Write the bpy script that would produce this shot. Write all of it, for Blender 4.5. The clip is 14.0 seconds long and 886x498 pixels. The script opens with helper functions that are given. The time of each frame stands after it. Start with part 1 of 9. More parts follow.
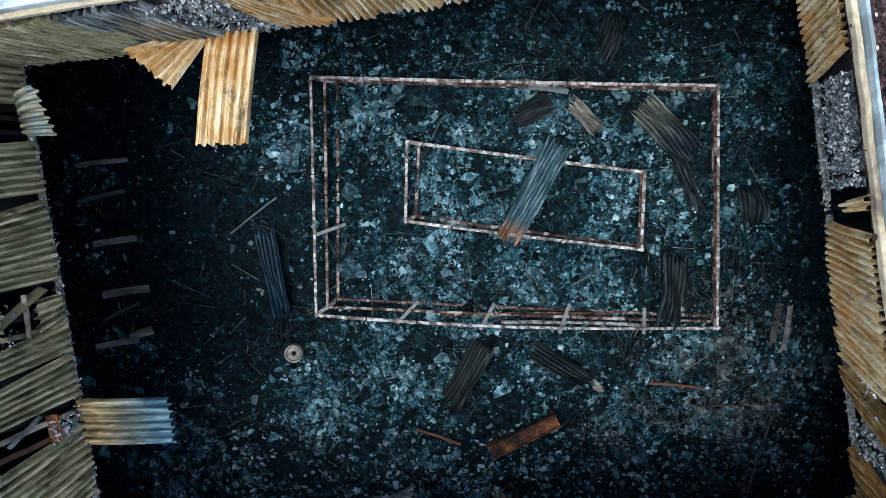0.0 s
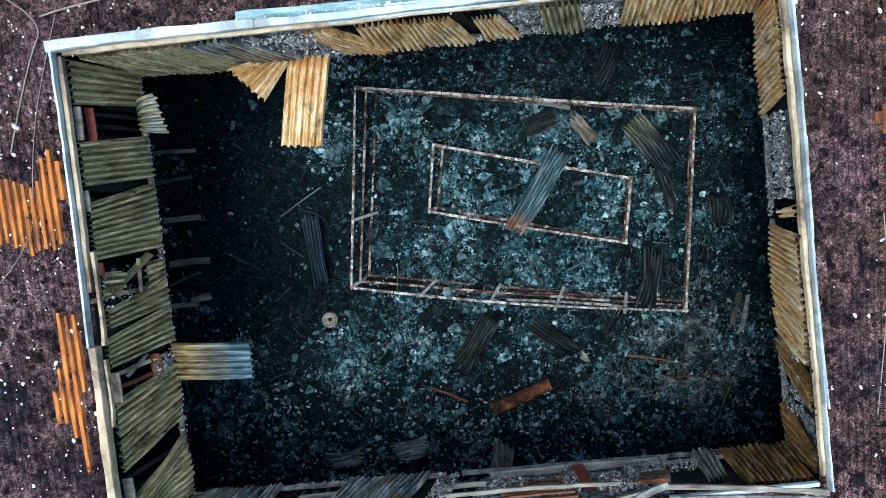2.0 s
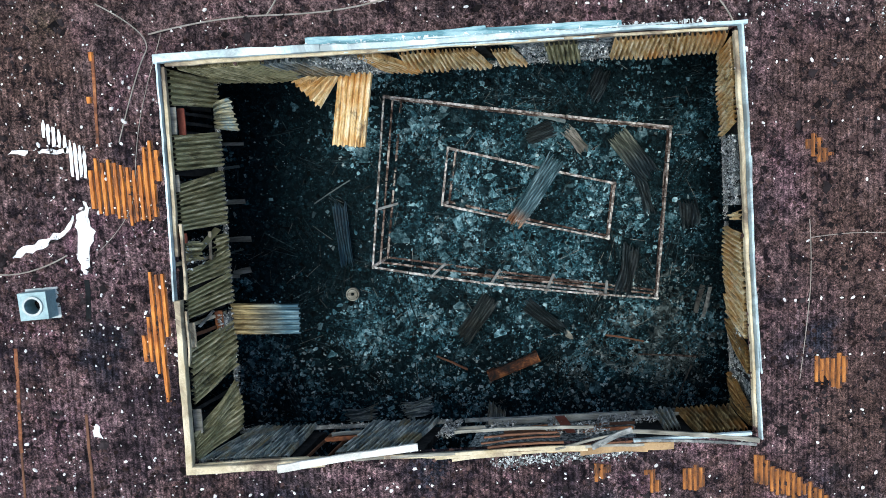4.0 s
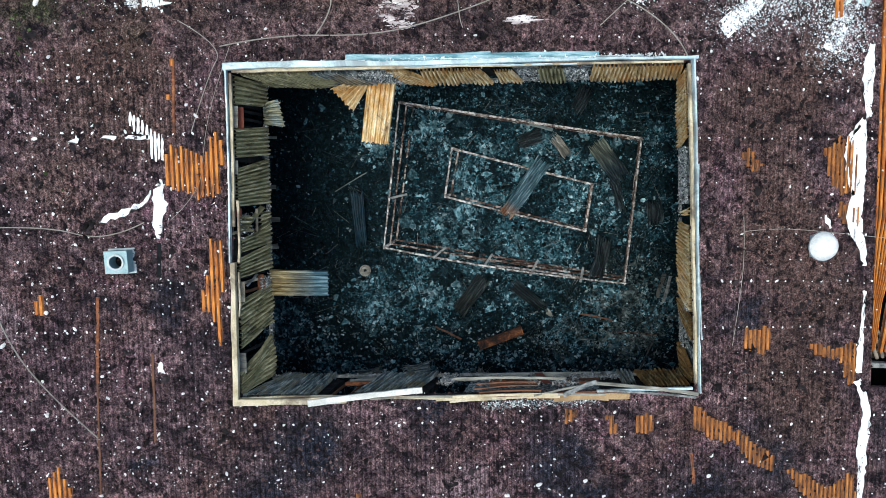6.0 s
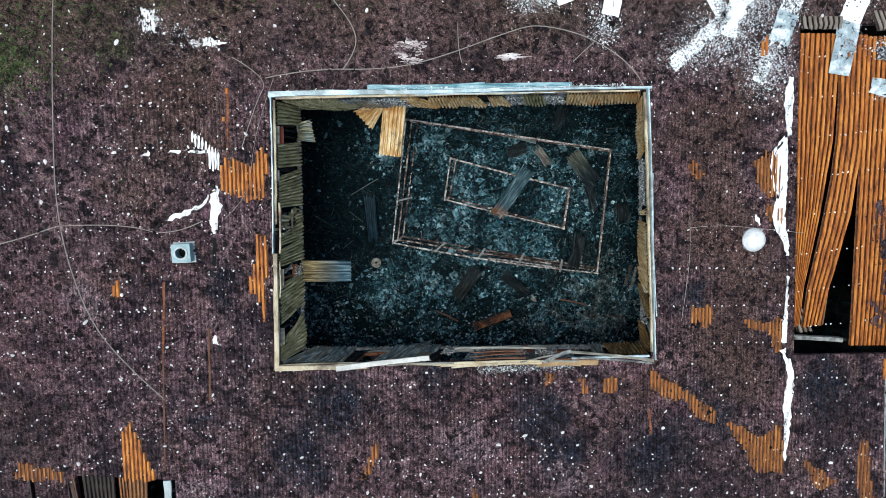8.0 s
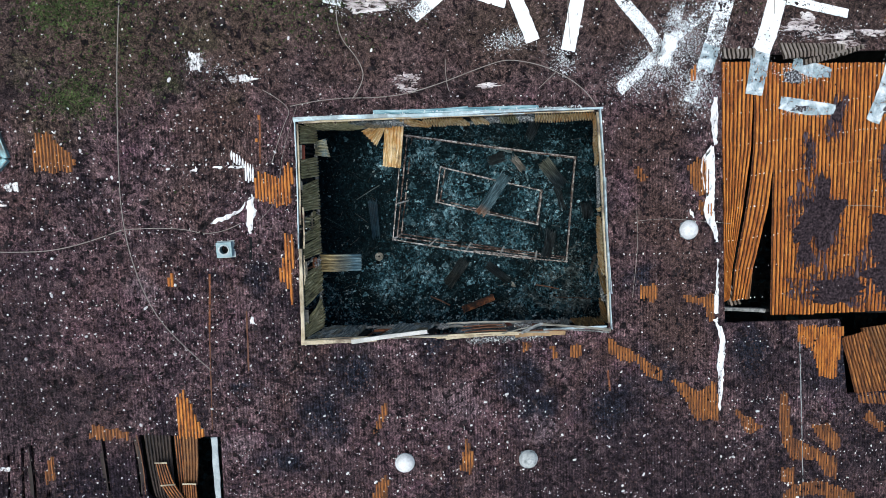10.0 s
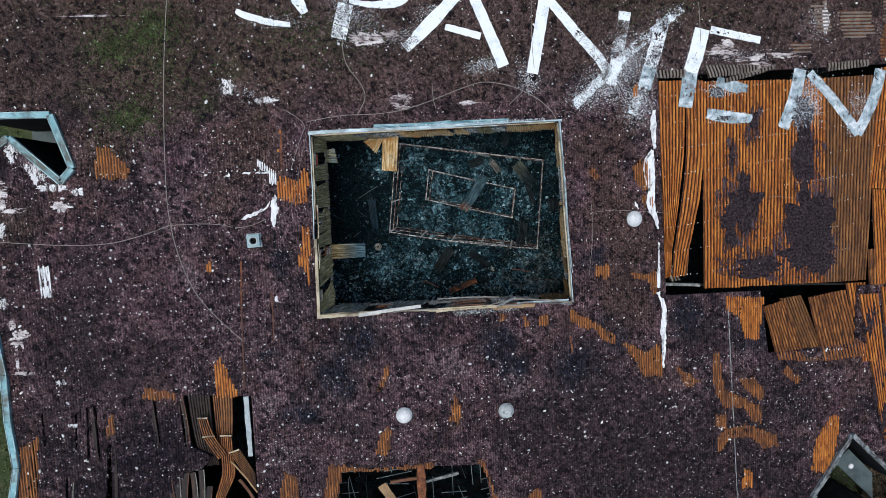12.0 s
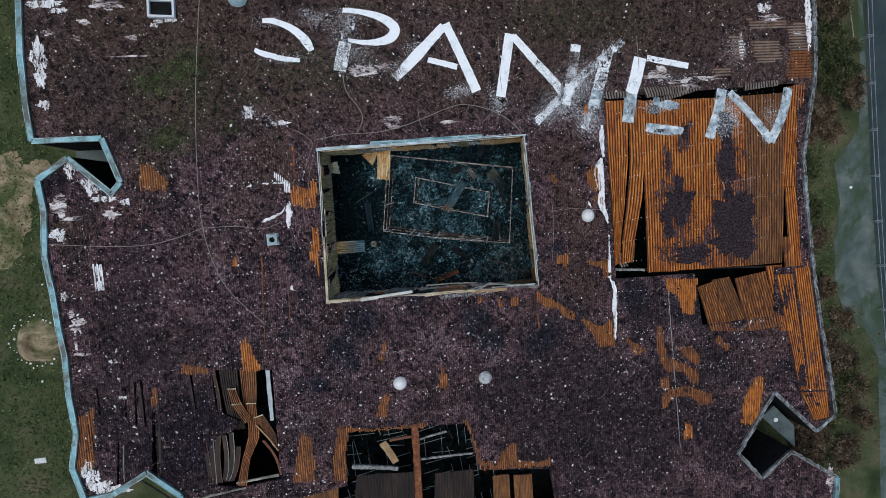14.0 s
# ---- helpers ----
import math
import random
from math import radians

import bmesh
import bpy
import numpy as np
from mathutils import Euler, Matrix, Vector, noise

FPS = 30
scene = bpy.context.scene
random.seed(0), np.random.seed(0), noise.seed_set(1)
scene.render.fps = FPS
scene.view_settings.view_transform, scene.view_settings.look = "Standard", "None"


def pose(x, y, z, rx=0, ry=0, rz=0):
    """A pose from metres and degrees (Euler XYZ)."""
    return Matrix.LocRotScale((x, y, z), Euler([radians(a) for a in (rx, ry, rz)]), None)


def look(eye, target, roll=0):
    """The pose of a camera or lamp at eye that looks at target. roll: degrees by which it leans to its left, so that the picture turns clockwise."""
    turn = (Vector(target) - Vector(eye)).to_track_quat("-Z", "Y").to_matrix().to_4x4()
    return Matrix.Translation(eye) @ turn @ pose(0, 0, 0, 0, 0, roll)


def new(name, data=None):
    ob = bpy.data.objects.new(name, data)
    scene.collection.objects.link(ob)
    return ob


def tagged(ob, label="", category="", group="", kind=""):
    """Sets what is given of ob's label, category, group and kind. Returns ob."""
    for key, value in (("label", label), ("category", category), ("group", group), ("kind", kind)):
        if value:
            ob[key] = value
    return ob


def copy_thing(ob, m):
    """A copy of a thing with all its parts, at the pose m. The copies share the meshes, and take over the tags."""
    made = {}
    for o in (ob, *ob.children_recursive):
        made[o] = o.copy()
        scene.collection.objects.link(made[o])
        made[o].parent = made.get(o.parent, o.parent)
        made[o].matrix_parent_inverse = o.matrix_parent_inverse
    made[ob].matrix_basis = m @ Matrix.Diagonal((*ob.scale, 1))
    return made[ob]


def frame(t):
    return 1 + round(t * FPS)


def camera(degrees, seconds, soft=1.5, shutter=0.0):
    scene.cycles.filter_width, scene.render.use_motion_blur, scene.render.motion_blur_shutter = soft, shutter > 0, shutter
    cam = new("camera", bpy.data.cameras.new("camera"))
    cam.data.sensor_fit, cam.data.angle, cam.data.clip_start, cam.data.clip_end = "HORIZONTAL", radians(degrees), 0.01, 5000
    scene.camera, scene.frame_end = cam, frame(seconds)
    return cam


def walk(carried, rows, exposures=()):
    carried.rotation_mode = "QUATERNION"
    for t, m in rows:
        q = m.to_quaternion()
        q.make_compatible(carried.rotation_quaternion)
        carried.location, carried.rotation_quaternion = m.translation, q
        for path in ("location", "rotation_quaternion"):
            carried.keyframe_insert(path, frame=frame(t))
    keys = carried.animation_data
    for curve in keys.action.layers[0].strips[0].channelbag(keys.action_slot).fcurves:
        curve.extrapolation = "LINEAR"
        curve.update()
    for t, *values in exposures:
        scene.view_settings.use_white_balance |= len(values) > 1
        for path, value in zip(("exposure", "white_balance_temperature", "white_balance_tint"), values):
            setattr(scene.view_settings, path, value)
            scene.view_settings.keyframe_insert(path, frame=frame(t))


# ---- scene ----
cam = camera(70.0, 14.0, soft=0.3)
H = 6.7  # roof surface above the ground
PATH = [
    (0, pose(0.323, 1.610, 16.143, -4.913, -0.546, -7.518)),
    (0.5, pose(0.137, 1.638, 16.881, -5.120, -0.703, -6.972)),
    (1, pose(-0.063, 1.697, 17.616, -5.310, -0.863, -6.419)),
    (1.5, pose(-0.264, 1.755, 18.362, -5.480, -1.031, -5.861)),
    (2, pose(-0.460, 1.786, 19.123, -5.626, -1.208, -5.303)),
    (2.5, pose(-0.652, 1.799, 19.879, -5.741, -1.392, -4.746)),
    (3, pose(-0.857, 1.803, 20.658, -5.816, -1.585, -4.169)),
    (3.5, pose(-1.057, 1.807, 21.457, -5.849, -1.797, -3.548)),
    (4, pose(-1.244, 1.803, 22.288, -5.848, -2.031, -2.894)),
    (4.5, pose(-1.423, 1.778, 23.157, -5.827, -2.281, -2.238)),
    (5, pose(-1.600, 1.721, 24.068, -5.801, -2.539, -1.617)),
    (5.5, pose(-1.783, 1.628, 25.022, -5.780, -2.797, -1.070)),
    (6, pose(-1.981, 1.537, 26.018, -5.761, -3.056, -0.643)),
    (6.5, pose(-2.190, 1.522, 27.048, -5.726, -3.323, -0.389)),
    (7, pose(-2.415, 1.575, 28.124, -5.680, -3.602, -0.326)),
    (7.5, pose(-2.626, 1.635, 29.244, -5.644, -3.896, -0.421)),
    (8, pose(-2.813, 1.681, 30.414, -5.618, -4.204, -0.631)),
    (8.5, pose(-2.981, 1.718, 31.643, -5.590, -4.522, -0.908)),
    (9, pose(-3.142, 1.758, 32.947, -5.547, -4.843, -1.206)),
    (9.5, pose(-3.312, 1.806, 34.338, -5.481, -5.160, -1.485)),
    (10, pose(-3.514, 1.847, 35.817, -5.398, -5.460, -1.724)),
    (10.5, pose(-3.729, 1.862, 37.343, -5.319, -5.757, -1.937)),
    (11, pose(-3.915, 1.873, 38.887, -5.241, -6.081, -2.141)),
    (11.5, pose(-4.102, 1.828, 40.471, -5.205, -6.425, -2.350)),
    (12, pose(-4.325, 1.754, 42.123, -5.194, -6.779, -2.573)),
    (12.5, pose(-4.569, 1.733, 43.832, -5.151, -7.154, -2.809)),
    (13, pose(-4.850, 1.779, 45.603, -5.060, -7.541, -3.066)),
    (13.5, pose(-5.148, 1.856, 47.430, -4.942, -7.951, -3.345)),
    (14, pose(-5.424, 1.918, 49.296, -4.829, -8.401, -3.632)),
]
walk(cam, PATH, [(0, 0.73, 6000, 6), (3, 0.78, 6300, 3), (5.5, 0.63, 6350, 1), (7, 0.48, 6350, 1), (9.5, 0.31, 6380, 4), (11, 0.10, 6350, 5), (12.5, -0.22, 6220, 7), (14, -0.43, 6180, 7)])

# ---- daylight: an overcast sky ----
sky_world = bpy.data.worlds.new("sky")
scene.world = sky_world
sky_world.use_nodes = True
wn = sky_world.node_tree.nodes
wl = sky_world.node_tree.links
sky = wn.new("ShaderNodeTexSky")
sky.sky_type = "NISHITA"
sky.sun_disc = False
sky.sun_elevation, sky.sun_rotation = radians(74), radians(-107)
sky.air_density, sky.dust_density = 1.0, 3.0
wl.new(sky.outputs[0], wn["Background"].inputs[0])
wn["Background"].inputs[1].default_value = 0.15
sun = new("sun", bpy.data.lights.new("sun", "SUN"))
sun.data.energy, sun.data.angle, sun.data.color = 1.62, radians(40), (1.0, 0.98, 0.94)
sun.matrix_world = look((-10, -3, 36), (0, 0, 0))


# ---- materials ----
def shader(name):
    m = bpy.data.materials.new(name)
    m.use_nodes = True
    nt = m.node_tree
    return m, nt.nodes, nt.links, nt.nodes["Principled BSDF"]


def noise_node(nodes, links, vec, scale, detail=6.0, rough=0.6, distort=0.0):
    n = nodes.new("ShaderNodeTexNoise")
    n.inputs["Scale"].default_value, n.inputs["Detail"].default_value = scale, detail
    n.inputs["Roughness"].default_value, n.inputs["Distortion"].default_value = rough, distort
    links.new(vec, n.inputs["Vector"])
    return n.outputs["Fac"]


def ramp(nodes, links, fac, stops):
    r = nodes.new("ShaderNodeValToRGB")
    els = r.color_ramp.elements
    while len(els) < len(stops):
        els.new(0.5)
    for e, (p, c) in zip(els, stops):
        e.position = p
        e.color = (*c, 1) if len(c) == 3 else c
    links.new(fac, r.inputs[0])
    return r.outputs[0]


def mix(nodes, links, fac, a, b, mode="MIX"):
    n = nodes.new("ShaderNodeMix")
    n.data_type, n.blend_type = "RGBA", mode
    for value, slot in ((fac, 0), (a, 6), (b, 7)):
        if hasattr(value, "is_linked"):
            links.new(value, n.inputs[slot])
        else:
            n.inputs[slot].default_value = value if slot == 0 else (*value, 1)
    return n.outputs[2]


def maths(nodes, links, op, a, b=0.0):
    n = nodes.new("ShaderNodeMath")
    n.operation = op
    for value, slot in ((a, 0), (b, 1)):
        if hasattr(value, "is_linked"):
            links.new(value, n.inputs[slot])
        else:
            n.inputs[slot].default_value = value
    return n.outputs[0]


def bump(nodes, links, bsdf, height, dist=0.02, strength=0.6):
    n = nodes.new("ShaderNodeBump")
    n.inputs["Strength"].default_value, n.inputs["Distance"].default_value = strength, dist
    links.new(height, n.inputs["Height"])
    links.new(n.outputs[0], bsdf.inputs["Normal"])


def coords(nodes, links, stretch=(1, 1, 1), local=False, uv=False, turned=False):
    tc = nodes.new("ShaderNodeTexCoord")
    geo = nodes.new("ShaderNodeNewGeometry")
    mp = nodes.new("ShaderNodeMapping")
    mp.inputs["Scale"].default_value = stretch
    if turned:
        mp.inputs["Rotation"].default_value = (0.55, 0.43, 0.71)
    links.new(tc.outputs["UV"] if uv else tc.outputs["Object"] if local else geo.outputs["Position"], mp.inputs["Vector"])
    return mp.outputs[0]


def surface(name, stops, scale=3.0, fine=40.0, rough=0.85, metal=0.0, relief=0.01, stretch=(1, 1, 1), stain=None, local=False, vary=0.0, uv=False):
    """A weathered surface: a coarse noise through stops, a fine grain over it, stains of a second colour."""
    m, nodes, links, bsdf = shader(name)
    v = coords(nodes, links, stretch, local, uv)
    v0 = coords(nodes, links, (1, 1, 1), local, uv)
    big = noise_node(nodes, links, v, scale, 8, 0.65, 0.4)
    col = ramp(nodes, links, big, stops)
    grain = noise_node(nodes, links, v, fine, 4, 0.7)
    col = mix(nodes, links, 0.55, col, ramp(nodes, links, grain, [(0.25, (0.35, 0.35, 0.35)), (0.75, (1.0, 1.0, 1.0))]), "MULTIPLY")
    if stain:
        colour, amount = stain
        s = noise_node(nodes, links, v0, scale * 0.37, 7, 0.7, 0.8)
        s = ramp(nodes, links, s, [(0.5 - amount * 0.3, (0, 0, 0)), (0.62 - amount * 0.2, (1, 1, 1))])
        col = mix(nodes, links, s, col, colour)
    if vary:
        info = nodes.new("ShaderNodeNewGeometry")
        hue = nodes.new("ShaderNodeMapRange")
        hue.inputs[3].default_value, hue.inputs[4].default_value = 1 - vary, 1 + vary
        links.new(info.outputs["Random Per Island"], hue.inputs[0])
        col = mix(nodes, links, 1.0, col, hue.outputs[0], "MULTIPLY")
    links.new(col, bsdf.inputs["Base Color"])
    bsdf.inputs["Roughness"].default_value, bsdf.inputs["Metallic"].default_value = rough, metal
    bsdf.inputs["Specular IOR Level"].default_value = 0.08 if rough > 0.82 else 0.35
    bump(nodes, links, bsdf, maths(nodes, links, "ADD", maths(nodes, links, "MULTIPLY", grain, 0.5), big), relief)
    return m


def sheet_metal(name, stops, scorch, amount, tint, rough=0.5):
    """Ribbed cladding after a fire: streaks along the ribs, a second tint in blotches, scorched areas and fine scratches."""
    m, nodes, links, bsdf = shader(name)
    along = coords(nodes, links, (7, 0.8, 1), uv=True)
    flat = coords(nodes, links, (1, 1, 1), uv=True)
    streak = noise_node(nodes, links, along, 1.4, 7, 0.7, 0.3)
    col = ramp(nodes, links, streak, stops)
    blot = noise_node(nodes, links, flat, 0.9, 6, 0.7, 0.7)
    col = mix(nodes, links, ramp(nodes, links, blot, [(0.48, (0, 0, 0)), (0.64, (0.8, 0.8, 0.8))]), col, tint)
    burn = noise_node(nodes, links, coords(nodes, links, (1.6, 0.7, 1), uv=True), 1.7, 8, 0.75, 0.9)
    col = mix(nodes, links, ramp(nodes, links, burn, [(0.60 - amount, (0, 0, 0)), (0.70 - amount * 0.6, (0.92, 0.92, 0.92))]), col, scorch)
    grain = noise_node(nodes, links, coords(nodes, links, (30, 4, 1), uv=True), 1.6, 5, 0.8)
    col = mix(nodes, links, 0.8, col, ramp(nodes, links, grain, [(0.3, (0.35, 0.34, 0.32)), (0.5, (1, 1, 1)), (0.72, (1.35, 1.33, 1.3))]), "MULTIPLY")
    links.new(col, bsdf.inputs["Base Color"])
    bsdf.inputs["Roughness"].default_value, bsdf.inputs["Metallic"].default_value = rough, 0.1
    bsdf.inputs["Specular IOR Level"].default_value = 0.14
    bump(nodes, links, bsdf, maths(nodes, links, "ADD", grain, burn), 0.006, 0.6)
    return m


def rubble_material():
    """Soot and crushed plaster: many small fragments, each of its own grey, in drifts of ash."""
    m, nodes, links, bsdf = shader("sooty_rubble")
    v = coords(nodes, links)
    drift = noise_node(nodes, links, v, 0.75, 8, 0.72, 0.8)
    heights, tones = [], []
    for scale in (7.0, 17.0, 38.0):
        cell = nodes.new("ShaderNodeTexVoronoi")
        cell.inputs["Scale"].default_value = scale
        links.new(v, cell.inputs["Vector"])
        sep = nodes.new("ShaderNodeSeparateColor")
        links.new(cell.outputs["Color"], sep.inputs[0])
        tones.append(sep.outputs[0])
        heights.append(cell.outputs["Distance"])
    tone = maths(nodes, links, "MULTIPLY", tones[0], maths(nodes, links, "MULTIPLY", tones[1], maths(nodes, links, "ADD", tones[2], 0.35)))
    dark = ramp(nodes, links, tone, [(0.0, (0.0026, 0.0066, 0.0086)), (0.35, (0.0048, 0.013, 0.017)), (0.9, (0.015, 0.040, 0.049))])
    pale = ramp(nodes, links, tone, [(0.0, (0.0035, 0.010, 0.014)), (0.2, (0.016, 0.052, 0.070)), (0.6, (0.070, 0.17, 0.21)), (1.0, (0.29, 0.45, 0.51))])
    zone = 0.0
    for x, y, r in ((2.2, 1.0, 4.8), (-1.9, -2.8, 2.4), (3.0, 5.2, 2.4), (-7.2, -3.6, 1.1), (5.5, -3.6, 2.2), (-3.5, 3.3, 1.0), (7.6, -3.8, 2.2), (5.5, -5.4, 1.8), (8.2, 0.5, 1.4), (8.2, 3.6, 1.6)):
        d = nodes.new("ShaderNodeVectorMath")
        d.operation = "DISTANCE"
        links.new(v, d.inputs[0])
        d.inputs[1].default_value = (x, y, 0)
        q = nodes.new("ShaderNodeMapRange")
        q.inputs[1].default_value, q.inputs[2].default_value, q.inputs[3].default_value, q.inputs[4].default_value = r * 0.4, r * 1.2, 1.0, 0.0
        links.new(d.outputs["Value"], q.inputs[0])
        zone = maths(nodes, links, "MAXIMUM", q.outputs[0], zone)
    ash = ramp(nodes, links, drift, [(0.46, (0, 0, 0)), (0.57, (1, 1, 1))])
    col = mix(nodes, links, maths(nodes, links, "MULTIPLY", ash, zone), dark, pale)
    links.new(col, bsdf.inputs["Base Color"])
    bsdf.inputs["Roughness"].default_value, bsdf.inputs["Specular IOR Level"].default_value = 0.9, 0.05
    h = maths(nodes, links, "ADD", tones[1], maths(nodes, links, "MULTIPLY", heights[2], 0.6))
    bump(nodes, links, bsdf, h, 0.04, 0.8)
    return m


def spot(nodes, links, vec, x, y, r):
    """A soft-edged stain: 1 at its middle, 0 past its radius."""
    d = nodes.new("ShaderNodeVectorMath")
    d.operation = "DISTANCE"
    links.new(vec, d.inputs[0])
    d.inputs[1].default_value = (x, y, H)
    m = nodes.new("ShaderNodeMapRange")
    m.interpolation_type = "SMOOTHSTEP"
    m.inputs[1].default_value, m.inputs[2].default_value = r * 0.25, r * 1.25
    m.inputs[3].default_value, m.inputs[4].default_value = 1.0, 0.0
    links.new(d.outputs["Value"], m.inputs[0])
    return m.outputs[0]


def roof_material():
    """Brown dead-sedum roofing over ribbed deck: purple-brown, sooty patches, green moss, faint ribs with shade painted
    in their troughs.
    """
    m, nodes, links, bsdf = shader("roof_felt")
    v = coords(nodes, links)
    tv = coords(nodes, links, turned=True)
    mid = noise_node(nodes, links, tv, 0.9, 9, 0.72, 0.5)
    fine = noise_node(nodes, links, tv, 7.0, 7, 0.8)
    grit = noise_node(nodes, links, tv, 24.0, 4, 0.8)
    col = ramp(nodes, links, mid, [(0.3, (0.036, 0.024, 0.026)), (0.48, (0.104, 0.069, 0.075)), (0.66, (0.20, 0.138, 0.145))])
    warm = noise_node(nodes, links, v, 0.27, 6, 0.65)
    col = mix(nodes, links, ramp(nodes, links, warm, [(0.45, (0, 0, 0)), (0.66, (0.75, 0.75, 0.75))]), col, (0.092, 0.055, 0.046))
    patchy = noise_node(nodes, links, v, 0.42, 7, 0.7, 1.0)
    col = mix(nodes, links, ramp(nodes, links, patchy, [(0.40, (0.92, 0.92, 0.92)), (0.53, (0, 0, 0))]), col, (0.020, 0.016, 0.023))
    col = mix(nodes, links, ramp(nodes, links, patchy, [(0.54, (0, 0, 0)), (0.7, (0.7, 0.7, 0.7))]), col, (0.140, 0.074, 0.104))
    # stains with outlines broken up by noise
    warp = nodes.new("ShaderNodeTexNoise")
    warp.inputs["Scale"].default_value, warp.inputs["Detail"].default_value = 0.8, 5
    links.new(v, warp.inputs["Vector"])
    off = nodes.new("ShaderNodeVectorMath")
    off.operation = "MULTIPLY_ADD"
    links.new(warp.outputs["Color"], off.inputs[0])
    off.inputs[1].default_value, off.inputs[2].default_value = (2.6, 2.6, 0), (-1.3, -1.3, 0)
    wv = nodes.new("ShaderNodeVectorMath")
    links.new(v, wv.inputs[0])
    links.new(off.outputs[0], wv.inputs[1])
    def stained(under, colour, amount, spots):
        for x, y, r in spots:
            f = maths(nodes, links, "MULTIPLY", spot(nodes, links, wv.outputs[0], x, y, r), amount)
            under = mix(nodes, links, f, under, colour)
        return under

    # purple dead sedum, dry brown moss, dark lower roof, soot, pale bare ground, green moss
    col = stained(col, (0.108, 0.067, 0.080), 0.38, ((-17, -3, 3.6), (-13, -5, 3.2), (-20, -1, 2.4), (-10, -12, 2.6), (1, -9, 3.0), (-4, -10, 2.4)))
    col = stained(col, (0.082, 0.059, 0.043), 0.8, ((-19, 13, 4.0), (-13, 13, 3.4), (-21, 9, 3.0), (-15, 9, 3.4), (-9.5, 9.5, 3.0), (-3.5, 14.5, 3.0), (8.5, 13.5, 3.0), (15, 12.5, 3.0), (21, 13.5, 3.0), (-22.5, 1.0, 1.6), (3, 9, 2.0), (-20.5, 16, 3.0), (2.5, 16, 3.0), (-18, 4.6, 1.8)))
    col = stained(col, (0.034, 0.025, 0.020), 0.72, ((9.5, 11.5, 2.2), (12.5, 13.0, 2.6), (18.5, 11.5, 2.4), (5, 14.5, 2.4), (-5.5, 9.2, 1.3), (-13.5, 11.0, 1.2), (-17.5, 11.5, 1.4), (-20.5, 11.5, 1.0), (0.8, 9.2, 0.9), (-12.2, 8.9, 1.0)))
    col = stained(col, (0.031, 0.023, 0.028), 0.78, ((5, -13.5, 3.6), (9, -12.5, 4.4), (13, -14.5, 4.0), (17, -15, 4.0), (9, -17, 4.0), (14, -18, 4.0), (21, -12, 3.2), (-20, -7, 2.4), (15, -8, 2.0), (21, -18, 3.0)))
    col = stained(col, (0.015, 0.020, 0.031), 0.9, ((-5.2, -6.6, 1.7), (-6.6, -8.6, 1.5), (2.5, -7.4, 1.4), (3.4, -8.9, 1.2), (7.2, -9.0, 1.8), (-1.5, -5.7, 0.7), (9.8, -7.4, 1.4), (19, -7.5, 2.4), (14.2, -6.6, 1.5), (-10.3, -7.0, 0.6), (8.6, -2.6, 0.9), (-9.3, -2.0, 0.7), (-8.8, -10.6, 1.2)))
    col = stained(col, (0.020, 0.016, 0.023), 0.85, ((-17.8, -13.2, 2.2), (-18.4, -15.0, 1.8), (-15.9, -14.6, 1.3), (-22.6, 13.6, 1.2), (-21.0, 15.5, 1.6), (-19.6, 6.6, 1.0), (-23.4, 16.5, 1.6), (-16.3, -10.8, 1.9), (-15.3, -12.6, 1.4), (-16.8, -14.5, 3.2), (-20.0, -14.5, 2.6), (-17.5, -11.5, 2.2), (-21.5, -11.5, 2.0), (-13.8, -11.5, 1.8), (-10.0, -15.5, 1.0)))
    col = stained(col, (0.20, 0.15, 0.165), 0.7, ((-0.2, -8.3, 1.2), (-10.9, -9.6, 0.9), (-9.9, -13.0, 1.0), (-21, 4.5, 1.2), (-14.2, -2.4, 0.8), (3.8, -10.0, 0.8)))
    col = stained(col, (0.045, 0.062, 0.022), 0.62, ((-12.5, 6.6, 0.7), (-11.0, 9.0, 0.8), (-8.6, 8.0, 0.6), (-10.0, 6.0, 0.5), (-15.0, 10.6, 1.0), (-17.1, 9.6, 0.8), (-16.5, 6.3, 1.0), (-13.9, 11.9, 0.6), (-14.6, 8.8, 0.8), (-5.8, 10.6, 0.7), (-18.6, 7.6, 0.8)))
    col = stained(col, (0.120, 0.078, 0.066), 0.6, ((-10.6, 3.6, 2.2), (-12.5, 1.5, 1.6), (-4.0, 7.6, 1.4), (9.6, 0.8, 1.6), (1.5, 7.4, 1.4)))
    sep = nodes.new("ShaderNodeSeparateXYZ")
    links.new(wv.outputs[0], sep.inputs[0])
    north = nodes.new("ShaderNodeMapRange")
    north.inputs[1].default_value, north.inputs[2].default_value = 4.0, 9.5
    links.new(sep.outputs[1], north.inputs[0])
    col = mix(nodes, links, maths(nodes, links, "MULTIPLY", north.outputs[0], 0.62), col, (0.078, 0.055, 0.043))
    tuft = noise_node(nodes, links, tv, 5.2, 3, 0.55, 0.4)
    tufted = maths(nodes, links, "SUBTRACT", 0.62, maths(nodes, links, "MULTIPLY", north.outputs[0], 0.4))
    col = mix(nodes, links, tufted, col, ramp(nodes, links, tuft, [(0.34, (0.16, 0.16, 0.18)), (0.47, (0.9, 0.9, 0.9)), (0.6, (1.55, 1.5, 1.5)), (0.7, (2.3, 2.2, 2.15))]), "MULTIPLY")
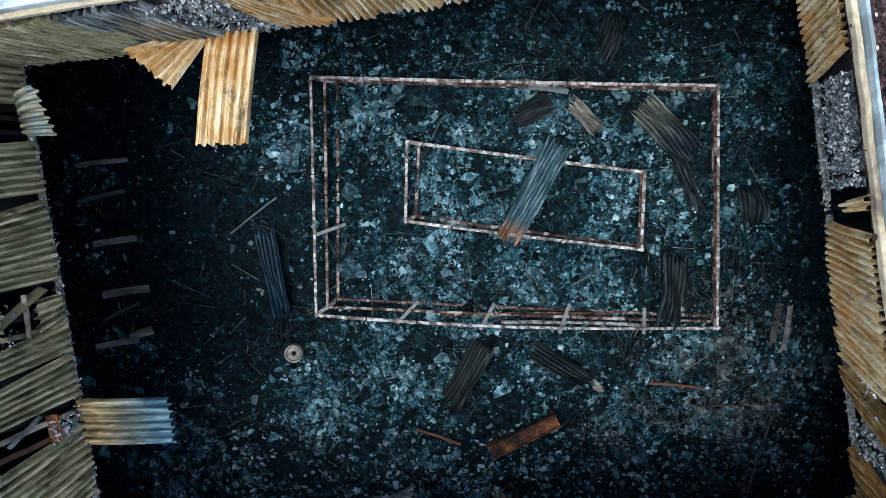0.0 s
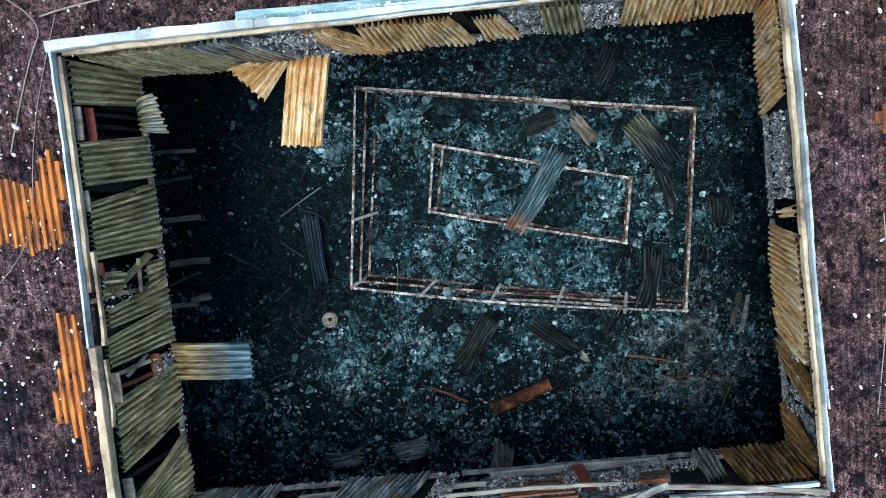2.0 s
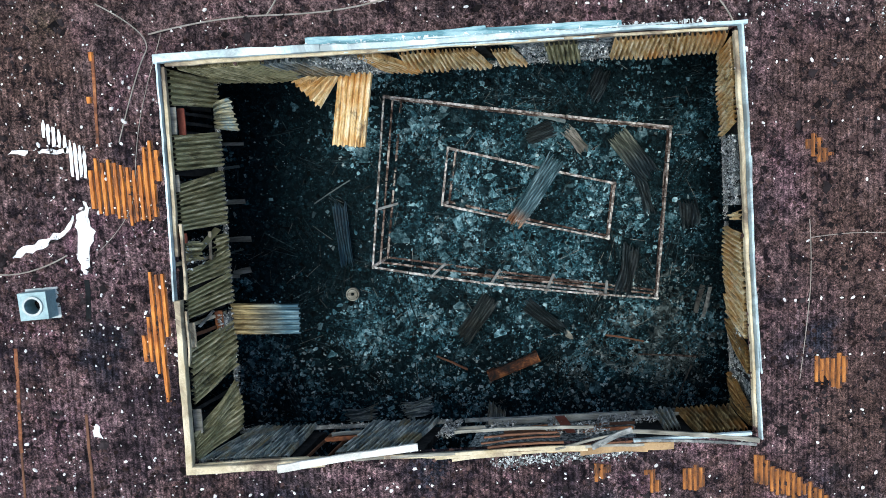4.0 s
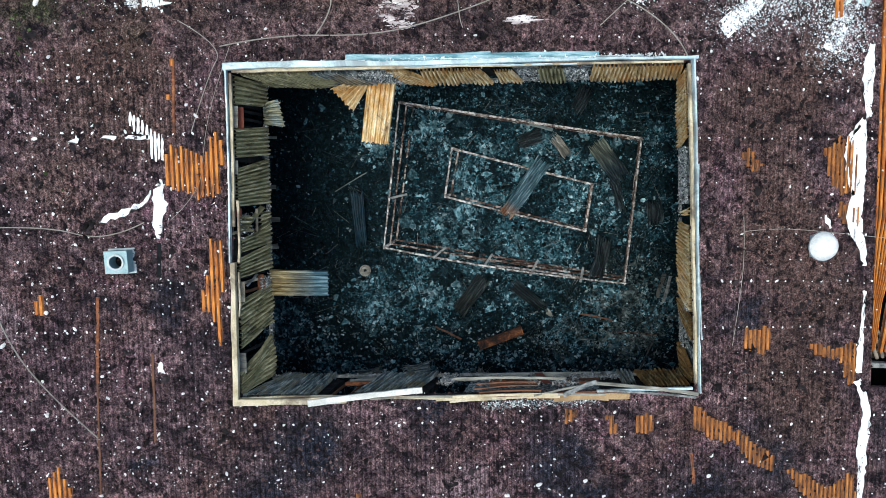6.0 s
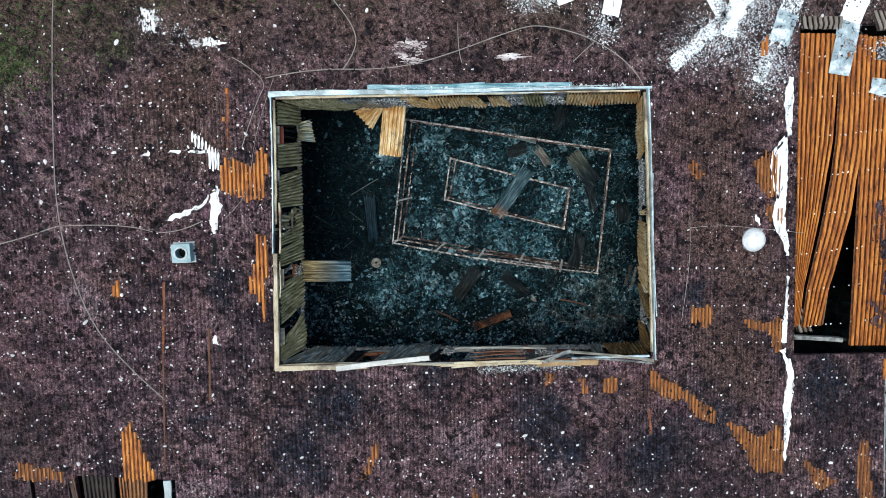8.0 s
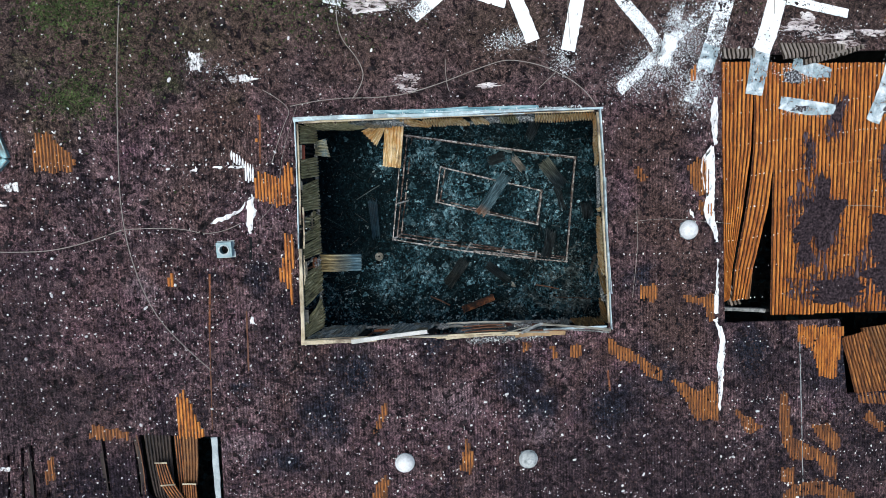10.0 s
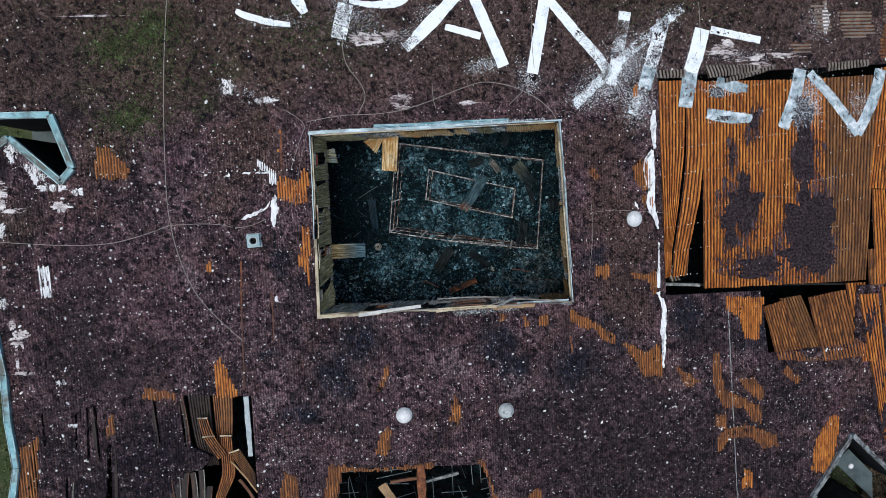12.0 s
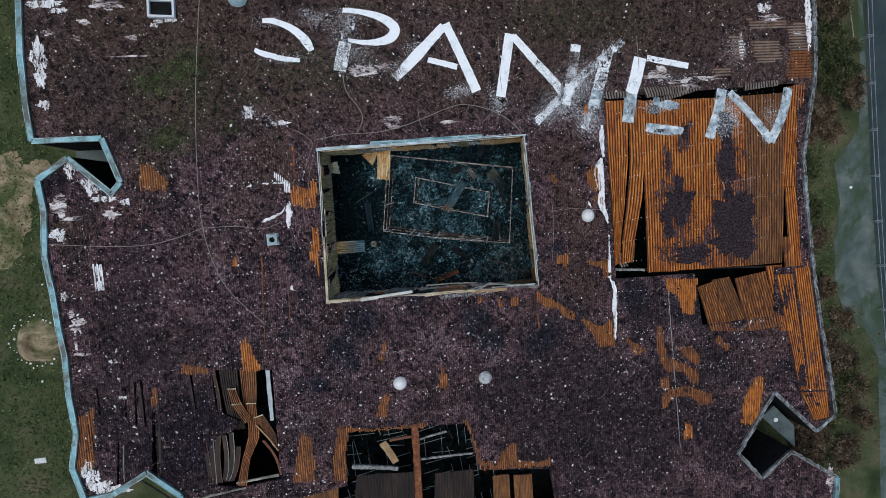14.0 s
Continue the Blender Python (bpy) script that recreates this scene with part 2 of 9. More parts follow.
    col = stained(col, (0.047, 0.034, 0.038), 0.55, ((-21.5, -5, 2.6), (-18, -8, 2.8), (-22, -9.5, 2.4), (-14, -15, 2.0), (-19.5, -2.5, 2.2), (-13, -9, 1.6), (-9, -14, 2.2), (-20.5, 9.5, 2.4), (-5, -12, 2.2), (-22, 1.5, 1.6)))
    col = stained(col, (0.096, 0.060, 0.050), 0.75, ((9.2, 3.6, 2.2), (10.6, 5.0, 1.6), (9.4, 0.0, 2.0), (10.8, -2.0, 1.8), (9.6, -4.4, 1.8), (11.0, -6.0, 1.6), (-10.6, 5.2, 1.6), (-9.0, 7.0, 1.4)))
    clump = noise_node(nodes, links, tv, 2.6, 8, 0.75, 0.6)
    col = mix(nodes, links, ramp(nodes, links, clump, [(0.41, (0.97, 0.97, 0.97)), (0.485, (0, 0, 0))]), col, (0.011, 0.008, 0.011))
    col = mix(nodes, links, ramp(nodes, links, clump, [(0.55, (0, 0, 0)), (0.66, (0.7, 0.7, 0.7))]), col, (0.188, 0.132, 0.132))
    col = mix(nodes, links, 0.88, col, ramp(nodes, links, fine, [(0.38, (0.10, 0.10, 0.12)), (0.5, (0.85, 0.85, 0.85)), (0.62, (1.85, 1.8, 1.75))]), "MULTIPLY")
    col = mix(nodes, links, 0.8, col, ramp(nodes, links, grit, [(0.40, (0.06, 0.06, 0.07)), (0.5, (0.85, 0.85, 0.85)), (0.62, (2.3, 2.25, 2.2))]), "MULTIPLY")
    wave = nodes.new("ShaderNodeTexWave")
    wave.wave_type, wave.bands_direction = "BANDS", "X"
    wave.inputs["Scale"].default_value, wave.inputs["Distortion"].default_value, wave.inputs["Detail Scale"].default_value = 2.17, 0.8, 2.0
    links.new(v, wave.inputs["Vector"])
    ribs = noise_node(nodes, links, v, 0.22, 4, 0.6)
    ribs = ramp(nodes, links, ribs, [(0.34, (0.15, 0.15, 0.15)), (0.52, (1, 1, 1))])
    sep = nodes.new("ShaderNodeSeparateXYZ")
    links.new(v, sep.inputs[0])
    bare = nodes.new("ShaderNodeMapRange")
    bare.inputs[1].default_value, bare.inputs[2].default_value, bare.inputs[3].default_value, bare.inputs[4].default_value = 4.5, 7.5, 1.0, 0.12
    links.new(sep.outputs[1], bare.inputs[0])
    ribs = maths(nodes, links, "MULTIPLY", ribs, bare.outputs[0])
    # shade of the rib troughs, multiplied into the colour
    rib_shade = ramp(nodes, links, wave.outputs["Fac"], [(0.0, (0.30, 0.30, 0.33)), (0.45, (1.2, 1.2, 1.2))])
    col = mix(nodes, links, maths(nodes, links, "MULTIPLY", ribs, 0.66), col, mix(nodes, links, 1.0, col, rib_shade, "MULTIPLY"))
    links.new(col, bsdf.inputs["Base Color"])
    bsdf.inputs["Roughness"].default_value, bsdf.inputs["Specular IOR Level"].default_value = 0.92, 0.08
    h = maths(nodes, links, "ADD", maths(nodes, links, "MULTIPLY", fine, 1.0), maths(nodes, links, "MULTIPLY", grit, 0.7))
    h = maths(nodes, links, "ADD", h, maths(nodes, links, "MULTIPLY", maths(nodes, links, "MULTIPLY", wave.outputs["Fac"], bare.outputs[0]), 0.4))
    bump(nodes, links, bsdf, h, 0.06, 0.9)
    return m


ROOF = roof_material()
CHAR = surface("char", [(0.3, (0.006, 0.007, 0.008)), (0.6, (0.018, 0.02, 0.022))], 2.0, 30, 0.9, 0, 0.02)
ORANGE = surface("rusted_primer", [(0.32, (0.07, 0.022, 0.008)), (0.46, (0.42, 0.125, 0.016)), (0.68, (0.76, 0.30, 0.05))], 2.2, 22, 0.65, 0.05, 0.004, (3, 0.7, 1))
PANEL = sheet_metal("scorched_panel", [(0.34, (0.050, 0.047, 0.025)), (0.5, (0.27, 0.245, 0.13)), (0.66, (0.72, 0.66, 0.44))], (0.020, 0.021, 0.018), 0.06, (0.32, 0.31, 0.18))
PALE = surface("pale_coping", [(0.3, (0.34, 0.50, 0.55)), (0.6, (0.70, 0.83, 0.87))], 1.5, 20, 0.5, 0.1, 0.003, (1, 1, 1), ((0.22, 0.27, 0.28), 0.15))
EDGEFOLD = surface("teal_folded_edge", [(0.3, (0.22, 0.40, 0.44)), (0.6, (0.46, 0.66, 0.70))], 1.5, 20, 0.5, 0.2, 0.003, (1, 1, 1), ((0.12, 0.14, 0.14), 0.2))
PARAPET = surface("teal_parapet_sheet", [(0.3, (0.13, 0.30, 0.34)), (0.5, (0.25, 0.49, 0.54)), (0.68, (0.43, 0.65, 0.69))], 1.1, 20, 0.55, 0.2, 0.003, (1, 1, 1), ((0.09, 0.10, 0.09), 0.12))
OLDPARAPET = surface("grey_broken_parapet", [(0.34, (0.05, 0.06, 0.065)), (0.5, (0.27, 0.31, 0.33)), (0.66, (0.58, 0.62, 0.64))], 3.0, 20, 0.7, 0.05, 0.006, (1, 1, 1), ((0.05, 0.045, 0.045), 0.25))
TIMBER = surface("weathered_timber", [(0.3, (0.38, 0.30, 0.17)), (0.6, (0.72, 0.63, 0.45))], 1.2, 25, 0.75, 0, 0.004, (1, 1, 1), ((0.14, 0.11, 0.08), 0.05))
WHITE = surface("white_paint", [(0.3, (0.55, 0.60, 0.62)), (0.6, (0.82, 0.85, 0.86))], 1.0, 18, 0.7, 0, 0.004)
GROUND = surface("rough_grass_ground", [(0.3, (0.028, 0.044, 0.020)), (0.5, (0.066, 0.084, 0.038)), (0.72, (0.15, 0.135, 0.082))], 0.35, 12, 0.95, 0, 0.06)
ASPHALT = surface("asphalt", [(0.3, (0.034, 0.052, 0.057)), (0.7, (0.062, 0.086, 0.092))], 0.4, 30, 0.9, 0, 0.004)
CONCRETE = surface("concrete", [(0.3, (0.16, 0.16, 0.16)), (0.7, (0.30, 0.30, 0.29))], 0.6, 20, 0.85, 0, 0.005)

GREYDECK = surface("grey_deck", [(0.3, (0.12, 0.09, 0.07)), (0.6, (0.30, 0.26, 0.22))], 1.5, 25, 0.6, 0.2, 0.004)
SOOTY = sheet_metal("sooty_panel", [(0.34, (0.014, 0.024, 0.030)), (0.49, (0.12, 0.155, 0.165)), (0.63, (0.52, 0.55, 0.52))], (0.008, 0.011, 0.013), 0.04, (0.22, 0.16, 0.065))
GOLD = sheet_metal("heat_tinted_panel", [(0.32, (0.17, 0.085, 0.025)), (0.47, (0.62, 0.43, 0.19)), (0.64, (0.96, 0.87, 0.63))], (0.07, 0.032, 0.012), 0.05, (0.60, 0.29, 0.075))
STEELBLUE = sheet_metal("blue_scorched_panel", [(0.3, (0.022, 0.04, 0.05)), (0.48, (0.13, 0.135, 0.095)), (0.68, (0.36, 0.33, 0.21))], (0.012, 0.02, 0.03), 0.05, (0.05, 0.13, 0.19))
WOOL = surface("burnt_mineral_wool", [(0.38, (0.014, 0.022, 0.026)), (0.5, (0.17, 0.20, 0.205)), (0.62, (0.60, 0.62, 0.60))], 9.0, 34, 0.95, 0, 0.06)
WOOLGREY = surface("grey_scorched_steel", [(0.34, (0.06, 0.065, 0.065)), (0.5, (0.22, 0.23, 0.22)), (0.66, (0.44, 0.45, 0.43))], 4.0, 24, 0.6, 0.2, 0.004)
CHARWALL = surface("charred_boarding", [(0.3, (0.008, 0.009, 0.010)), (0.6, (0.03, 0.03, 0.03)), (0.8, (0.10, 0.09, 0.08))], 3.0, 24, 0.9, 0, 0.02)
RUSTWOOD = surface("rusty_brown_steel", [(0.3, (0.07, 0.03, 0.018)), (0.6, (0.19, 0.085, 0.045))], 2.0, 20, 0.75, 0.1, 0.005)
REDOX = surface("red_oxide_steel", [(0.3, (0.16, 0.035, 0.02)), (0.7, (0.28, 0.07, 0.04))], 2.0, 20, 0.7, 0.05, 0.003)
WHITEWOOD = surface("white_painted_board", [(0.3, (0.5, 0.5, 0.46)), (0.6, (0.78, 0.77, 0.72))], 2.0, 20, 0.7, 0, 0.004)
RUBBLE = rubble_material()
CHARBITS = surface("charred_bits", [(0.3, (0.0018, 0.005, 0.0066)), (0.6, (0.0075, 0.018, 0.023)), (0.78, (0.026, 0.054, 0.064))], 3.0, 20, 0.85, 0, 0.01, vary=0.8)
ASHBITS = surface("ash_bits", [(0.36, (0.006, 0.020, 0.028)), (0.5, (0.028, 0.082, 0.108)), (0.66, (0.23, 0.38, 0.44))], 2.5, 25, 0.9, 0, 0.01, vary=0.9)
PALEBITS = surface("pale_bits", [(0.3, (0.20, 0.27, 0.29)), (0.7, (0.52, 0.60, 0.61))], 3.0, 25, 0.85, 0, 0.005, vary=0.5)
TILEBITS = surface("tile_bits", [(0.3, (0.07, 0.11, 0.12)), (0.7, (0.34, 0.41, 0.42))], 3.0, 25, 0.86, 0, 0.004, vary=0.8)
STICK = surface("scorched_sticks", [(0.3, (0.03, 0.03, 0.03)), (0.6, (0.16, 0.16, 0.15))], 4.0, 25, 0.85, 0, 0.004, vary=0.8)
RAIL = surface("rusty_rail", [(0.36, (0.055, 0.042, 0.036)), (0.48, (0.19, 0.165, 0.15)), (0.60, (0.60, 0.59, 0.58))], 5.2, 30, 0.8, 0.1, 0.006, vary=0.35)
RAILGREY = surface("grey_rail", [(0.3, (0.16, 0.18, 0.18)), (0.6, (0.40, 0.42, 0.42))], 3.0, 20, 0.75, 0.1, 0.004)
BLACKSHEET = sheet_metal("blackened_sheet", [(0.36, (0.0035, 0.006, 0.008)), (0.52, (0.013, 0.021, 0.026)), (0.68, (0.10, 0.135, 0.145))], (0.004, 0.005, 0.006), 0.08, (0.024, 0.03, 0.032), 0.6)
BLUEBLACK = sheet_metal("blue_black_sheet", [(0.3, (0.006, 0.012, 0.018)), (0.5, (0.02, 0.05, 0.075)), (0.72, (0.04, 0.085, 0.11))], (0.004, 0.006, 0.008), 0.06, (0.02, 0.03, 0.04), 0.6)
BROWNSHEET = sheet_metal("brown_black_sheet", [(0.38, (0.004, 0.007, 0.009)), (0.55, (0.018, 0.026, 0.029)), (0.7, (0.12, 0.135, 0.13))], (0.004, 0.006, 0.008), 0.10, (0.024, 0.024, 0.02), 0.6)
GREYSHEET = sheet_metal("grey_curled_sheet", [(0.3, (0.06, 0.06, 0.055)), (0.5, (0.22, 0.21, 0.19)), (0.72, (0.52, 0.51, 0.47))], (0.02, 0.02, 0.02), 0.06, (0.06, 0.06, 0.05), 0.6)
RUSTORANGE = surface("rust_orange_steel", [(0.32, (0.05, 0.018, 0.010)), (0.5, (0.20, 0.065, 0.024)), (0.68, (0.42, 0.17, 0.06))], 3.5, 20, 0.7, 0.1, 0.005)
ZINC = surface("zinc_sheet", [(0.3, (0.26, 0.31, 0.33)), (0.7, (0.46, 0.52, 0.54))], 2.0, 25, 0.5, 0.3, 0.002)
DOMEWHITE = surface("white_dome_plastic", [(0.3, (0.72, 0.74, 0.73)), (0.5, (0.88, 0.89, 0.88)), (0.7, (0.93, 0.93, 0.92))], 2.5, 9, 0.35, 0, 0.002)
DOMEGREY = surface("dirty_dome_plastic", [(0.3, (0.16, 0.19, 0.19)), (0.5, (0.55, 0.58, 0.57)), (0.7, (0.74, 0.76, 0.75))], 3.5, 14, 0.5, 0, 0.002)
TEALPAINT = surface("pale_teal_paint", [(0.3, (0.18, 0.30, 0.33)), (0.7, (0.36, 0.50, 0.53))], 2.0, 25, 0.5, 0.1, 0.002)
def worn_paint(name, holes, stops, stretch=(1, 1, 1), grain=5.0):
    """White paint with chips worn through to whatever lies under it."""
    m, nodes, links, bsdf = shader(name)
    v = coords(nodes, links, stretch)
    big = noise_node(nodes, links, v, 1.6, 6, 0.65, 0.4)
    chips = noise_node(nodes, links, v, grain, 9, 0.8, 0.6)
    links.new(ramp(nodes, links, big, stops), bsdf.inputs["Base Color"])
    bsdf.inputs["Roughness"].default_value, bsdf.inputs["Specular IOR Level"].default_value = 0.8, 0.15
    level = maths(nodes, links, "ADD", chips, maths(nodes, links, "MULTIPLY", big, 0.5))
    mask = ramp(nodes, links, level, [(holes, (0, 0, 0)), (holes + 0.03, (1, 1, 1))])
    links.new(mask, bsdf.inputs["Alpha"])
    bump(nodes, links, bsdf, chips, 0.01, 0.6)
    return m


PINKISH = worn_paint("pale_bare_membrane", 0.71, [(0.3, (0.20, 0.15, 0.15)), (0.5, (0.46, 0.40, 0.39)), (0.62, (0.74, 0.70, 0.68))], (0.5, 1.6, 1))
LETTER = worn_paint("worn_white_letter", 0.53, [(0.3, (0.60, 0.66, 0.68)), (0.5, (0.88, 0.91, 0.92))])
LETTERWORN = worn_paint("half_gone_white_letter", 0.73, [(0.3, (0.55, 0.62, 0.64)), (0.5, (0.86, 0.90, 0.91))], (1, 1, 1), 15.0)
LETTERTHIN = worn_paint("thin_white_letter", 0.80, [(0.3, (0.30, 0.40, 0.42)), (0.5, (0.58, 0.64, 0.65)), (0.65, (0.84, 0.87, 0.88))], (1, 1, 1), 15.0)
LETTERFOIL = worn_paint("letter_on_torn_foil", 0.66, [(0.3, (0.16, 0.23, 0.26)), (0.5, (0.36, 0.44, 0.47)), (0.65, (0.76, 0.80, 0.82))])
LETTERBITS = surface("white_fleck", [(0.3, (0.5, 0.55, 0.57)), (0.6, (0.82, 0.85, 0.86))], 3.0, 20, 0.8, 0, 0.003, vary=0.3)
STONEBITS = surface("white_stone", [(0.3, (0.72, 0.71, 0.70)), (0.7, (0.92, 0.92, 0.91))], 5.0, 30, 0.85, 0, 0.003, vary=0.25)
ROOFBITS = surface("substrate_crumb", [(0.3, (0.02, 0.013, 0.013)), (0.55, (0.07, 0.042, 0.04)), (0.75, (0.16, 0.11, 0.10))], 2.0, 30, 0.95, 0, 0.01, vary=0.8)
MOSSBITS = surface("moss", [(0.3, (0.018, 0.026, 0.011)), (0.5, (0.045, 0.064, 0.024)), (0.7, (0.10, 0.14, 0.05))], 2.0, 30, 0.95, 0, 0.01, vary=0.7)
CABLE = surface("pale_cable", [(0.3, (0.22, 0.20, 0.17)), (0.7, (0.40, 0.37, 0.33))], 3.0, 20, 0.7, 0, 0.001)
DULLORANGE = surface("dull_brown_deck", [(0.3, (0.06, 0.03, 0.016)), (0.48, (0.20, 0.09, 0.035)), (0.7, (0.44, 0.20, 0.065))], 1.2, 25, 0.65, 0.15, 0.004, (3, 0.5, 1))
DARKDECK = surface("sooty_deck", [(0.3, (0.010, 0.009, 0.010)), (0.55, (0.038, 0.026, 0.022)), (0.75, (0.12, 0.07, 0.042))], 1.2, 25, 0.7, 0.1, 0.004, (3, 0.5, 1))
TANSHEET = surface("tan_sheet", [(0.3, (0.22, 0.13, 0.06)), (0.6, (0.46, 0.31, 0.16))], 1.4, 25, 0.65, 0.1, 0.004)
ROOFCRUST = surface("roofing_crust", [(0.36, (0.008, 0.006, 0.008)), (0.5, (0.034, 0.024, 0.028)), (0.66, (0.095, 0.068, 0.074))], 8.0, 30, 0.95, 0, 0.06)
SPECKLED = surface("speckled_crust", [(0.42, (0.03, 0.025, 0.03)), (0.52, (0.12, 0.12, 0.13)), (0.6, (0.62, 0.66, 0.68))], 12.0, 26, 0.9, 0, 0.04)
GRIDSTEEL = surface("scorched_grid_bar", [(0.3, (0.12, 0.16, 0.17)), (0.7, (0.36, 0.43, 0.44))], 2.0, 20, 0.7, 0.1, 0.003)
SLATE = surface("grey_green_panel", [(0.3, (0.05, 0.07, 0.07)), (0.7, (0.12, 0.16, 0.16))], 1.0, 20, 0.6, 0, 0.003)
PATHGREY = surface("worn_lawn_path", [(0.3, (0.065, 0.095, 0.09)), (0.5, (0.115, 0.15, 0.14)), (0.7, (0.19, 0.215, 0.195))], 0.5, 12, 0.95, 0, 0.03, (1, 1, 1), ((0.05, 0.075, 0.045), 0.1))
SAND = surface("sandy_soil", [(0.3, (0.20, 0.15, 0.09)), (0.6, (0.46, 0.37, 0.25))], 0.8, 14, 0.95, 0, 0.04, (1, 1, 1), ((0.07, 0.09, 0.035), 0.12))
GRASSMAT = surface("grass_blades", [(0.3, (0.06, 0.095, 0.035)), (0.6, (0.13, 0.18, 0.07)), (0.75, (0.28, 0.27, 0.15))], 0.4, 10, 0.9, 0, 0.0, vary=0.5)
LEAFBROWN = surface("brown_leaves", [(0.3, (0.030, 0.026, 0.016)), (0.5, (0.105, 0.080, 0.052)), (0.7, (0.23, 0.17, 0.12))], 1.0, 10, 0.9, 0, 0.0, vary=0.6)
LEAFGREEN = surface("green_leaves", [(0.3, (0.022, 0.034, 0.014)), (0.5, (0.058, 0.070, 0.032)), (0.7, (0.13, 0.14, 0.07))], 1.0, 10, 0.9, 0, 0.0, vary=0.6)
SHARD = surface("plaster_shard", [(0.3, (0.045, 0.105, 0.128)), (0.7, (0.20, 0.31, 0.35))], 3.0, 25, 0.85, 0, 0.005, vary=0.7)
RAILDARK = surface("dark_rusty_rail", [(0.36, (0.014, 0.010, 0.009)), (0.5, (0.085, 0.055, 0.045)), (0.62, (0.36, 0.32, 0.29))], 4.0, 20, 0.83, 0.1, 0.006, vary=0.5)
TUFT = surface("wool_tuft", [(0.34, (0.03, 0.042, 0.048)), (0.5, (0.28, 0.31, 0.315)), (0.66, (0.76, 0.77, 0.75))], 6.0, 30, 0.95, 0, 0.02, vary=0.8)
TORNWHITE = worn_paint("torn_white_membrane", 0.70, [(0.3, (0.36, 0.35, 0.35)), (0.5, (0.68, 0.67, 0.66)), (0.65, (0.86, 0.86, 0.86))], (2.2, 0.6, 1))
TORNSOLID = worn_paint("solid_white_membrane", 0.63, [(0.3, (0.44, 0.44, 0.44)), (0.5, (0.78, 0.78, 0.78)), (0.65, (0.90, 0.90, 0.90))], (2.0, 0.8, 1))
GREYRUBBLE = surface("grey_crushed_board", [(0.36, (0.012, 0.018, 0.020)), (0.5, (0.055, 0.075, 0.078)), (0.66, (0.22, 0.26, 0.26))], 2.5, 25, 0.9, 0, 0.01, vary=0.85)
SOOTBITS = surface("soot_clump", [(0.3, (0.008, 0.007, 0.008)), (0.6, (0.03, 0.024, 0.026))], 3.0, 30, 0.95, 0, 0.01, vary=0.7)

BROWNORANGE = surface("scorched_orange_deck", [(0.34, (0.035, 0.016, 0.009)), (0.5, (0.24, 0.085, 0.024)), (0.68, (0.56, 0.23, 0.06))], 1.8, 25, 0.65, 0.1, 0.004, (4, 0.5, 1))
CRUSTHOLES = worn_paint("broken_roofing_crust", 0.76, [(0.3, (0.02, 0.014, 0.018)), (0.55, (0.055, 0.038, 0.046)), (0.7, (0.11, 0.08, 0.09))], (3.0, 0.6, 1))
SPRAYED = worn_paint("white_overspray", 0.765, [(0.3, (0.45, 0.55, 0.58)), (0.5, (0.80, 0.85, 0.87))], (1, 1, 1), 12.0)
TUFTWHITE = surface("white_wool_tuft", [(0.36, (0.05, 0.055, 0.055)), (0.5, (0.34, 0.34, 0.325)), (0.66, (0.80, 0.80, 0.76))], 5.0, 30, 0.95, 0, 0.02, vary=0.5)
TEALFOIL = surface("pale_teal_foil", [(0.32, (0.05, 0.15, 0.18)), (0.48, (0.16, 0.34, 0.39)), (0.66, (0.46, 0.64, 0.68))], 2.0, 26, 0.55, 0.1, 0.004, (0.6, 4, 1))
OLDBOARD = surface("grey_tan_board", [(0.3, (0.09, 0.085, 0.07)), (0.5, (0.26, 0.25, 0.21)), (0.68, (0.46, 0.45, 0.39))], 2.0, 24, 0.8, 0, 0.005, (0.6, 3, 1))
CHARLATH = surface("charred_lath", [(0.34, (0.002, 0.005, 0.006)), (0.52, (0.014, 0.026, 0.031)), (0.68, (0.07, 0.10, 0.11))], 5.0, 25, 0.85, 0, 0.004, vary=0.9)
FLAKE = surface("scorched_flake", [(0.36, (0.006, 0.018, 0.024)), (0.5, (0.035, 0.085, 0.105)), (0.66, (0.17, 0.28, 0.32))], 6.0, 30, 0.85, 0, 0.012, vary=0.8)
FLAKEPALE = surface("pale_plaster_flake", [(0.36, (0.026, 0.07, 0.09)), (0.5, (0.105, 0.20, 0.24)), (0.66, (0.38, 0.51, 0.54))], 5.0, 30, 0.85, 0, 0.01, vary=0.85)
SOOTGOLD = sheet_metal("smoke_darkened_panel", [(0.34, (0.016, 0.014, 0.010)), (0.5, (0.20, 0.125, 0.045)), (0.66, (0.66, 0.52, 0.28))], (0.012, 0.012, 0.012), 0.12, (0.26, 0.11, 0.03))
DULLDECK = surface("dulled_orange_deck", [(0.34, (0.05, 0.022, 0.011)), (0.5, (0.32, 0.115, 0.026)), (0.68, (0.62, 0.25, 0.06))], 2.2, 25, 0.65, 0.1, 0.004, (3, 0.6, 1))
SHEETORANGE = surface("weathered_orange_deck", [(0.3, (0.06, 0.022, 0.010)), (0.46, (0.41, 0.118, 0.018)), (0.68, (0.82, 0.33, 0.06))], 1.9, 24, 0.65, 0.05, 0.004, (4, 0.45, 1))
# rib valleys: rust or soot tones darkened to paint the shade between ribs
VALLEY = surface("shaded_rusty_valley", [(0.34, (0.03, 0.014, 0.010)), (0.5, (0.10, 0.038, 0.015)), (0.68, (0.26, 0.095, 0.022))], 3.0, 25, 0.8, 0, 0.004)
SHADEVALLEY = surface("shaded_sooty_valley", [(0.34, (0.008, 0.008, 0.008)), (0.5, (0.035, 0.028, 0.024)), (0.68, (0.10, 0.08, 0.065))], 3.0, 25, 0.85, 0, 0.004)
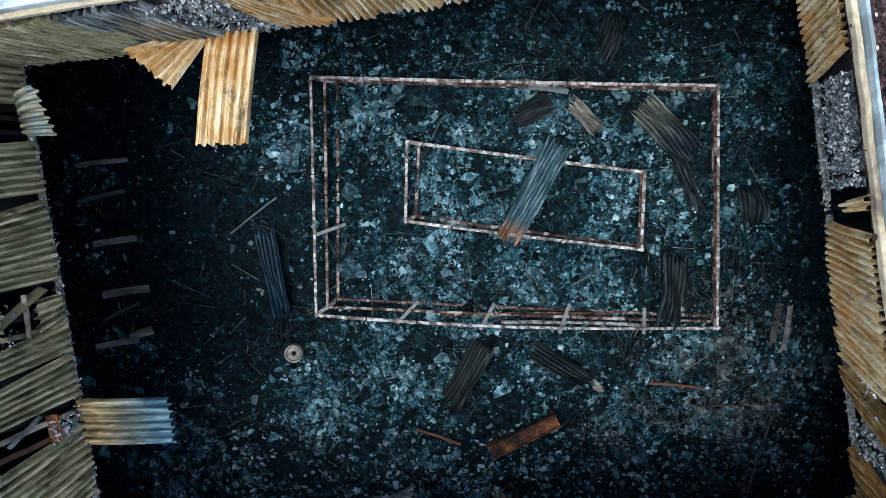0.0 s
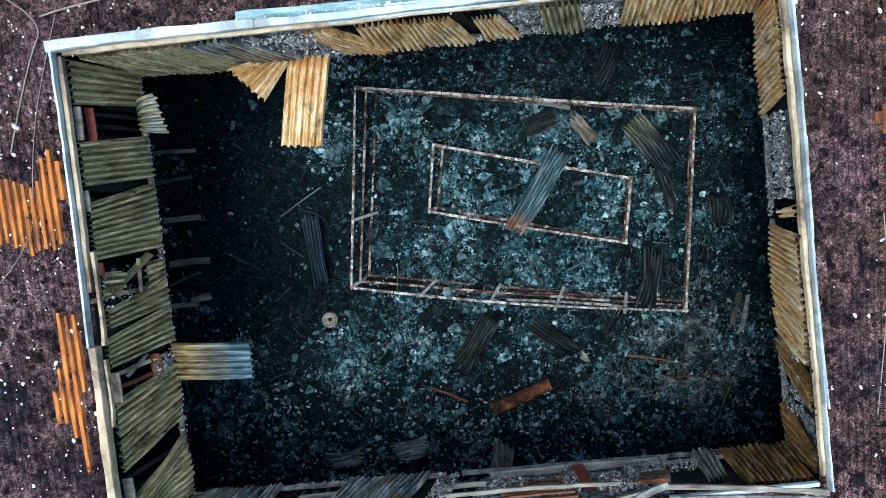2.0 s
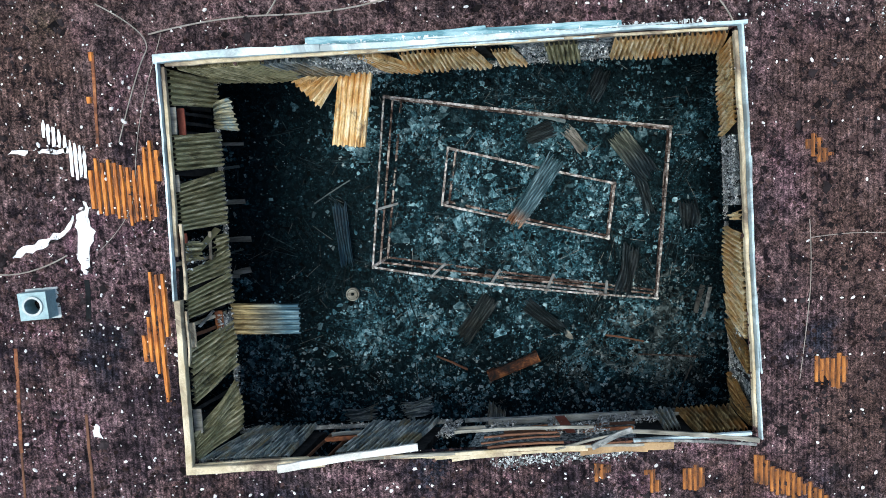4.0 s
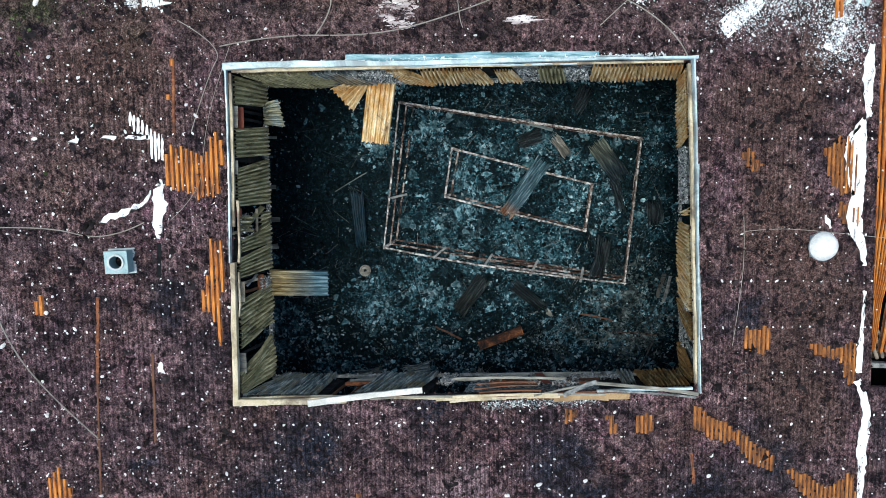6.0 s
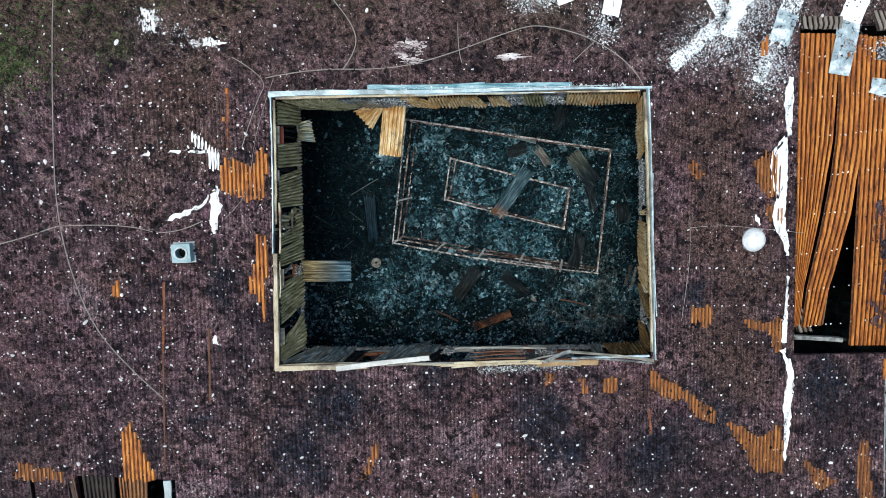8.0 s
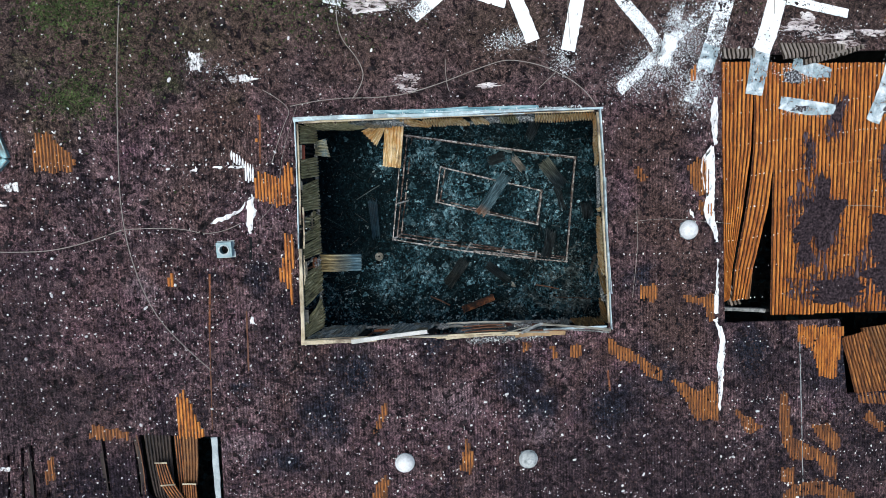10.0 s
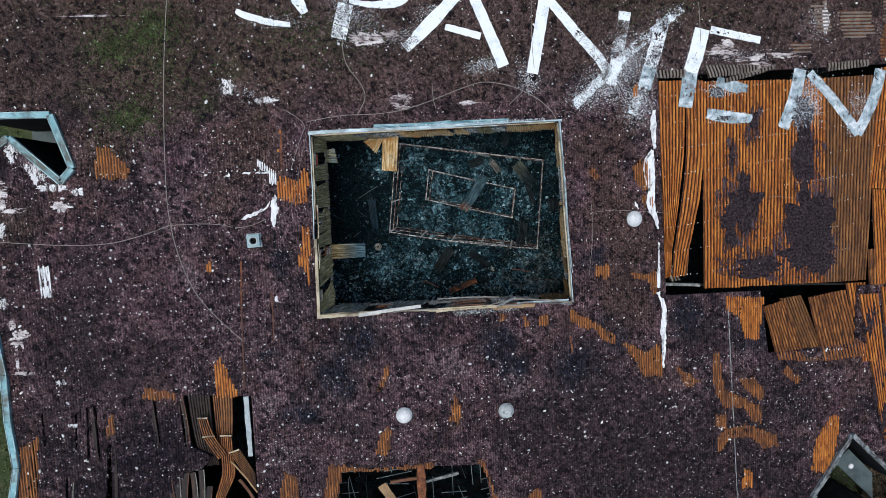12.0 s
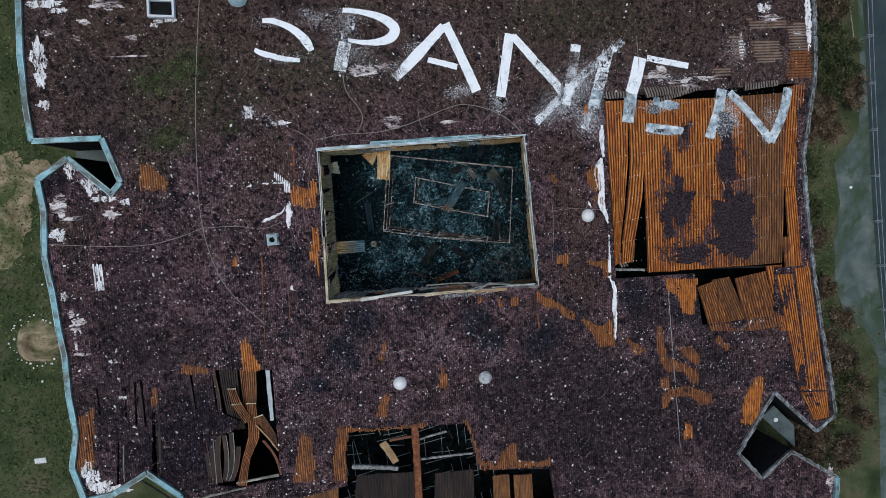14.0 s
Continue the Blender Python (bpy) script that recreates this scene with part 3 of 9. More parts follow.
CHANNEL = surface("half_sooted_rusty_steel", [(0.40, (0.008, 0.007, 0.007)), (0.52, (0.10, 0.034, 0.015)), (0.66, (0.42, 0.17, 0.055))], 2.2, 20, 0.7, 0.1, 0.005)


def heat_tinted(name, start, end, first=((0.035, 0.026, 0.012), (0.155, 0.12, 0.06), (0.40, 0.34, 0.19)), last=((0.009, 0.025, 0.036), (0.035, 0.085, 0.115), (0.14, 0.22, 0.25))):
    """A ribbed panel that the fire tinted along its length, from one set of tones to another."""
    mat, nodes, links, bsdf = shader(name)
    flat = coords(nodes, links, (1, 1, 1), uv=True)
    streak = noise_node(nodes, links, coords(nodes, links, (8, 0.8, 1), uv=True), 1.6, 7, 0.7, 0.3)
    near = ramp(nodes, links, streak, list(zip((0.34, 0.5, 0.66), first)))
    far = ramp(nodes, links, streak, list(zip((0.34, 0.5, 0.66), last)))
    sep = nodes.new("ShaderNodeSeparateXYZ")
    links.new(flat, sep.inputs[0])
    along = nodes.new("ShaderNodeMapRange")
    along.inputs[1].default_value, along.inputs[2].default_value = start, end
    links.new(maths(nodes, links, "ADD", sep.outputs[1], maths(nodes, links, "MULTIPLY", noise_node(nodes, links, flat, 2.0), 0.5)), along.inputs[0])
    links.new(mix(nodes, links, along.outputs[0], near, far), bsdf.inputs["Base Color"])
    bsdf.inputs["Roughness"].default_value, bsdf.inputs["Specular IOR Level"].default_value = 0.5, 0.2
    bump(nodes, links, bsdf, streak, 0.006, 0.6)
    return mat


TIPBLUE = heat_tinted("blue_tipped_panel", 15.5, 16.8)
FANSHEET = heat_tinted("pale_to_black_sheet", 635.6, 636.6, ((0.014, 0.017, 0.014), (0.065, 0.075, 0.06), (0.26, 0.29, 0.23)), ((0.003, 0.006, 0.008), (0.010, 0.018, 0.024), (0.05, 0.07, 0.08)))
FOOTRUST = heat_tinted("rust_footed_blue_sheet", 635.4, 635.9, ((0.005, 0.016, 0.022), (0.034, 0.078, 0.10), (0.24, 0.36, 0.42)), ((0.03, 0.014, 0.008), (0.16, 0.065, 0.028), (0.50, 0.40, 0.32)))


# ---- mesh helpers ----
def mesh_of(name, bm):
    me = bpy.data.meshes.new(name)
    bm.to_mesh(me)
    bm.free()
    return me


def thing(name, bm, material, label="", category="", group="", kind=""):
    me = mesh_of(name, bm)
    me.materials.append(material)
    return tagged(new(name, me), label, category, group, kind)


def part(name, bm, material, parent, label=""):
    me = mesh_of(name, bm)
    me.materials.append(material)
    ob = new(name, me)
    ob.parent = parent
    return tagged(ob, label)


def base(name, x, y, z, label="", category="", group="", kind="", rz=0):
    ob = new(name)
    ob.empty_display_size = 0.1
    ob.matrix_world = pose(x, y, z, 0, 0, rz)
    return tagged(ob, label, category, group, kind)


def add_box(bm, x0, x1, y0, y1, z0, z1, m=None, bevel=0.0):
    vs = [bm.verts.new(p) for p in ((x0, y0, z0), (x1, y0, z0), (x1, y1, z0), (x0, y1, z0), (x0, y0, z1), (x1, y0, z1), (x1, y1, z1), (x0, y1, z1))]
    fs = [bm.faces.new([vs[i] for i in q]) for q in ((3, 2, 1, 0), (4, 5, 6, 7), (0, 1, 5, 4), (1, 2, 6, 5), (2, 3, 7, 6), (3, 0, 4, 7))]
    if bevel:
        es = {e for f in fs for e in f.edges}
        res = bmesh.ops.bevel(bm, geom=list(es), offset=bevel, segments=1, affect="EDGES")
        vs = list({v for f in res["faces"] for v in f.verts} | {v for v in vs if v.is_valid})
    if m is not None:
        for v in vs:
            v.co = m @ v.co
    return vs


def beam_between(bm, a, b, w, h, roll=0.0, bevel=0.0):
    """A bar of section w x h from a to b."""
    a, b = Vector(a), Vector(b)
    d = b - a
    q = d.to_track_quat("X", "Z").to_matrix().to_4x4()
    m = Matrix.Translation(a) @ q @ pose(0, 0, 0, roll, 0, 0)
    return add_box(bm, 0, d.length, -w / 2, w / 2, -h / 2, h / 2, m, bevel)


def slab(bm, rings, z0, z1):
    """A plate with an outline and holes: rings[0] is the outline, the others its holes."""
    edges = []
    for ring in rings:
        vs = [bm.verts.new((x, y, z1)) for x, y in ring]
        edges += [bm.edges.new((vs[i], vs[(i + 1) % len(vs)])) for i in range(len(vs))]
    top = bmesh.ops.triangle_fill(bm, use_beauty=True, use_dissolve=False, edges=edges)
    faces = [g for g in top["geom"] if isinstance(g, bmesh.types.BMFace)]
    for f in faces:
        if f.normal.z < 0:
            f.normal_flip()
    ext = bmesh.ops.extrude_face_region(bm, geom=faces, use_keep_orig=True)
    for v in ext["geom"]:
        if isinstance(v, bmesh.types.BMVert):
            v.co.z = z0
    bmesh.ops.recalc_face_normals(bm, faces=bm.faces[:])


def profile(width, pitch, depth):
    """Across a trapezoidal sheet: pairs of place and height."""
    out = []
    n = max(1, round(width / pitch))
    p = width / n
    for i in range(n):
        for a, h in ((0.0, 0), (0.22, 0), (0.32, 0.62), (0.42, 1), (0.80, 1), (0.90, 0.62)):
            out.append(((i + a) * p, h * depth))
    out.append((width, 0.0))
    return out


def corrugated(bm, width, length, place, pitch=0.2, depth=0.045, rows=8, th=0.006, ragged=0.0, seed=0, valleys=False):
    """A ribbed sheet: u across, v along the ribs; place(u, v, h) gives the point. Ends may be ragged."""
    rng = random.Random(seed)
    prof = profile(width, pitch, depth)
    uv = bm.loops.layers.uv.verify()
    where = {}
    grid = [[], []]
    jag = [(rng.uniform(0, ragged), rng.uniform(0, ragged)) for _ in prof]
    for layer in (0, 1):
        for (u, h), (j0, j1) in zip(prof, jag):
            col = []
            for k in range(rows + 1):
                v = j0 + (length - j0 - j1) * k / rows
                col.append(bm.verts.new(place(u, v, h - layer * th)))
                where[col[-1]] = (u + seed * 1.37, v + seed * 2.11)
            grid[layer].append(col)
    n = len(prof)
    for layer in (0, 1):
        g = grid[layer]
        for i in range(n - 1):
            for k in range(rows):
                q = (g[i][k], g[i + 1][k], g[i + 1][k + 1], g[i][k + 1])
                f = bm.faces.new(q if layer == 0 else q[::-1])
                # low faces take the second material, with crease shade in its colour
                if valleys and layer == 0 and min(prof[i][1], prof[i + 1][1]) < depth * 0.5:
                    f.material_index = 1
    a, b = grid
    for i in range(n - 1):
        bm.faces.new((a[i][0], b[i][0], b[i + 1][0], a[i + 1][0]))
        bm.faces.new((a[i + 1][rows], b[i + 1][rows], b[i][rows], a[i][rows]))
    for k in range(rows):
        bm.faces.new((a[0][k + 1], b[0][k + 1], b[0][k], a[0][k]))
        bm.faces.new((a[-1][k], b[-1][k], b[-1][k + 1], a[-1][k + 1]))
    for f in bm.faces:
        for lp in f.loops:
            lp[uv].uv = where[lp.vert]


# ---- the roof and the building under it ----
OUTLINE = [(-24.16, 24.0), (-24.16, 14.84), (-24.44, 11.56), (-24.48, 8.5), (-24.39, 6.45), (-20.36, 6.42), (-19.53, 3.64), (-20.16, 2.97), (-22.47, 5.31), (-24.34,
           4.07), (-24.18, 2.11), (-24.46, -0.65), (-24.24, -3.13), (-24.15, -5.3), (-23.98, -7.06), (-24.03, -9.6), (-23.87, -12.18), (-24.35, -14.38), (-23.82, -16.69),
           (-22.07, -16.47), (-19.89, -15.3), (-17.95, -17.11), (-17.849999999999998, -26.0), (30.23, -26.0), (30.23, -23.84), (30.33, -22.2), (26.42, -19.58), (23.94,
           -21.45), (22.08, -19.21), (25.08, -14.82), (28.57, -18.28), (30.16, -17.12), (29.75, -13.83), (29.06, -10.35), (28.57, -6.98), (28.27, -4.19), (28.02, -1.94),
           (27.68, 2.73), (28.18, 5.52), (28.71, 8.82), (28.66, 13.8), (28.66, 24.0)]
COURT = [(-7.33, -4.93), (7.04, -4.98), (6.54, 5.12), (-7.12, 4.85)]
ROOF_CUT = [(-7.44, -5.03), (7.15, -5.08), (6.64, 5.22), (-7.22, 4.95)]
COLLAPSE = [(12.6, 7.6), (27.2, 8.0), (27.4, 4.0), (27.2, 1.0), (27.6, -5.4), (25.5, -5.4), (25.2, -9.0), (19.5, -9.2), (19.0, -5.3), (12.95, -5.2)]
BREACH_WEST = [(-15.03, -8.95), (-11.38, -9.3), (-11.45, -16.9), (-14.17, -17.15), (-15.75, -16.8), (-15.35, -13.45), (-14.3, -13.2), (-13.75, -12.6), (-14.8, -11.9)]
SLITS = [[(-20.12, -9.21), (-19.99, -9.22), (-20.17, -12.07), (-20.3, -12.05)], [(-19.75, -9.1), (-19.59, -9.12), (-19.62, -12.19), (-19.78, -12.18)], [(-19.19, -11.26), (-19.02, -11.28), (-19.3, -15.81), (-19.69, -15.77)], [(-21.49, -13.02), (-21.39, -13.03), (-21.69, -15.99), (-21.85, -15.97)],
         [(-16.64, -9.03), (-16.5, -9.04), (-16.41, -11.53), (-16.58, -11.52)], [(-15.28, -9.15), (-15.11, -9.17), (-15.0, -11.93), (-15.16, -11.91)], [(-22.42, -9.35), (-22.32, -9.36), (-22.33, -11.21), (-22.46, -11.19)], [(-20.71, -9.51), (-20.61, -9.52), (-20.76, -11.47), (-20.86, -11.46)]]
BREACH_SOUTH = [(-7.2, -13.96), (1.57, -14.54), (2.19, -18.0), (7.4, -18.6), (7.9, -23.0), (-11.6, -23.0), (-11.4, -18.6), (-7.06, -17.93)]

bm = bmesh.new()
add_box(bm, -400, 400, -400, 400, -0.5, -0.02)
thing("ground", bm, GROUND, kind="structure")
bm = bmesh.new()
slab(bm, [OUTLINE], -0.016, 0.0)
thing("floor", bm, CHAR, kind="structure")
bm = bmesh.new()
slab(bm, [OUTLINE, ROOF_CUT, COLLAPSE, BREACH_WEST, BREACH_SOUTH, *SLITS], H - 0.22, H)
roof = thing("roof", bm, ROOF, kind="structure")
for i in range(len(OUTLINE)):
    (x0, y0), (x1, y1) = OUTLINE[i], OUTLINE[(i + 1) % len(OUTLINE)]
    bm = bmesh.new()
    beam_between(bm, (x0, y0, (H - 0.24) / 2), (x1, y1, (H - 0.24) / 2), 0.25, H - 0.25)
    thing(f"wall_outer_{i + 1}", bm, CHAR, kind="structure")
    bm = bmesh.new()
    broken = i >= 25
    wide = 0.24 if broken else 0.34
    beam_between(bm, (x0, y0, H + 0.1), (x1, y1, H + 0.1), wide, 0.22, 0, 0.02)
    coping = thing(f"trim_parapet_{i + 1}", bm, OLDPARAPET if broken else PARAPET, kind="structure")
    side = Vector((y0 - y1, x1 - x0, 0)).normalized() * (wide / 2 - 0.02)
    run = Vector((x1 - x0, y1 - y0, 0))
    bits = max(1, round(run.length / 1.3)) if broken else 1
    r = random.Random(900 + i)
    for off in (side, -side):
        for k in range(bits):
            t0, t1 = (k + (r.uniform(0, 0.2) if broken else 0)) / bits, (k + 1 - (r.uniform(0, 0.35) if broken else 0)) / bits
            lean = Vector((r.uniform(-0.05, 0.05), r.uniform(-0.05, 0.05), 0)) if broken else Vector()
            p0, p1 = Vector((x0, y0, H + 0.224)) + off + run * t0 + lean, Vector((x0, y0, H + 0.224)) + off + run * t1 - lean
            bm = bmesh.new()
            beam_between(bm, p0, p1, 0.07 if broken else 0.05, 0.03, 0, 0.006)
            part("folded_edge", bm, WOOLGREY if broken else EDGEFOLD, coping)

# ---- ribbed sheets ----
def quad_sheet(name, p00, p10, p01, p11, material, label, category="sheet", group="", pitch=0.145, depth=0.04, bulge=0.0, ragged=0.04,
               seed=0, up=1, curl=0.0, wave=0.0, rows=10, parent=None, valley=None):
    """A ribbed sheet over four corners: p00-p10 across the ribs, p00-p01 along them. It may bulge, curl up at its end or wave."""
    a, b, c, d = (Vector(p) for p in (p00, p10, p01, p11))
    n = (b - a).cross(c - a)
    n.normalize()
    n *= up
    if abs(n.z) > 0.35:
        n *= math.copysign(1, n.z)
    width = max((b - a).length, (d - c).length)
    length = ((c - a).length + (d - b).length) / 2
    rng = random.Random(seed)
    ph = rng.uniform(0, 6)
    bm = bmesh.new()

    def place(u, v, h):
        s, t = u / width, v / length
        p = a * (1 - s) * (1 - t) + b * s * (1 - t) + c * (1 - s) * t + d * s * t
        lift = bulge * math.sin(math.pi * t) + curl * t * t * t + wave * math.sin(ph + 5 * s + 7 * t) * t
        return p + n * (h + lift)

    corrugated(bm, width, length, place, pitch, depth, rows, 0.006, ragged, seed, valley is not None)
    bmesh.ops.recalc_face_normals(bm, faces=bm.faces[:])
    ob = part(name, bm, material, parent) if parent is not None else thing(name, bm, material, label, category, group)
    if valley is not None:
        ob.data.materials.append(valley)
    return ob


def pebbles(name, pts, sizes, flat, material, label, seed):
    """Many small rounded stones in one mesh, some of them long."""
    rng = np.random.default_rng(seed)
    n = len(pts)
    hexa = np.array([(math.cos(k * math.tau / 7), math.sin(k * math.tau / 7)) for k in range(7)])
    verts, faces = [], []
    for i in range(n):
        rad = rng.uniform(0.75, 1.2, 7)[:, None]
        low, mid = hexa * rad, hexa * rad * 0.66
        xy = np.vstack([low, mid, [[0, 0]]]) * sizes[i] * np.array([rng.uniform(0.8, 1.35), 0.75])
        a = rng.uniform(0, 6.283)
        x, y = xy[:, 0] * math.cos(a) - xy[:, 1] * math.sin(a), xy[:, 0] * math.sin(a) + xy[:, 1] * math.cos(a)
        z = np.array([0.0] * 7 + [0.75] * 7 + [1.0]) * sizes[i] * flat
        k = len(verts)
        verts += list(zip(x + pts[i][0], y + pts[i][1], z + pts[i][2] - 0.004))
        for j in range(7):
            q = (j + 1) % 7
            faces += [(k + j, k + q, k + 7 + q, k + 7 + j), (k + 7 + j, k + 7 + q, k + 14)]
    me = bpy.data.meshes.new(name)
    me.from_pydata(verts, [], faces)
    me.materials.append(material)
    return tagged(new(name, me), label, "", "", "stuff")


def lumps(name, pts, sizes, flat, material, label="", kind="stuff", seed=0, square=0.0, parent=None):
    """Many small broken pieces in one mesh. square: share of pieces that are flat rectangles."""
    rng = np.random.default_rng(seed)
    n = len(pts)
    octa = np.array([(1, 0, 0), (0, 1, 0), (-1, 0, 0), (0, -1, 0), (0.2, 0.1, 1), (-0.1, 0.1, -1)], float)
    tri = [(0, 1, 4), (1, 2, 4), (2, 3, 4), (3, 0, 4), (1, 0, 5), (2, 1, 5), (3, 2, 5), (0, 3, 5)]
    box = np.array([(1, 0.55, 0.2), (-1, 0.55, 0.2), (-1, -0.55, 0.2), (1, -0.55, 0.2), (0.9, 0.5, -0.9), (-0.9, -0.5, -0.9)], float)
    btri = [(0, 1, 2), (0, 2, 3), (1, 0, 4), (2, 1, 5), (3, 2, 5), (0, 3, 4), (3, 5, 4), (1, 4, 5)]
    verts, faces = [], []
    ang = rng.uniform(0, 6.283, n)
    tilt = rng.normal(0, 0.28, (n, 2))
    is_box = rng.random(n) < square
    jit = rng.uniform(0.35, 1.5, (n, 6, 3))
    for i in range(n):
        v = (box * (0.55 + 0.45 * jit[i]) if is_box[i] else octa * jit[i]) * sizes[i] * np.array([1, 1, flat])
        c, s = math.cos(ang[i]), math.sin(ang[i])
        x, y = v[:, 0] * c - v[:, 1] * s, v[:, 0] * s + v[:, 1] * c
        z = v[:, 2] + tilt[i, 0] * x + tilt[i, 1] * y
        k = len(verts)
        verts += list(zip(x + pts[i][0], y + pts[i][1], z + pts[i][2]))
        faces += [(a + k, b + k, c2 + k) for a, b, c2 in (btri if is_box[i] else tri)]
    me = bpy.data.meshes.new(name)
    me.from_pydata(verts, [], faces)
    me.materials.append(material)
    ob = new(name, me)
    if parent is not None:
        ob.parent = parent
    return tagged(ob, label, "", "", kind)


def inside(poly, x, y):
    hit = False
    for i in range(len(poly)):
        (x0, y0), (x1, y1) = poly[i - 1], poly[i]
        if (y0 > y) != (y1 > y) and x < (x1 - x0) * (y - y0) / (y1 - y0) + x0:
            hit = not hit
    return hit


HOLES = [COURT, COLLAPSE, BREACH_WEST, BREACH_SOUTH]


def on_roof(x, y):
    return inside(OUTLINE, x, y) and not any(inside(h, x, y) for h in HOLES)


# ---- patches where the roofing is gone and the ribbed deck shows ----
def deck_patch(outline, seed, along="y", pitch=0.145, material=None):
    rng = random.Random(seed)
    pts = [(y, x) for x, y in outline] if along == "x" else outline
    bm = bmesh.new()
    k0, k1 = math.floor(min(p[0] for p in pts) / pitch), math.ceil(max(p[0] for p in pts) / pitch)
    for k in range(k0, k1 + 1):
        x = k * pitch
        ys = []
        for i in range(len(pts)):
            (xa, ya), (xb, yb) = pts[i - 1], pts[i]
            if (xa > x) != (xb > x):
                ys.append(ya + (x - xa) * (yb - ya) / (xb - xa))
        ys.sort()
        for y0, y1 in zip(ys[::2], ys[1::2]):
            y0, y1 = y0 + rng.uniform(-0.10, 0.07), y1 + rng.uniform(-0.07, 0.10)
            if y1 - y0 < 0.06:
                continue
            wide = 0.38 if material is None else 0.31
            w, t, h = pitch * wide, pitch * (wide - 0.12), rng.uniform(0.026, 0.038)
            sec = [(x - w, 0.0), (x - t, h), (x + t, h), (x + w, 0.0)]
            n = max(1, int((y1 - y0) / 0.5))
            rows = []
            for j in range(n + 1):
                y = y0 + (y1 - y0) * j / n
                dz = rng.uniform(-0.004, 0.004)
                k = 0.72 if j in (0, n) and n > 1 else 1.0
                rows.append([bm.verts.new(((y, px, H + 0.006 + pz + dz) if along == "x" else (px, y, H + 0.006 + pz + dz))) for px, pz in [(x + (sx - x) * k, sz * (0.5 + 0.5 * k)) for sx, sz in sec]])
            for j in range(n):
                for q in range(3):
                    bm.faces.new((rows[j][q], rows[j][q + 1], rows[j + 1][q + 1], rows[j + 1][q]))
            bm.faces.new(rows[0])
            bm.faces.new(rows[-1][::-1])
            # flat strip between two ribs, coloured dark as the shade there
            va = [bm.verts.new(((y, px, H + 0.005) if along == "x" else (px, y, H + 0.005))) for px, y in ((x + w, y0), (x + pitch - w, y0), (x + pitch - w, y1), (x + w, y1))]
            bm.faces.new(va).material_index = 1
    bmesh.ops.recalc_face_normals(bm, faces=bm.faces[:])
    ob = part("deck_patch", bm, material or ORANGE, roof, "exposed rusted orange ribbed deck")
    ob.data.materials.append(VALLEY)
    return ob


deck_patch([(-9.13, 2.77), (-8.48, 2.66), (-8.06, 2.36), (-7.86, 2.97), (-7.68, 3.15), (-7.53, 2.89), (-7.55, 1.56), (-7.66, 1.3), (-8.36, 1.25), (-9.15, 1.57)], 0)
deck_patch([(-8.96, 5.24), (-8.84, 5.24), (-8.88, 4.1), (-8.99, 4.18)], 1)
deck_patch([(-8.11, -0.22), (-7.98, -0.0), (-7.64, -0.01), (-7.73, -3.15), (-7.96, -3.24), (-7.98, -2.22), (-8.33, -2.31), (-8.27, -1.67), (-8.11, -1.12)], 2)
deck_patch([(-13.19, -7.21), (-12.89, -7.0), (-12.48, -8.09), (-12.07, -9.26), (-13.27, -9.19)], 3)
deck_patch([(-13.28, -1.77), (-12.98, -1.68), (-13.01, -2.22), (-13.21, -2.13)], 4)
deck_patch([(2.79, -5.75), (3.02, -5.56), (3.21, -5.62), (3.18, -6.07), (2.83, -6.1)], 5, "y", 0.145, DULLDECK)
deck_patch([(4.19, -5.95), (4.39, -5.87), (4.53, -6.35), (4.4, -6.59), (4.26, -6.34)], 6, "y", 0.145, DULLDECK)
deck_patch([(5.07, -5.87), (5.31, -5.82), (5.72, -5.95), (5.68, -6.49), (5.15, -6.47)], 7, "y", 0.145, DULLDECK)
deck_patch([(7.04, -5.73), (7.34, -5.8), (9.72, -7.32), (9.74, -7.83), (9.23, -7.81), (8.81, -7.39), (8.48, -6.88), (7.68, -6.75), (7.36, -6.44), (7.06, -6.33)], 8, "y", 0.145, DULLDECK)
deck_patch([(10.19, -7.85), (10.67, -8.01), (11.72, -8.52), (12.03, -8.43), (12.26, -8.13), (12.55, -8.24), (12.71, -9.54), (12.7, -10.02), (11.38, -9.96), (11.03, -9.01)], 9, "y", 0.145, DULLDECK)
deck_patch([(8.38, 2.4), (8.53, 2.55), (9.0, 2.03), (8.95, 1.81), (8.44, 2.0)], 10, "y", 0.145, DULLDECK)
deck_patch([(10.98, 2.49), (11.49, 2.86), (11.98, 2.86), (12.17, 1.08), (11.49, 1.17), (11.17, 1.65)], 11, "y", 0.145, DULLDECK)
deck_patch([(11.51, 0.85), (12.19, 0.7), (12.22, 0.12), (11.64, 0.22)], 12, "y", 0.145, DULLDECK)
deck_patch([(8.59, -3.15), (9.43, -3.12), (9.51, -3.71), (9.33, -4.06), (8.65, -3.7)], 13, "y", 0.145, DULLDECK)
deck_patch([(10.86, -3.74), (11.97, -3.87), (12.12, -3.57), (12.41, -3.68), (12.45, -5.08), (12.08, -5.07), (11.89, -4.26), (10.97, -3.98)], 14, "y", 0.145, DULLDECK)
deck_patch([(11.01, 6.96), (11.31, 7.14), (11.38, 6.51), (11.1, 6.42)], 15)
deck_patch([(-18.32, 4.73), (-17.86, 4.71), (-16.76, 3.53), (-16.93, 3.0), (-18.54, 3.07)], 16, "y", 0.145, DULLDECK)
deck_patch([(-4.39, -9.61), (-3.93, -8.31), (-3.65, -8.0), (-3.69, -8.66), (-4.13, -9.57)], 17, "y", 0.145, DULLDECK)
deck_patch([(-0.32, -11.64), (0.01, -10.13), (0.38, -11.02), (0.23, -11.97)], 18, "y", 0.145, DULLDECK)
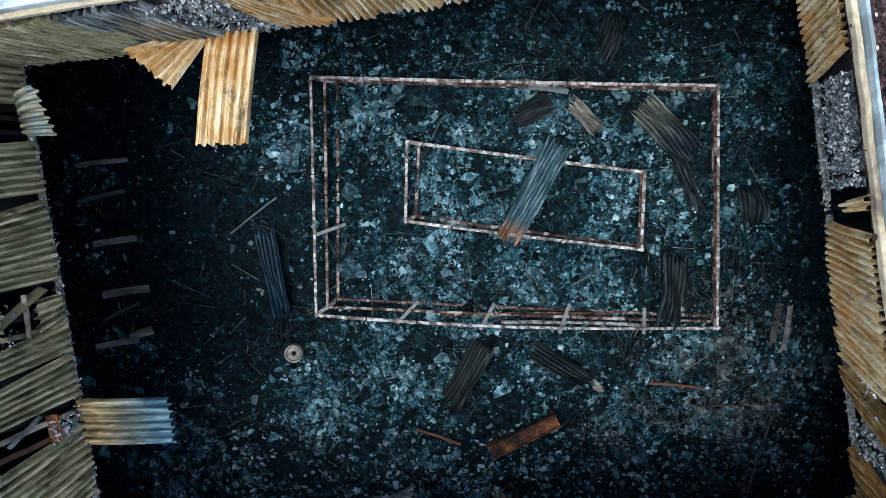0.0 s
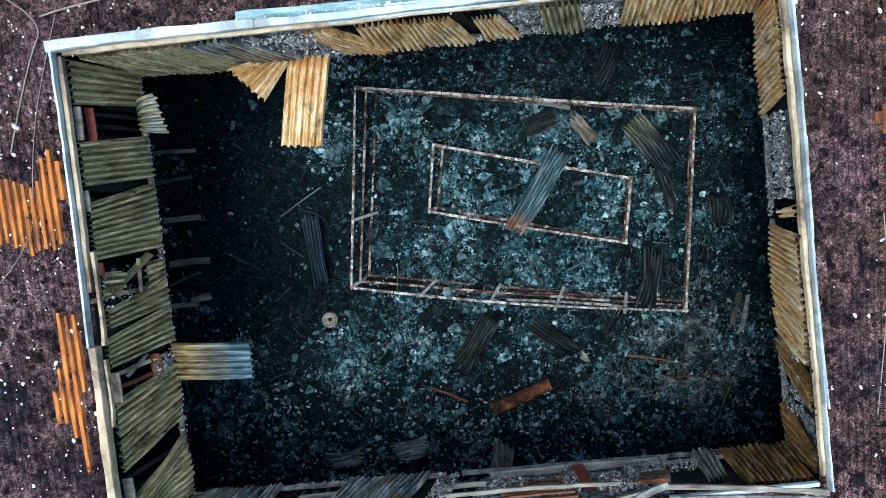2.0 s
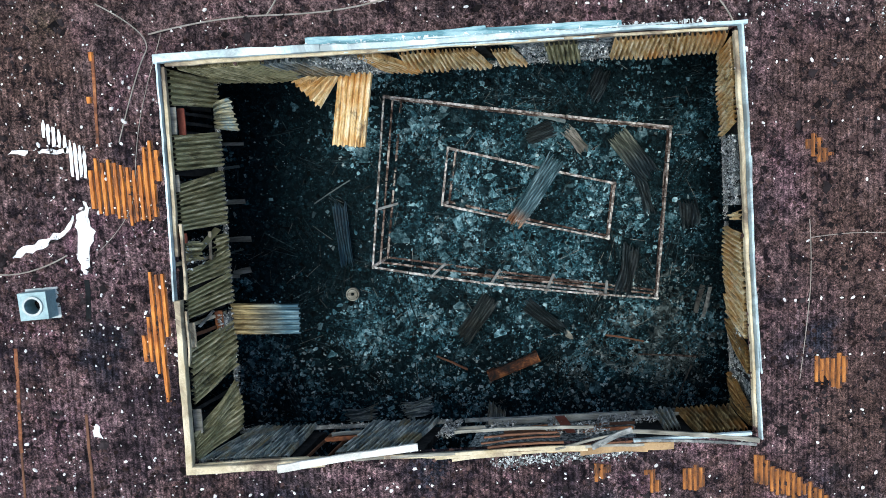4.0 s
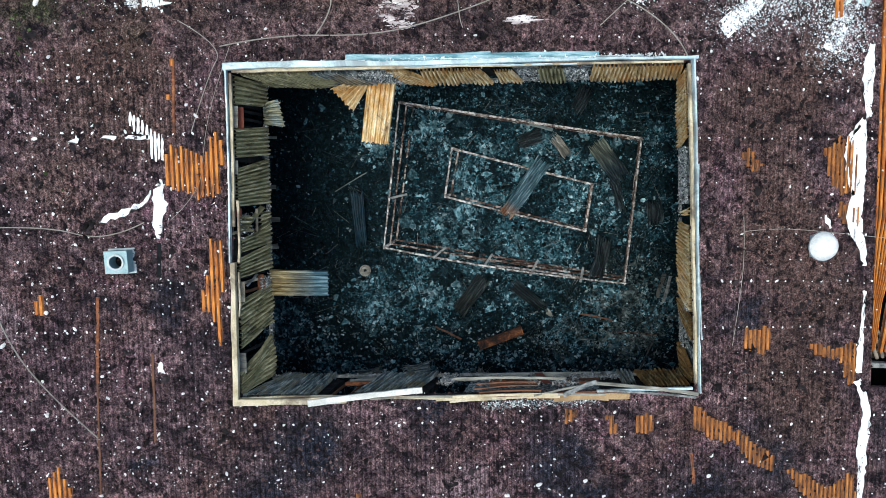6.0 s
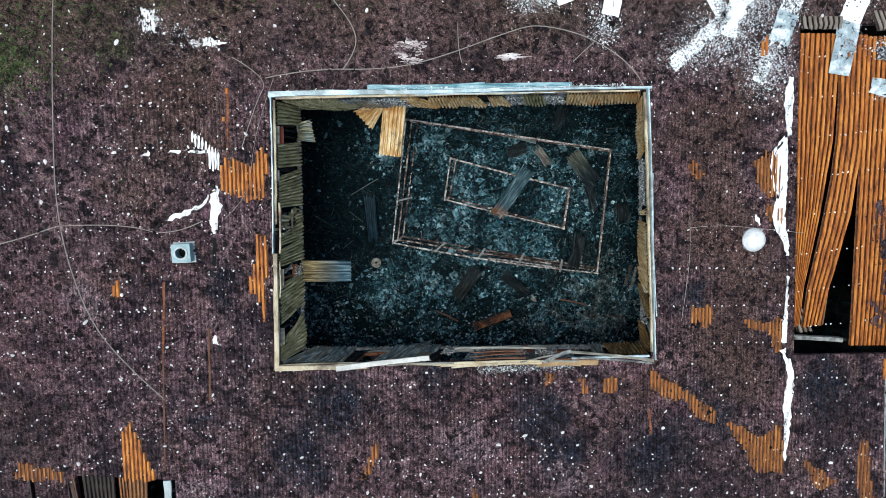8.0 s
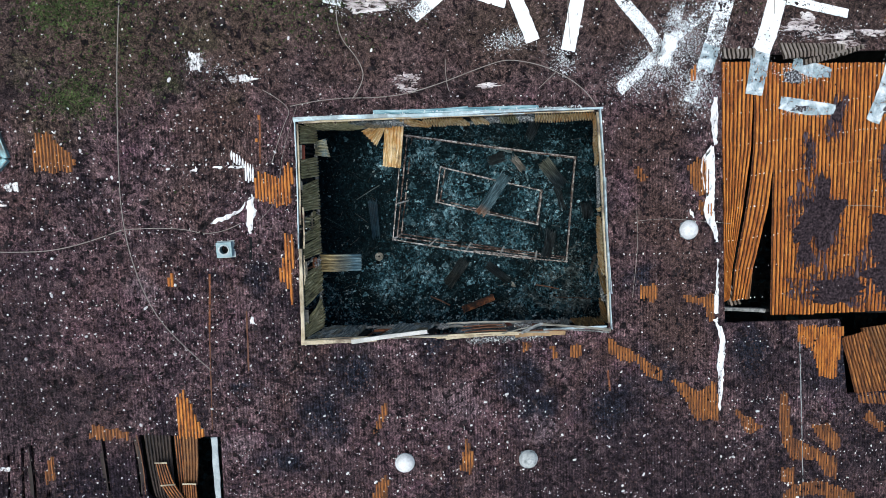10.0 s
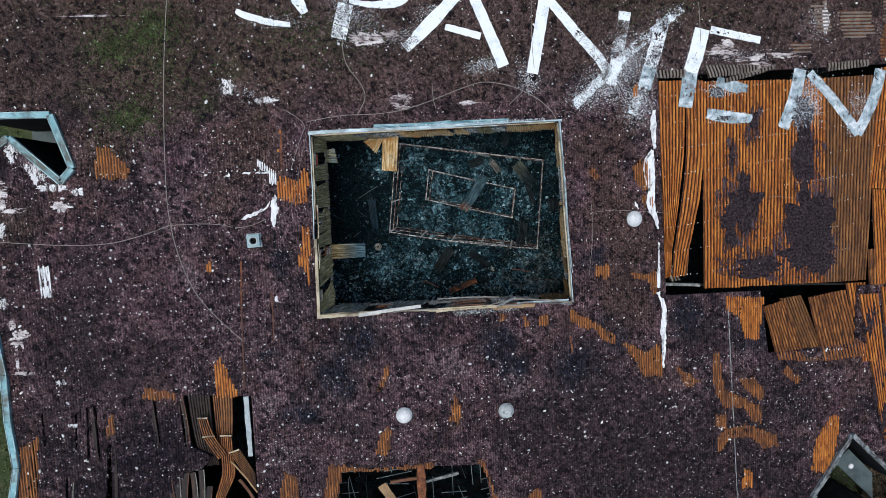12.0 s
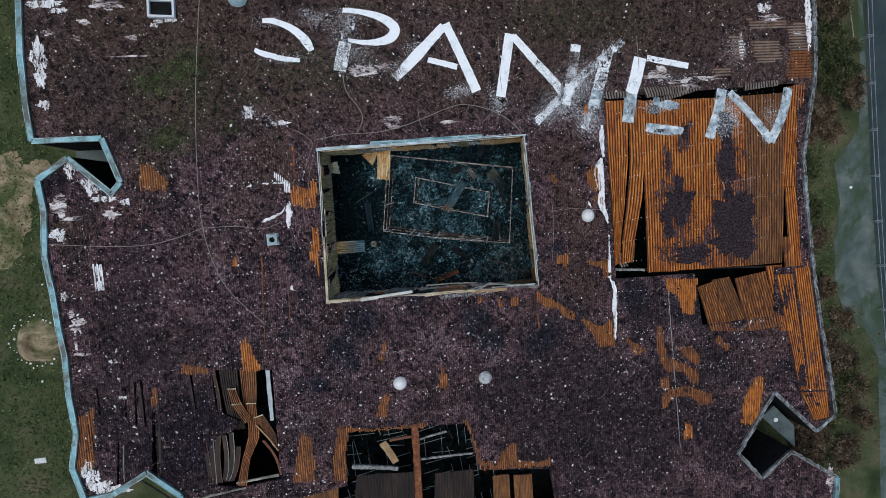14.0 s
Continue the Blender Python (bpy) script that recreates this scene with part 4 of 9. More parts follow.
deck_patch([(-4.7, -13.32), (-4.4, -12.15), (-3.95, -11.74), (-3.74, -12.04), (-3.98, -13.45)], 19, "y", 0.145, DULLDECK)
deck_patch([(16.69, -5.51), (19.21, -5.67), (18.87, -8.27), (17.96, -8.13), (17.59, -6.78), (16.8, -6.38)], 20)
deck_patch([(13.49, -9.56), (14.2, -10.03), (15.09, -10.63), (14.19, -10.88)], 21, "y", 0.145, BROWNORANGE)
deck_patch([(15.88, -8.93), (16.27, -8.85), (16.61, -11.28), (19.1, -12.56), (19.04, -13.57), (18.37, -13.29), (17.92, -12.46), (16.54, -12.35), (15.96, -11.23)], 22, "y", 0.145, BROWNORANGE)
deck_patch([(17.55, -10.72), (18.53, -10.65), (19.27, -11.5), (19.09, -12.13), (18.36, -11.67)], 23, "y", 0.145, BROWNORANGE)
deck_patch([(15.99, -12.84), (16.72, -12.9), (16.72, -13.69), (16.07, -13.53)], 24, "y", 0.145, BROWNORANGE)
deck_patch([(16.11, -15.09), (16.29, -13.95), (18.0, -13.55), (20.05, -14.45), (20.17, -15.09), (19.13, -15.18), (18.38, -14.38), (16.91, -14.33), (16.47, -15.12)], 25, "y", 0.145, BROWNORANGE)
deck_patch([(20.36, -10.51), (20.73, -10.18), (21.66, -10.97), (21.48, -11.31)], 26, "y", 0.145, BROWNORANGE)
deck_patch([(22.61, -15.41), (22.86, -14.7), (23.77, -13.49), (24.35, -13.73), (24.19, -15.0), (23.67, -17.3), (22.45, -16.96)], 27)
deck_patch([(17.88, -16.46), (18.4, -16.43), (18.48, -17.62), (17.77, -17.63)], 28)
deck_patch([(2.43, -17.36), (3.48, -17.63), (3.97, -16.9), (4.75, -16.31), (4.93, -16.53), (5.08, -17.72), (6.99, -18.01), (7.39, -17.78), (7.49, -18.31), (2.51, -18.07)], 30, "y", 0.145, BROWNORANGE)
deck_patch([(-7.89, -17.54), (-7.91, -15.93), (-7.36, -13.65), (-6.63, -13.91), (-7.0, -15.65), (-7.03, -17.63)], 31, "y", 0.145, BROWNORANGE)
deck_patch([(-9.91, -13.84), (-9.24, -14.28), (-9.11, -16.18), (-9.2, -17.39), (-10.71, -17.22), (-10.44, -16.04)], 32, "y", 0.145, BROWNORANGE)
deck_patch([(1.19, -14.2), (1.63, -14.44), (2.46, -17.44), (2.28, -18.05), (1.8, -15.42)], 33, "y", 0.145, BROWNORANGE)
deck_patch([(-6.66, -13.79), (-5.67, -14.08), (-3.88, -14.26), (-2.42, -14.15), (-1.32, -14.18), (-1.34, -14.49), (-6.68, -14.17)], 34, "y", 0.145, BROWNORANGE)
deck_patch([(-17.07, -8.35), (-16.13, -8.61), (-15.48, -8.85), (-15.51, -9.13), (-17.13, -8.98)], 35, "y", 0.145, BROWNORANGE)
deck_patch([(-19.07, -9.84), (-18.73, -9.69), (-18.77, -10.76), (-19.2, -11.01)], 36, "y", 0.145, BROWNORANGE)
deck_patch([(-23.13, -11.06), (-22.68, -10.57), (-23.09, -14.66), (-23.54, -14.61)], 37, "y", 0.145, BROWNORANGE)
deck_patch([(-23.73, -11.16), (-22.92, -10.86), (-23.03, -13.59), (-24.21, -15.03)], 38, "y", 0.145, BROWNORANGE)
for i, (m, poly) in enumerate(((GREYDECK, [(23.48, 12.63), (26.56, 12.4), (26.56, 11.84), (23.81, 11.92)]),
                              (GREYDECK, [(22.06, 11.49), (23.02, 11.62), (23.42, 9.88), (22.55, 9.9)]),
                              (GREYDECK, [(23.8, 11.13), (25.79, 11.15), (26.21, 9.63), (24.21, 9.53)]),
                              (GREYDECK, [(26.56, 12.16), (28.27, 12.28), (28.25, 10.36), (26.81, 10.33)]),
                              (BROWNORANGE, [(26.8, 10.25), (28.52, 10.35), (28.5, 8.26), (26.51, 8.41)]),
                              (GREYDECK, [(20.79, 9.25), (22.1, 9.21), (22.09, 8.73), (20.78, 8.7)]))):
    deck_patch(poly, 90 + i, "x", 0.2, m)


# ---- the court: its fascia of ribbed panels round the opening ----
TOPS = [Vector((x, y, H - 0.03)) for x, y in ((-7.12, 4.85), (6.54, 5.12), (7.04, -4.98), (-7.33, -4.93))]
FEET = [Vector((x, y, H - 1.9)) for x, y in ((-6.62, 4.84), (7.15, 5.08), (7.48, -5.12), (-6.72, -4.9))]
SIDES = {"north": (0, 1), "east": (1, 2), "south": (3, 2), "west": (0, 3)}
CENTRE = Vector((0, 0, H - 1))


def on_side(side, s, t, out=0.0):
    """A point of a fascia: s along the top edge, t from its top to its foot, out towards the court."""
    i, k = SIDES[side]
    top, foot = TOPS[i].lerp(TOPS[k], s), FEET[i].lerp(FEET[k], s)
    inward = (CENTRE - (TOPS[i] + TOPS[k]) / 2)
    inward.z = 0
    return top.lerp(foot, t) + inward.normalized() * out


def wall_panel(side, a0, a1, b0, b1, t0=0.02, t1=0.99, seed=0, material=None, wave=0.02, ragged=0.05, bulge=0.0, pitch=0.135, lift=0.0):
    n = 0.06
    lift -= 0.13
    pts = [on_side(side, a0, t0, n + lift), on_side(side, a1, t0, n + lift), on_side(side, b0, t1, n), on_side(side, b1, t1, n)]
    a, b, c = pts[0], pts[1], pts[2]
    nn = (b - a).cross(c - a)
    up = 1 if nn.dot(CENTRE - a) > 0 else -1
    return quad_sheet("wall_panel", *pts, material or PANEL, "scorched corrugated metal panel hanging on the court wall", "panel", "panels of the court wall",
                      pitch, 0.11, bulge, ragged, seed, up, 0.0, wave, 8)


def backing(side, s0, s1, material, name):
    bm = bmesh.new()
    vs = []
    for out in (-0.13, -0.34):
        for s, t in ((s0, 0), (s1, 0), (s1, 1), (s0, 1)):
            vs.append(bm.verts.new(on_side(side, s, t, out)))
    for q in ((0, 1, 2, 3), (7, 6, 5, 4), (0, 4, 5, 1), (1, 5, 6, 2), (2, 6, 7, 3), (3, 7, 4, 0)):
        bm.faces.new([vs[i] for i in q])
    bmesh.ops.subdivide_edges(bm, edges=bm.edges[:], cuts=9, use_grid_fill=True)
    for v in bm.verts:
        v.co += Vector((noise.noise(v.co * 3), noise.noise(v.co * 3 + Vector((9, 0, 0))), 0)) * 0.05
    bmesh.ops.recalc_face_normals(bm, faces=bm.faces[:])
    return thing(name, bm, material, kind="structure")


for i, (side, s0, s1, m) in enumerate((("north", 0.0, 0.36, CHARWALL), ("north", 0.235, 0.36, WOOL), ("north", 0.42, 0.55, CHARWALL), ("north", 0.60, 1.0, WOOL),
                                       ("east", 0.0, 0.24, CHARWALL), ("east", 0.24, 0.42, WOOL), ("east", 0.49, 0.78, CHARWALL), ("east", 0.84, 1.0, WOOL),
                                       ("west", 0.0, 0.085, CHARWALL), ("west", 0.165, 0.26, CHARWALL), ("west", 0.275, 0.40, CHARWALL), ("west", 0.49, 0.63, CHARWALL),
                                       ("west", 0.70, 0.80, CHARWALL), ("west", 0.9, 1.0, CHARWALL),
                                       ("south", 0.0, 0.17, CHARWALL), ("south", 0.25, 0.40, CHARWALL), ("south", 0.48, 0.62, WOOL), ("south", 0.62, 0.79, WOOL), ("south", 0.79, 1.0, CHARWALL))):
    if side == "north" and i == 0:
        s1 = 0.235
    backing(side, s0, s1, m, f"wall_{side}_{i + 1}")

# west side
for k, (a0, a1, b0, b1, t0, t1, wv) in enumerate((
        (0.0, 0.088, 0.0, 0.075, 0.017, 0.99, 0.01), (0.162, 0.25, 0.14, 0.235, 0.028, 0.99, 0.015), (0.285, 0.40, 0.245, 0.395, 0.055, 0.99, 0.02),
        (0.425, 0.475, 0.43, 0.48, 0.10, 0.38, 0.03), (0.425, 0.50, 0.42, 0.475, 0.74, 0.99, 0.03), (0.505, 0.545, 0.47, 0.53, 0.110, 0.99, 0.02), (0.565, 0.625, 0.53, 0.615, 0.066, 0.99, 0.02),
        (0.70, 0.775, 0.665, 0.735, 0.066, 0.99, 0.04), (0.785, 0.85, 0.735, 0.80, 0.077, 0.99, 0.05), (0.93, 1.0, 0.84, 0.985, 0.033, 0.99, 0.06))):
    wall_panel("west", a0, a1, b0, b1, t0, t1, 10 + k, PANEL, wv, 0.08)
# north side
for k, (a0, a1, b0, b1, t0, t1, m) in enumerate((
        (0.012, 0.10, 0.03, 0.14, 0.03, 0.97, PANEL), (0.07, 0.16, 0.10, 0.21, 0.02, 0.98, PANEL), (0.155, 0.255, 0.175, 0.27, 0.02, 0.98, SOOTY), (0.325, 0.365, 0.345, 0.41, 0.05, 0.98, GOLD),
        (0.40, 0.47, 0.38, 0.46, 0.02, 0.99, GOLD), (0.47, 0.53, 0.455, 0.545, 0.1, 0.99, GOLD), (0.56, 0.60, 0.56, 0.615, 0.25, 0.99, GOLD),
        (0.66, 0.722, 0.655, 0.72, 0.05, 0.98, PANEL), (0.79, 0.89, 0.775, 0.88, 0.0, 0.99, GOLD), (0.88, 0.995, 0.88, 0.998, 0.0, 0.99, GOLD))):
    wall_panel("north", a0, a1, b0, b1, t0, t1, 30 + k, m, 0.03, 0.1)
# east side
for k, (a0, a1, b0, b1, t0, t1, m) in enumerate((
        (0.005, 0.115, 0.02, 0.14, 0.017, 0.99, GOLD), (0.12, 0.21, 0.14, 0.235, 0.066, 0.99, GOLD), (0.43, 0.455, 0.44, 0.46, 0.000, 0.45, GOLD),
        (0.495, 0.60, 0.475, 0.57, 0.017, 0.99, GOLD), (0.61, 0.71, 0.57, 0.66, 0.028, 0.99, GOLD), (0.715, 0.765, 0.66, 0.72, 0.066, 0.99, GOLD),
        (0.79, 0.86, 0.73, 0.78, 0.033, 0.95, SOOTGOLD), (0.955, 0.995, 0.885, 0.985, 0.028, 0.98, SOOTGOLD))):
    wall_panel("east", a0, a1, b0, b1, t0, t1, 50 + k, m, 0.03, 0.1)
# south side
for k, (a0, a1, b0, b1, t0, t1, m) in enumerate((
        (0.0, 0.09, 0.03, 0.095, 0.028, 0.99, SOOTY), (0.085, 0.16, 0.09, 0.155, 0.022, 0.99, SOOTY), (0.24, 0.31, 0.265, 0.33, 0.028, 0.99, SOOTY), (0.31, 0.37, 0.325, 0.40, 0.028, 0.99, SOOTY),
        (0.845, 0.875, 0.83, 0.87, 0.25, 0.98, SOOTY), (0.90, 0.96, 0.875, 0.955, 0.028, 0.98, SOOTGOLD), (0.955, 0.995, 0.95, 0.99, 0.028, 0.98, SOOTGOLD))):
    wall_panel("south", a0, a1, b0, b1, t0, t1, 70 + k, m, 0.03, 0.06)

# burnt insulation bulging out of the walls
def tufts(side, s0, s1, t0, t1, n, seed, out=0.02, m=None, size=0.021):
    r = random.Random(seed)
    pts, sz = [], []
    for _ in range(int(n * 2.4)):
        pts.append(tuple(on_side(side, r.uniform(s0, s1), r.uniform(t0, t1), out + r.uniform(-0.04, 0.06))))
        sz.append(min(1.9, r.paretovariate(1.7) * 0.5) * size)
    lumps("wool_tufts", pts, np.array(sz), 0.8, m or TUFT, "torn grey-white insulation tufts in the court wall", "stuff", seed)


for k, q in enumerate((("north", 0.24, 0.345, 0.05, 0.98, 420), ("north", 0.31, 0.36, 0.8, 1.05, 160), ("north", 0.615, 0.66, 0.1, 0.95, 160), ("north", 0.72, 0.775, 0.1, 0.95, 180),
                       ("east", 0.24, 0.42, 0.1, 0.98, 480), ("east", 0.74, 0.80, 0.3, 0.98, 140), ("east", 0.83, 0.9, 0.4, 1.0, 90), ("west", 0.655, 0.69, 0.7, 1.05, 150), ("west", 0.42, 0.5, 0.1, 0.5, 50),
                       ("north", 0.0, 1.0, 0.94, 1.0, 300), ("west", 0.0, 1.0, 0.95, 1.0, 200), ("east", 0.0, 1.0, 0.95, 1.0, 160))):
    tufts(*q, 250 + k)
tufts("north", 0.02, 0.3, -0.06, -0.09, 260, 270, -0.24, WHITE, 0.032)
tufts("north", 0.3, 0.95, -0.04, -0.06, 140, 271, -0.3, WHITE, 0.025)

# panels torn loose that stick out over the court, held at the foot of the wall
quad_sheet("corrugated_sheet", (-3.28, 4.86, H - 1.84), (-2.36, 4.82, H - 1.84), (-3.46, 2.88, H - 0.95), (-2.61, 2.78, H - 0.95), GOLD,
           "golden corrugated panel torn loose and jutting over the court", "panel", "loose panels", 0.16, 0.075, 0.05, 0.04, 5, 1)
quad_sheet("corrugated_sheet", (-3.75, 4.88, H - 1.82), (-3.2, 4.86, H - 1.86), (-4.42, 4.55, H - 1.0), (-3.72, 3.82, H - 1.0), GOLD,
           "golden corrugated panel torn loose and twisted aside", "panel", "loose panels", 0.16, 0.075, 0.0, 0.06, 6, 1)
quad_sheet("corrugated_sheet", (-6.6, -2.08, H - 1.86), (-6.64, -1.2, H - 1.86), (-4.62, -1.98, H - 1.05), (-4.58, -1.18, H - 1.05), TIPBLUE,
           "blue-scorched corrugated panel fallen out over the court", "panel", "loose panels", 0.16, 0.075, 0.04, 0.04, 7, 1)
quad_sheet("corrugated_sheet", (-6.62, 3.55, H - 1.75), (-6.58, 4.15, H - 1.7), (-5.9, 3.42, H - 1.35), (-6.05, 4.3, H - 1.2), STEELBLUE,
           "grey corrugated panel curled outwards from the wall", "panel", "loose panels", 0.16, 0.075, 0.12, 0.05, 8, 1, -0.1)

# coping strips and battens round the opening
def strip(name, a, b, w, h, material, label, category, group="", roll=0.0, bend=0.0, seed=0, parent=None):
    """A long board, slightly bent."""
    a, b = Vector(a), Vector(b)
    d = b - a
    side = Vector((0, 0, 1)).cross(d).normalized()
    rng = random.Random(seed)
    n = max(2, int(d.length / 0.28))
    bm = bmesh.new()
    q = pose(0, 0, 0, roll, 0, 0)
    rings = []
    for i in range(n + 1):
        t = i / n
        c = a + d * t + side * (bend * math.sin(math.pi * t) + rng.uniform(-0.008, 0.008)) + Vector((0, 0, rng.uniform(-0.008, 0.008)))
        ww = w * (1 + 0.16 * noise.noise(Vector((seed * 1.7, t * d.length * 1.1, 0.5)))) * rng.uniform(0.92, 1.06)
        ring = []
        for sx, sz in ((-1, -1), (1, -1), (1, 0.7), (0.85, 1), (-0.85, 1), (-1, 0.7)):
            o = Vector((0, sx * ww / 2, sz * h / 2))
            o = q @ o
            ring.append(bm.verts.new(c + side * o.y + Vector((0, 0, o.z))))
        rings.append(ring)
    for r0, r1 in zip(rings, rings[1:]):
        for k in range(6):
            bm.faces.new((r0[k], r0[(k + 1) % 6], r1[(k + 1) % 6], r1[k]))
    bm.faces.new(rings[0][::-1])
    bm.faces.new(rings[-1])
    bmesh.ops.recalc_face_normals(bm, faces=bm.faces[:])
    if parent is not None:
        return part(name, bm, material, parent)
    return thing(name, bm, material, label, category, group)


def rim(side, s0, s1, out, z, w, h, material, label, seed, bend=0.0, roll=0.0, category="coping"):
    if material is PALE:
        w *= 0.55
    a, b = on_side(side, s0, 0, out), on_side(side, s1, 0, out)
    a.z = b.z = H + z
    return strip("coping_strip" if category == "coping" else "timber_batten", a, b, w, h, material, label, category, "strips round the court opening", roll, bend, seed)


BLUE_L, WOOD_L = "pale blue sheet-metal coping strip on the court edge", "weathered timber batten along the court edge"
NORTH_WEST = (
        ("north", -0.015, 0.27, -0.19, 0.11, 0.34, 0.22, PALE, 0.02, 4), ("north", 0.235, 0.60, -0.20, 0.13, 0.26, 0.14, PALE, -0.03, 6), ("north", 0.245, 0.56, -0.34, 0.05, 0.28, 0.05, TEALFOIL, -0.04, -4), ("north", 0.5, 0.8, -0.34, 0.05, 0.16, 0.05, TEALFOIL, 0.02, -4), ("north", 0.55, 1.02, -0.16, 0.10, 0.16, 0.2, PALE, 0.02, 0),
        ("north", 0.28, 0.75, -0.06, 0.02, 0.08, 0.1, PALE, 0.03, 0), ("north", 0.45, 0.9, -0.28, 0.06, 0.07, 0.05, PALE, -0.02, 0),
        ("west", -0.01, 0.57, -0.15, 0.10, 0.09, 0.2, PALE, 0.03, 0), ("west", 0.57, 1.01, -0.06, 0.11, 0.17, 0.22, TIMBER, 0.0, 0),
        )
EAST_SOUTH = (
        ("east", -0.02, 0.5, -0.15, 0.10, 0.11, 0.2, PALE, 0.02, 0), ("east", 0.5, 1.02, -0.15, 0.09, 0.07, 0.18, PALE, 0.0, 0), ("east", 0.3, 0.85, -0.27, 0.06, 0.07, 0.04, PALE, -0.05, 0),
        ("south", -0.01, 0.23, -0.12, 0.10, 0.2, 0.2, TIMBER, 0.0, 0), ("south", 0.28, 0.52, -0.12, 0.04, 0.08, 0.08, OLDBOARD, 0.0, 0),
        ("south", 0.78, 0.995, -0.06, 0.06, 0.16, 0.1, PALE, 0.0, 0), ("south", 0.5, 0.8, -0.2, 0.03, 0.07, 0.05, OLDBOARD, 0.05, 0))
for k, (side, s0, s1, out, z, w, h, m, bend, roll) in enumerate(NORTH_WEST + EAST_SOUTH):
    rim(side, s0, s1, out, z, w, h, m, WOOD_L if m in (TIMBER, OLDBOARD) else BLUE_L, 100 + k, bend, roll, "batten" if m in (TIMBER, OLDBOARD) else "coping")
for k, (side, s0, s1, out, w, h) in enumerate((("north", 0.0, 0.42, -0.06, 0.12, 0.09), ("north", 0.42, 0.58, -0.05, 0.05, 0.06), ("north", 0.58, 0.99, -0.06, 0.09, 0.09), ("west", 0.0, 0.46, -0.05, 0.12, 0.12), ("west", 0.38, 0.57, 0.09, 0.1, 0.1),
                                               ("west", 0.60, 0.74, 0.07, 0.07, 0.1), ("east", 0.0, 0.58, -0.05, 0.13, 0.12), ("east", 0.57, 0.99, -0.05, 0.1, 0.12), ("south", 0.0, 0.2, -0.03, 0.08, 0.08))):
    rim(side, s0, s1, out, 0.02, w * 0.75, h, TIMBER, WOOD_L, 140 + k, 0.02, 0, "batten")
# rail at the foot of each fascia
for k, (side, s0, s1) in enumerate((("north", 0, 1), ("east", 0, 0.44), ("east", 0.47, 1), ("west", 0, 0.1), ("west", 0.13, 0.6), ("west", 0.64, 1), ("south", 0, 0.42), ("south", 0.45, 1))):
    a, b = on_side(side, s0, 1, 0.0), on_side(side, s1, 1, 0.0)
    a.z = b.z = H - 1.93
    strip("foot_rail", a, b, 0.11, 0.06, WOOLGREY, "grey steel rail along the foot of the panels", "rail", "rails under the panels", 0, 0, 160 + k)
# boards and bent strips in the gaps of the west wall
for a, b, w, m, lab in (((0.092, 0.08), (0.158, 0.08), 0.13, OLDBOARD, "grey board behind a gap in the court wall"), ((0.092, 0.23), (0.158, 0.25), 0.16, REDOX, "dark red steel stud behind a gap in the court wall"),
                        ((0.258, 0.05), (0.30, 0.06), 0.12, OLDBOARD, "grey board behind a gap in the court wall"), ((0.405, 0.10), (0.43, 0.11), 0.16, REDOX, "dark red steel stud behind a gap in the court wall"),
                        ((0.405, 0.86), (0.47, 0.22), 0.16, PANEL, "bent strip of scorched panel in a gap"), ((0.41, 0.66), (0.50, 0.64), 0.07, TIMBER, "thin pale lath hanging in a gap"),
                        ((0.635, 0.10), (0.70, 0.12), 0.24, TIMBER, "pale board behind a gap in the court wall"), ((0.625, 0.62), (0.655, 0.30), 0.07, WOOLGREY, "grey bent bar in a gap of the court wall"), ((0.63, 0.72), (0.69, 0.74), 0.2, RUSTORANGE, "rusty plate in a gap of the court wall"),
                        ((0.865, 0.12), (0.93, 0.14), 0.2, OLDBOARD, "grey board behind a gap in the court wall")):
    strip("gap_board", on_side("west", *a, -0.02), on_side("west", *b, -0.02), w, 0.05, m, lab, "board", "boards in the wall gaps", 0, 0.01, 168)
# studs showing in the gaps
for k, (side, s, m) in enumerate((("west", 0.1, CHARWALL), ("west", 0.125, CHARWALL), ("west", 0.15, CHARWALL), ("west", 0.45, CHARWALL), ("west", 0.48, TIMBER), ("west", 0.645, TIMBER), ("west", 0.675, RUSTWOOD), ("west", 0.87, CHARWALL),
                                  ("east", 0.36, CHARWALL), ("east", 0.40, CHARWALL), ("east", 0.455, CHARWALL), ("east", 0.8, TIMBER), ("east", 0.88, CHARWALL), ("north", 0.395, CHARWALL), ("north", 0.58, CHARWALL), ("south", 0.19, RUSTWOOD), ("south", 0.23, RUSTWOOD))):
    strip("stud", on_side(side, s, 0.02, -0.12), on_side(side, s, 0.98, -0.10), 0.09, 0.12, m, "burnt upright stud inside the court wall", "stud", "wall studs", 0, 0, 180 + k)
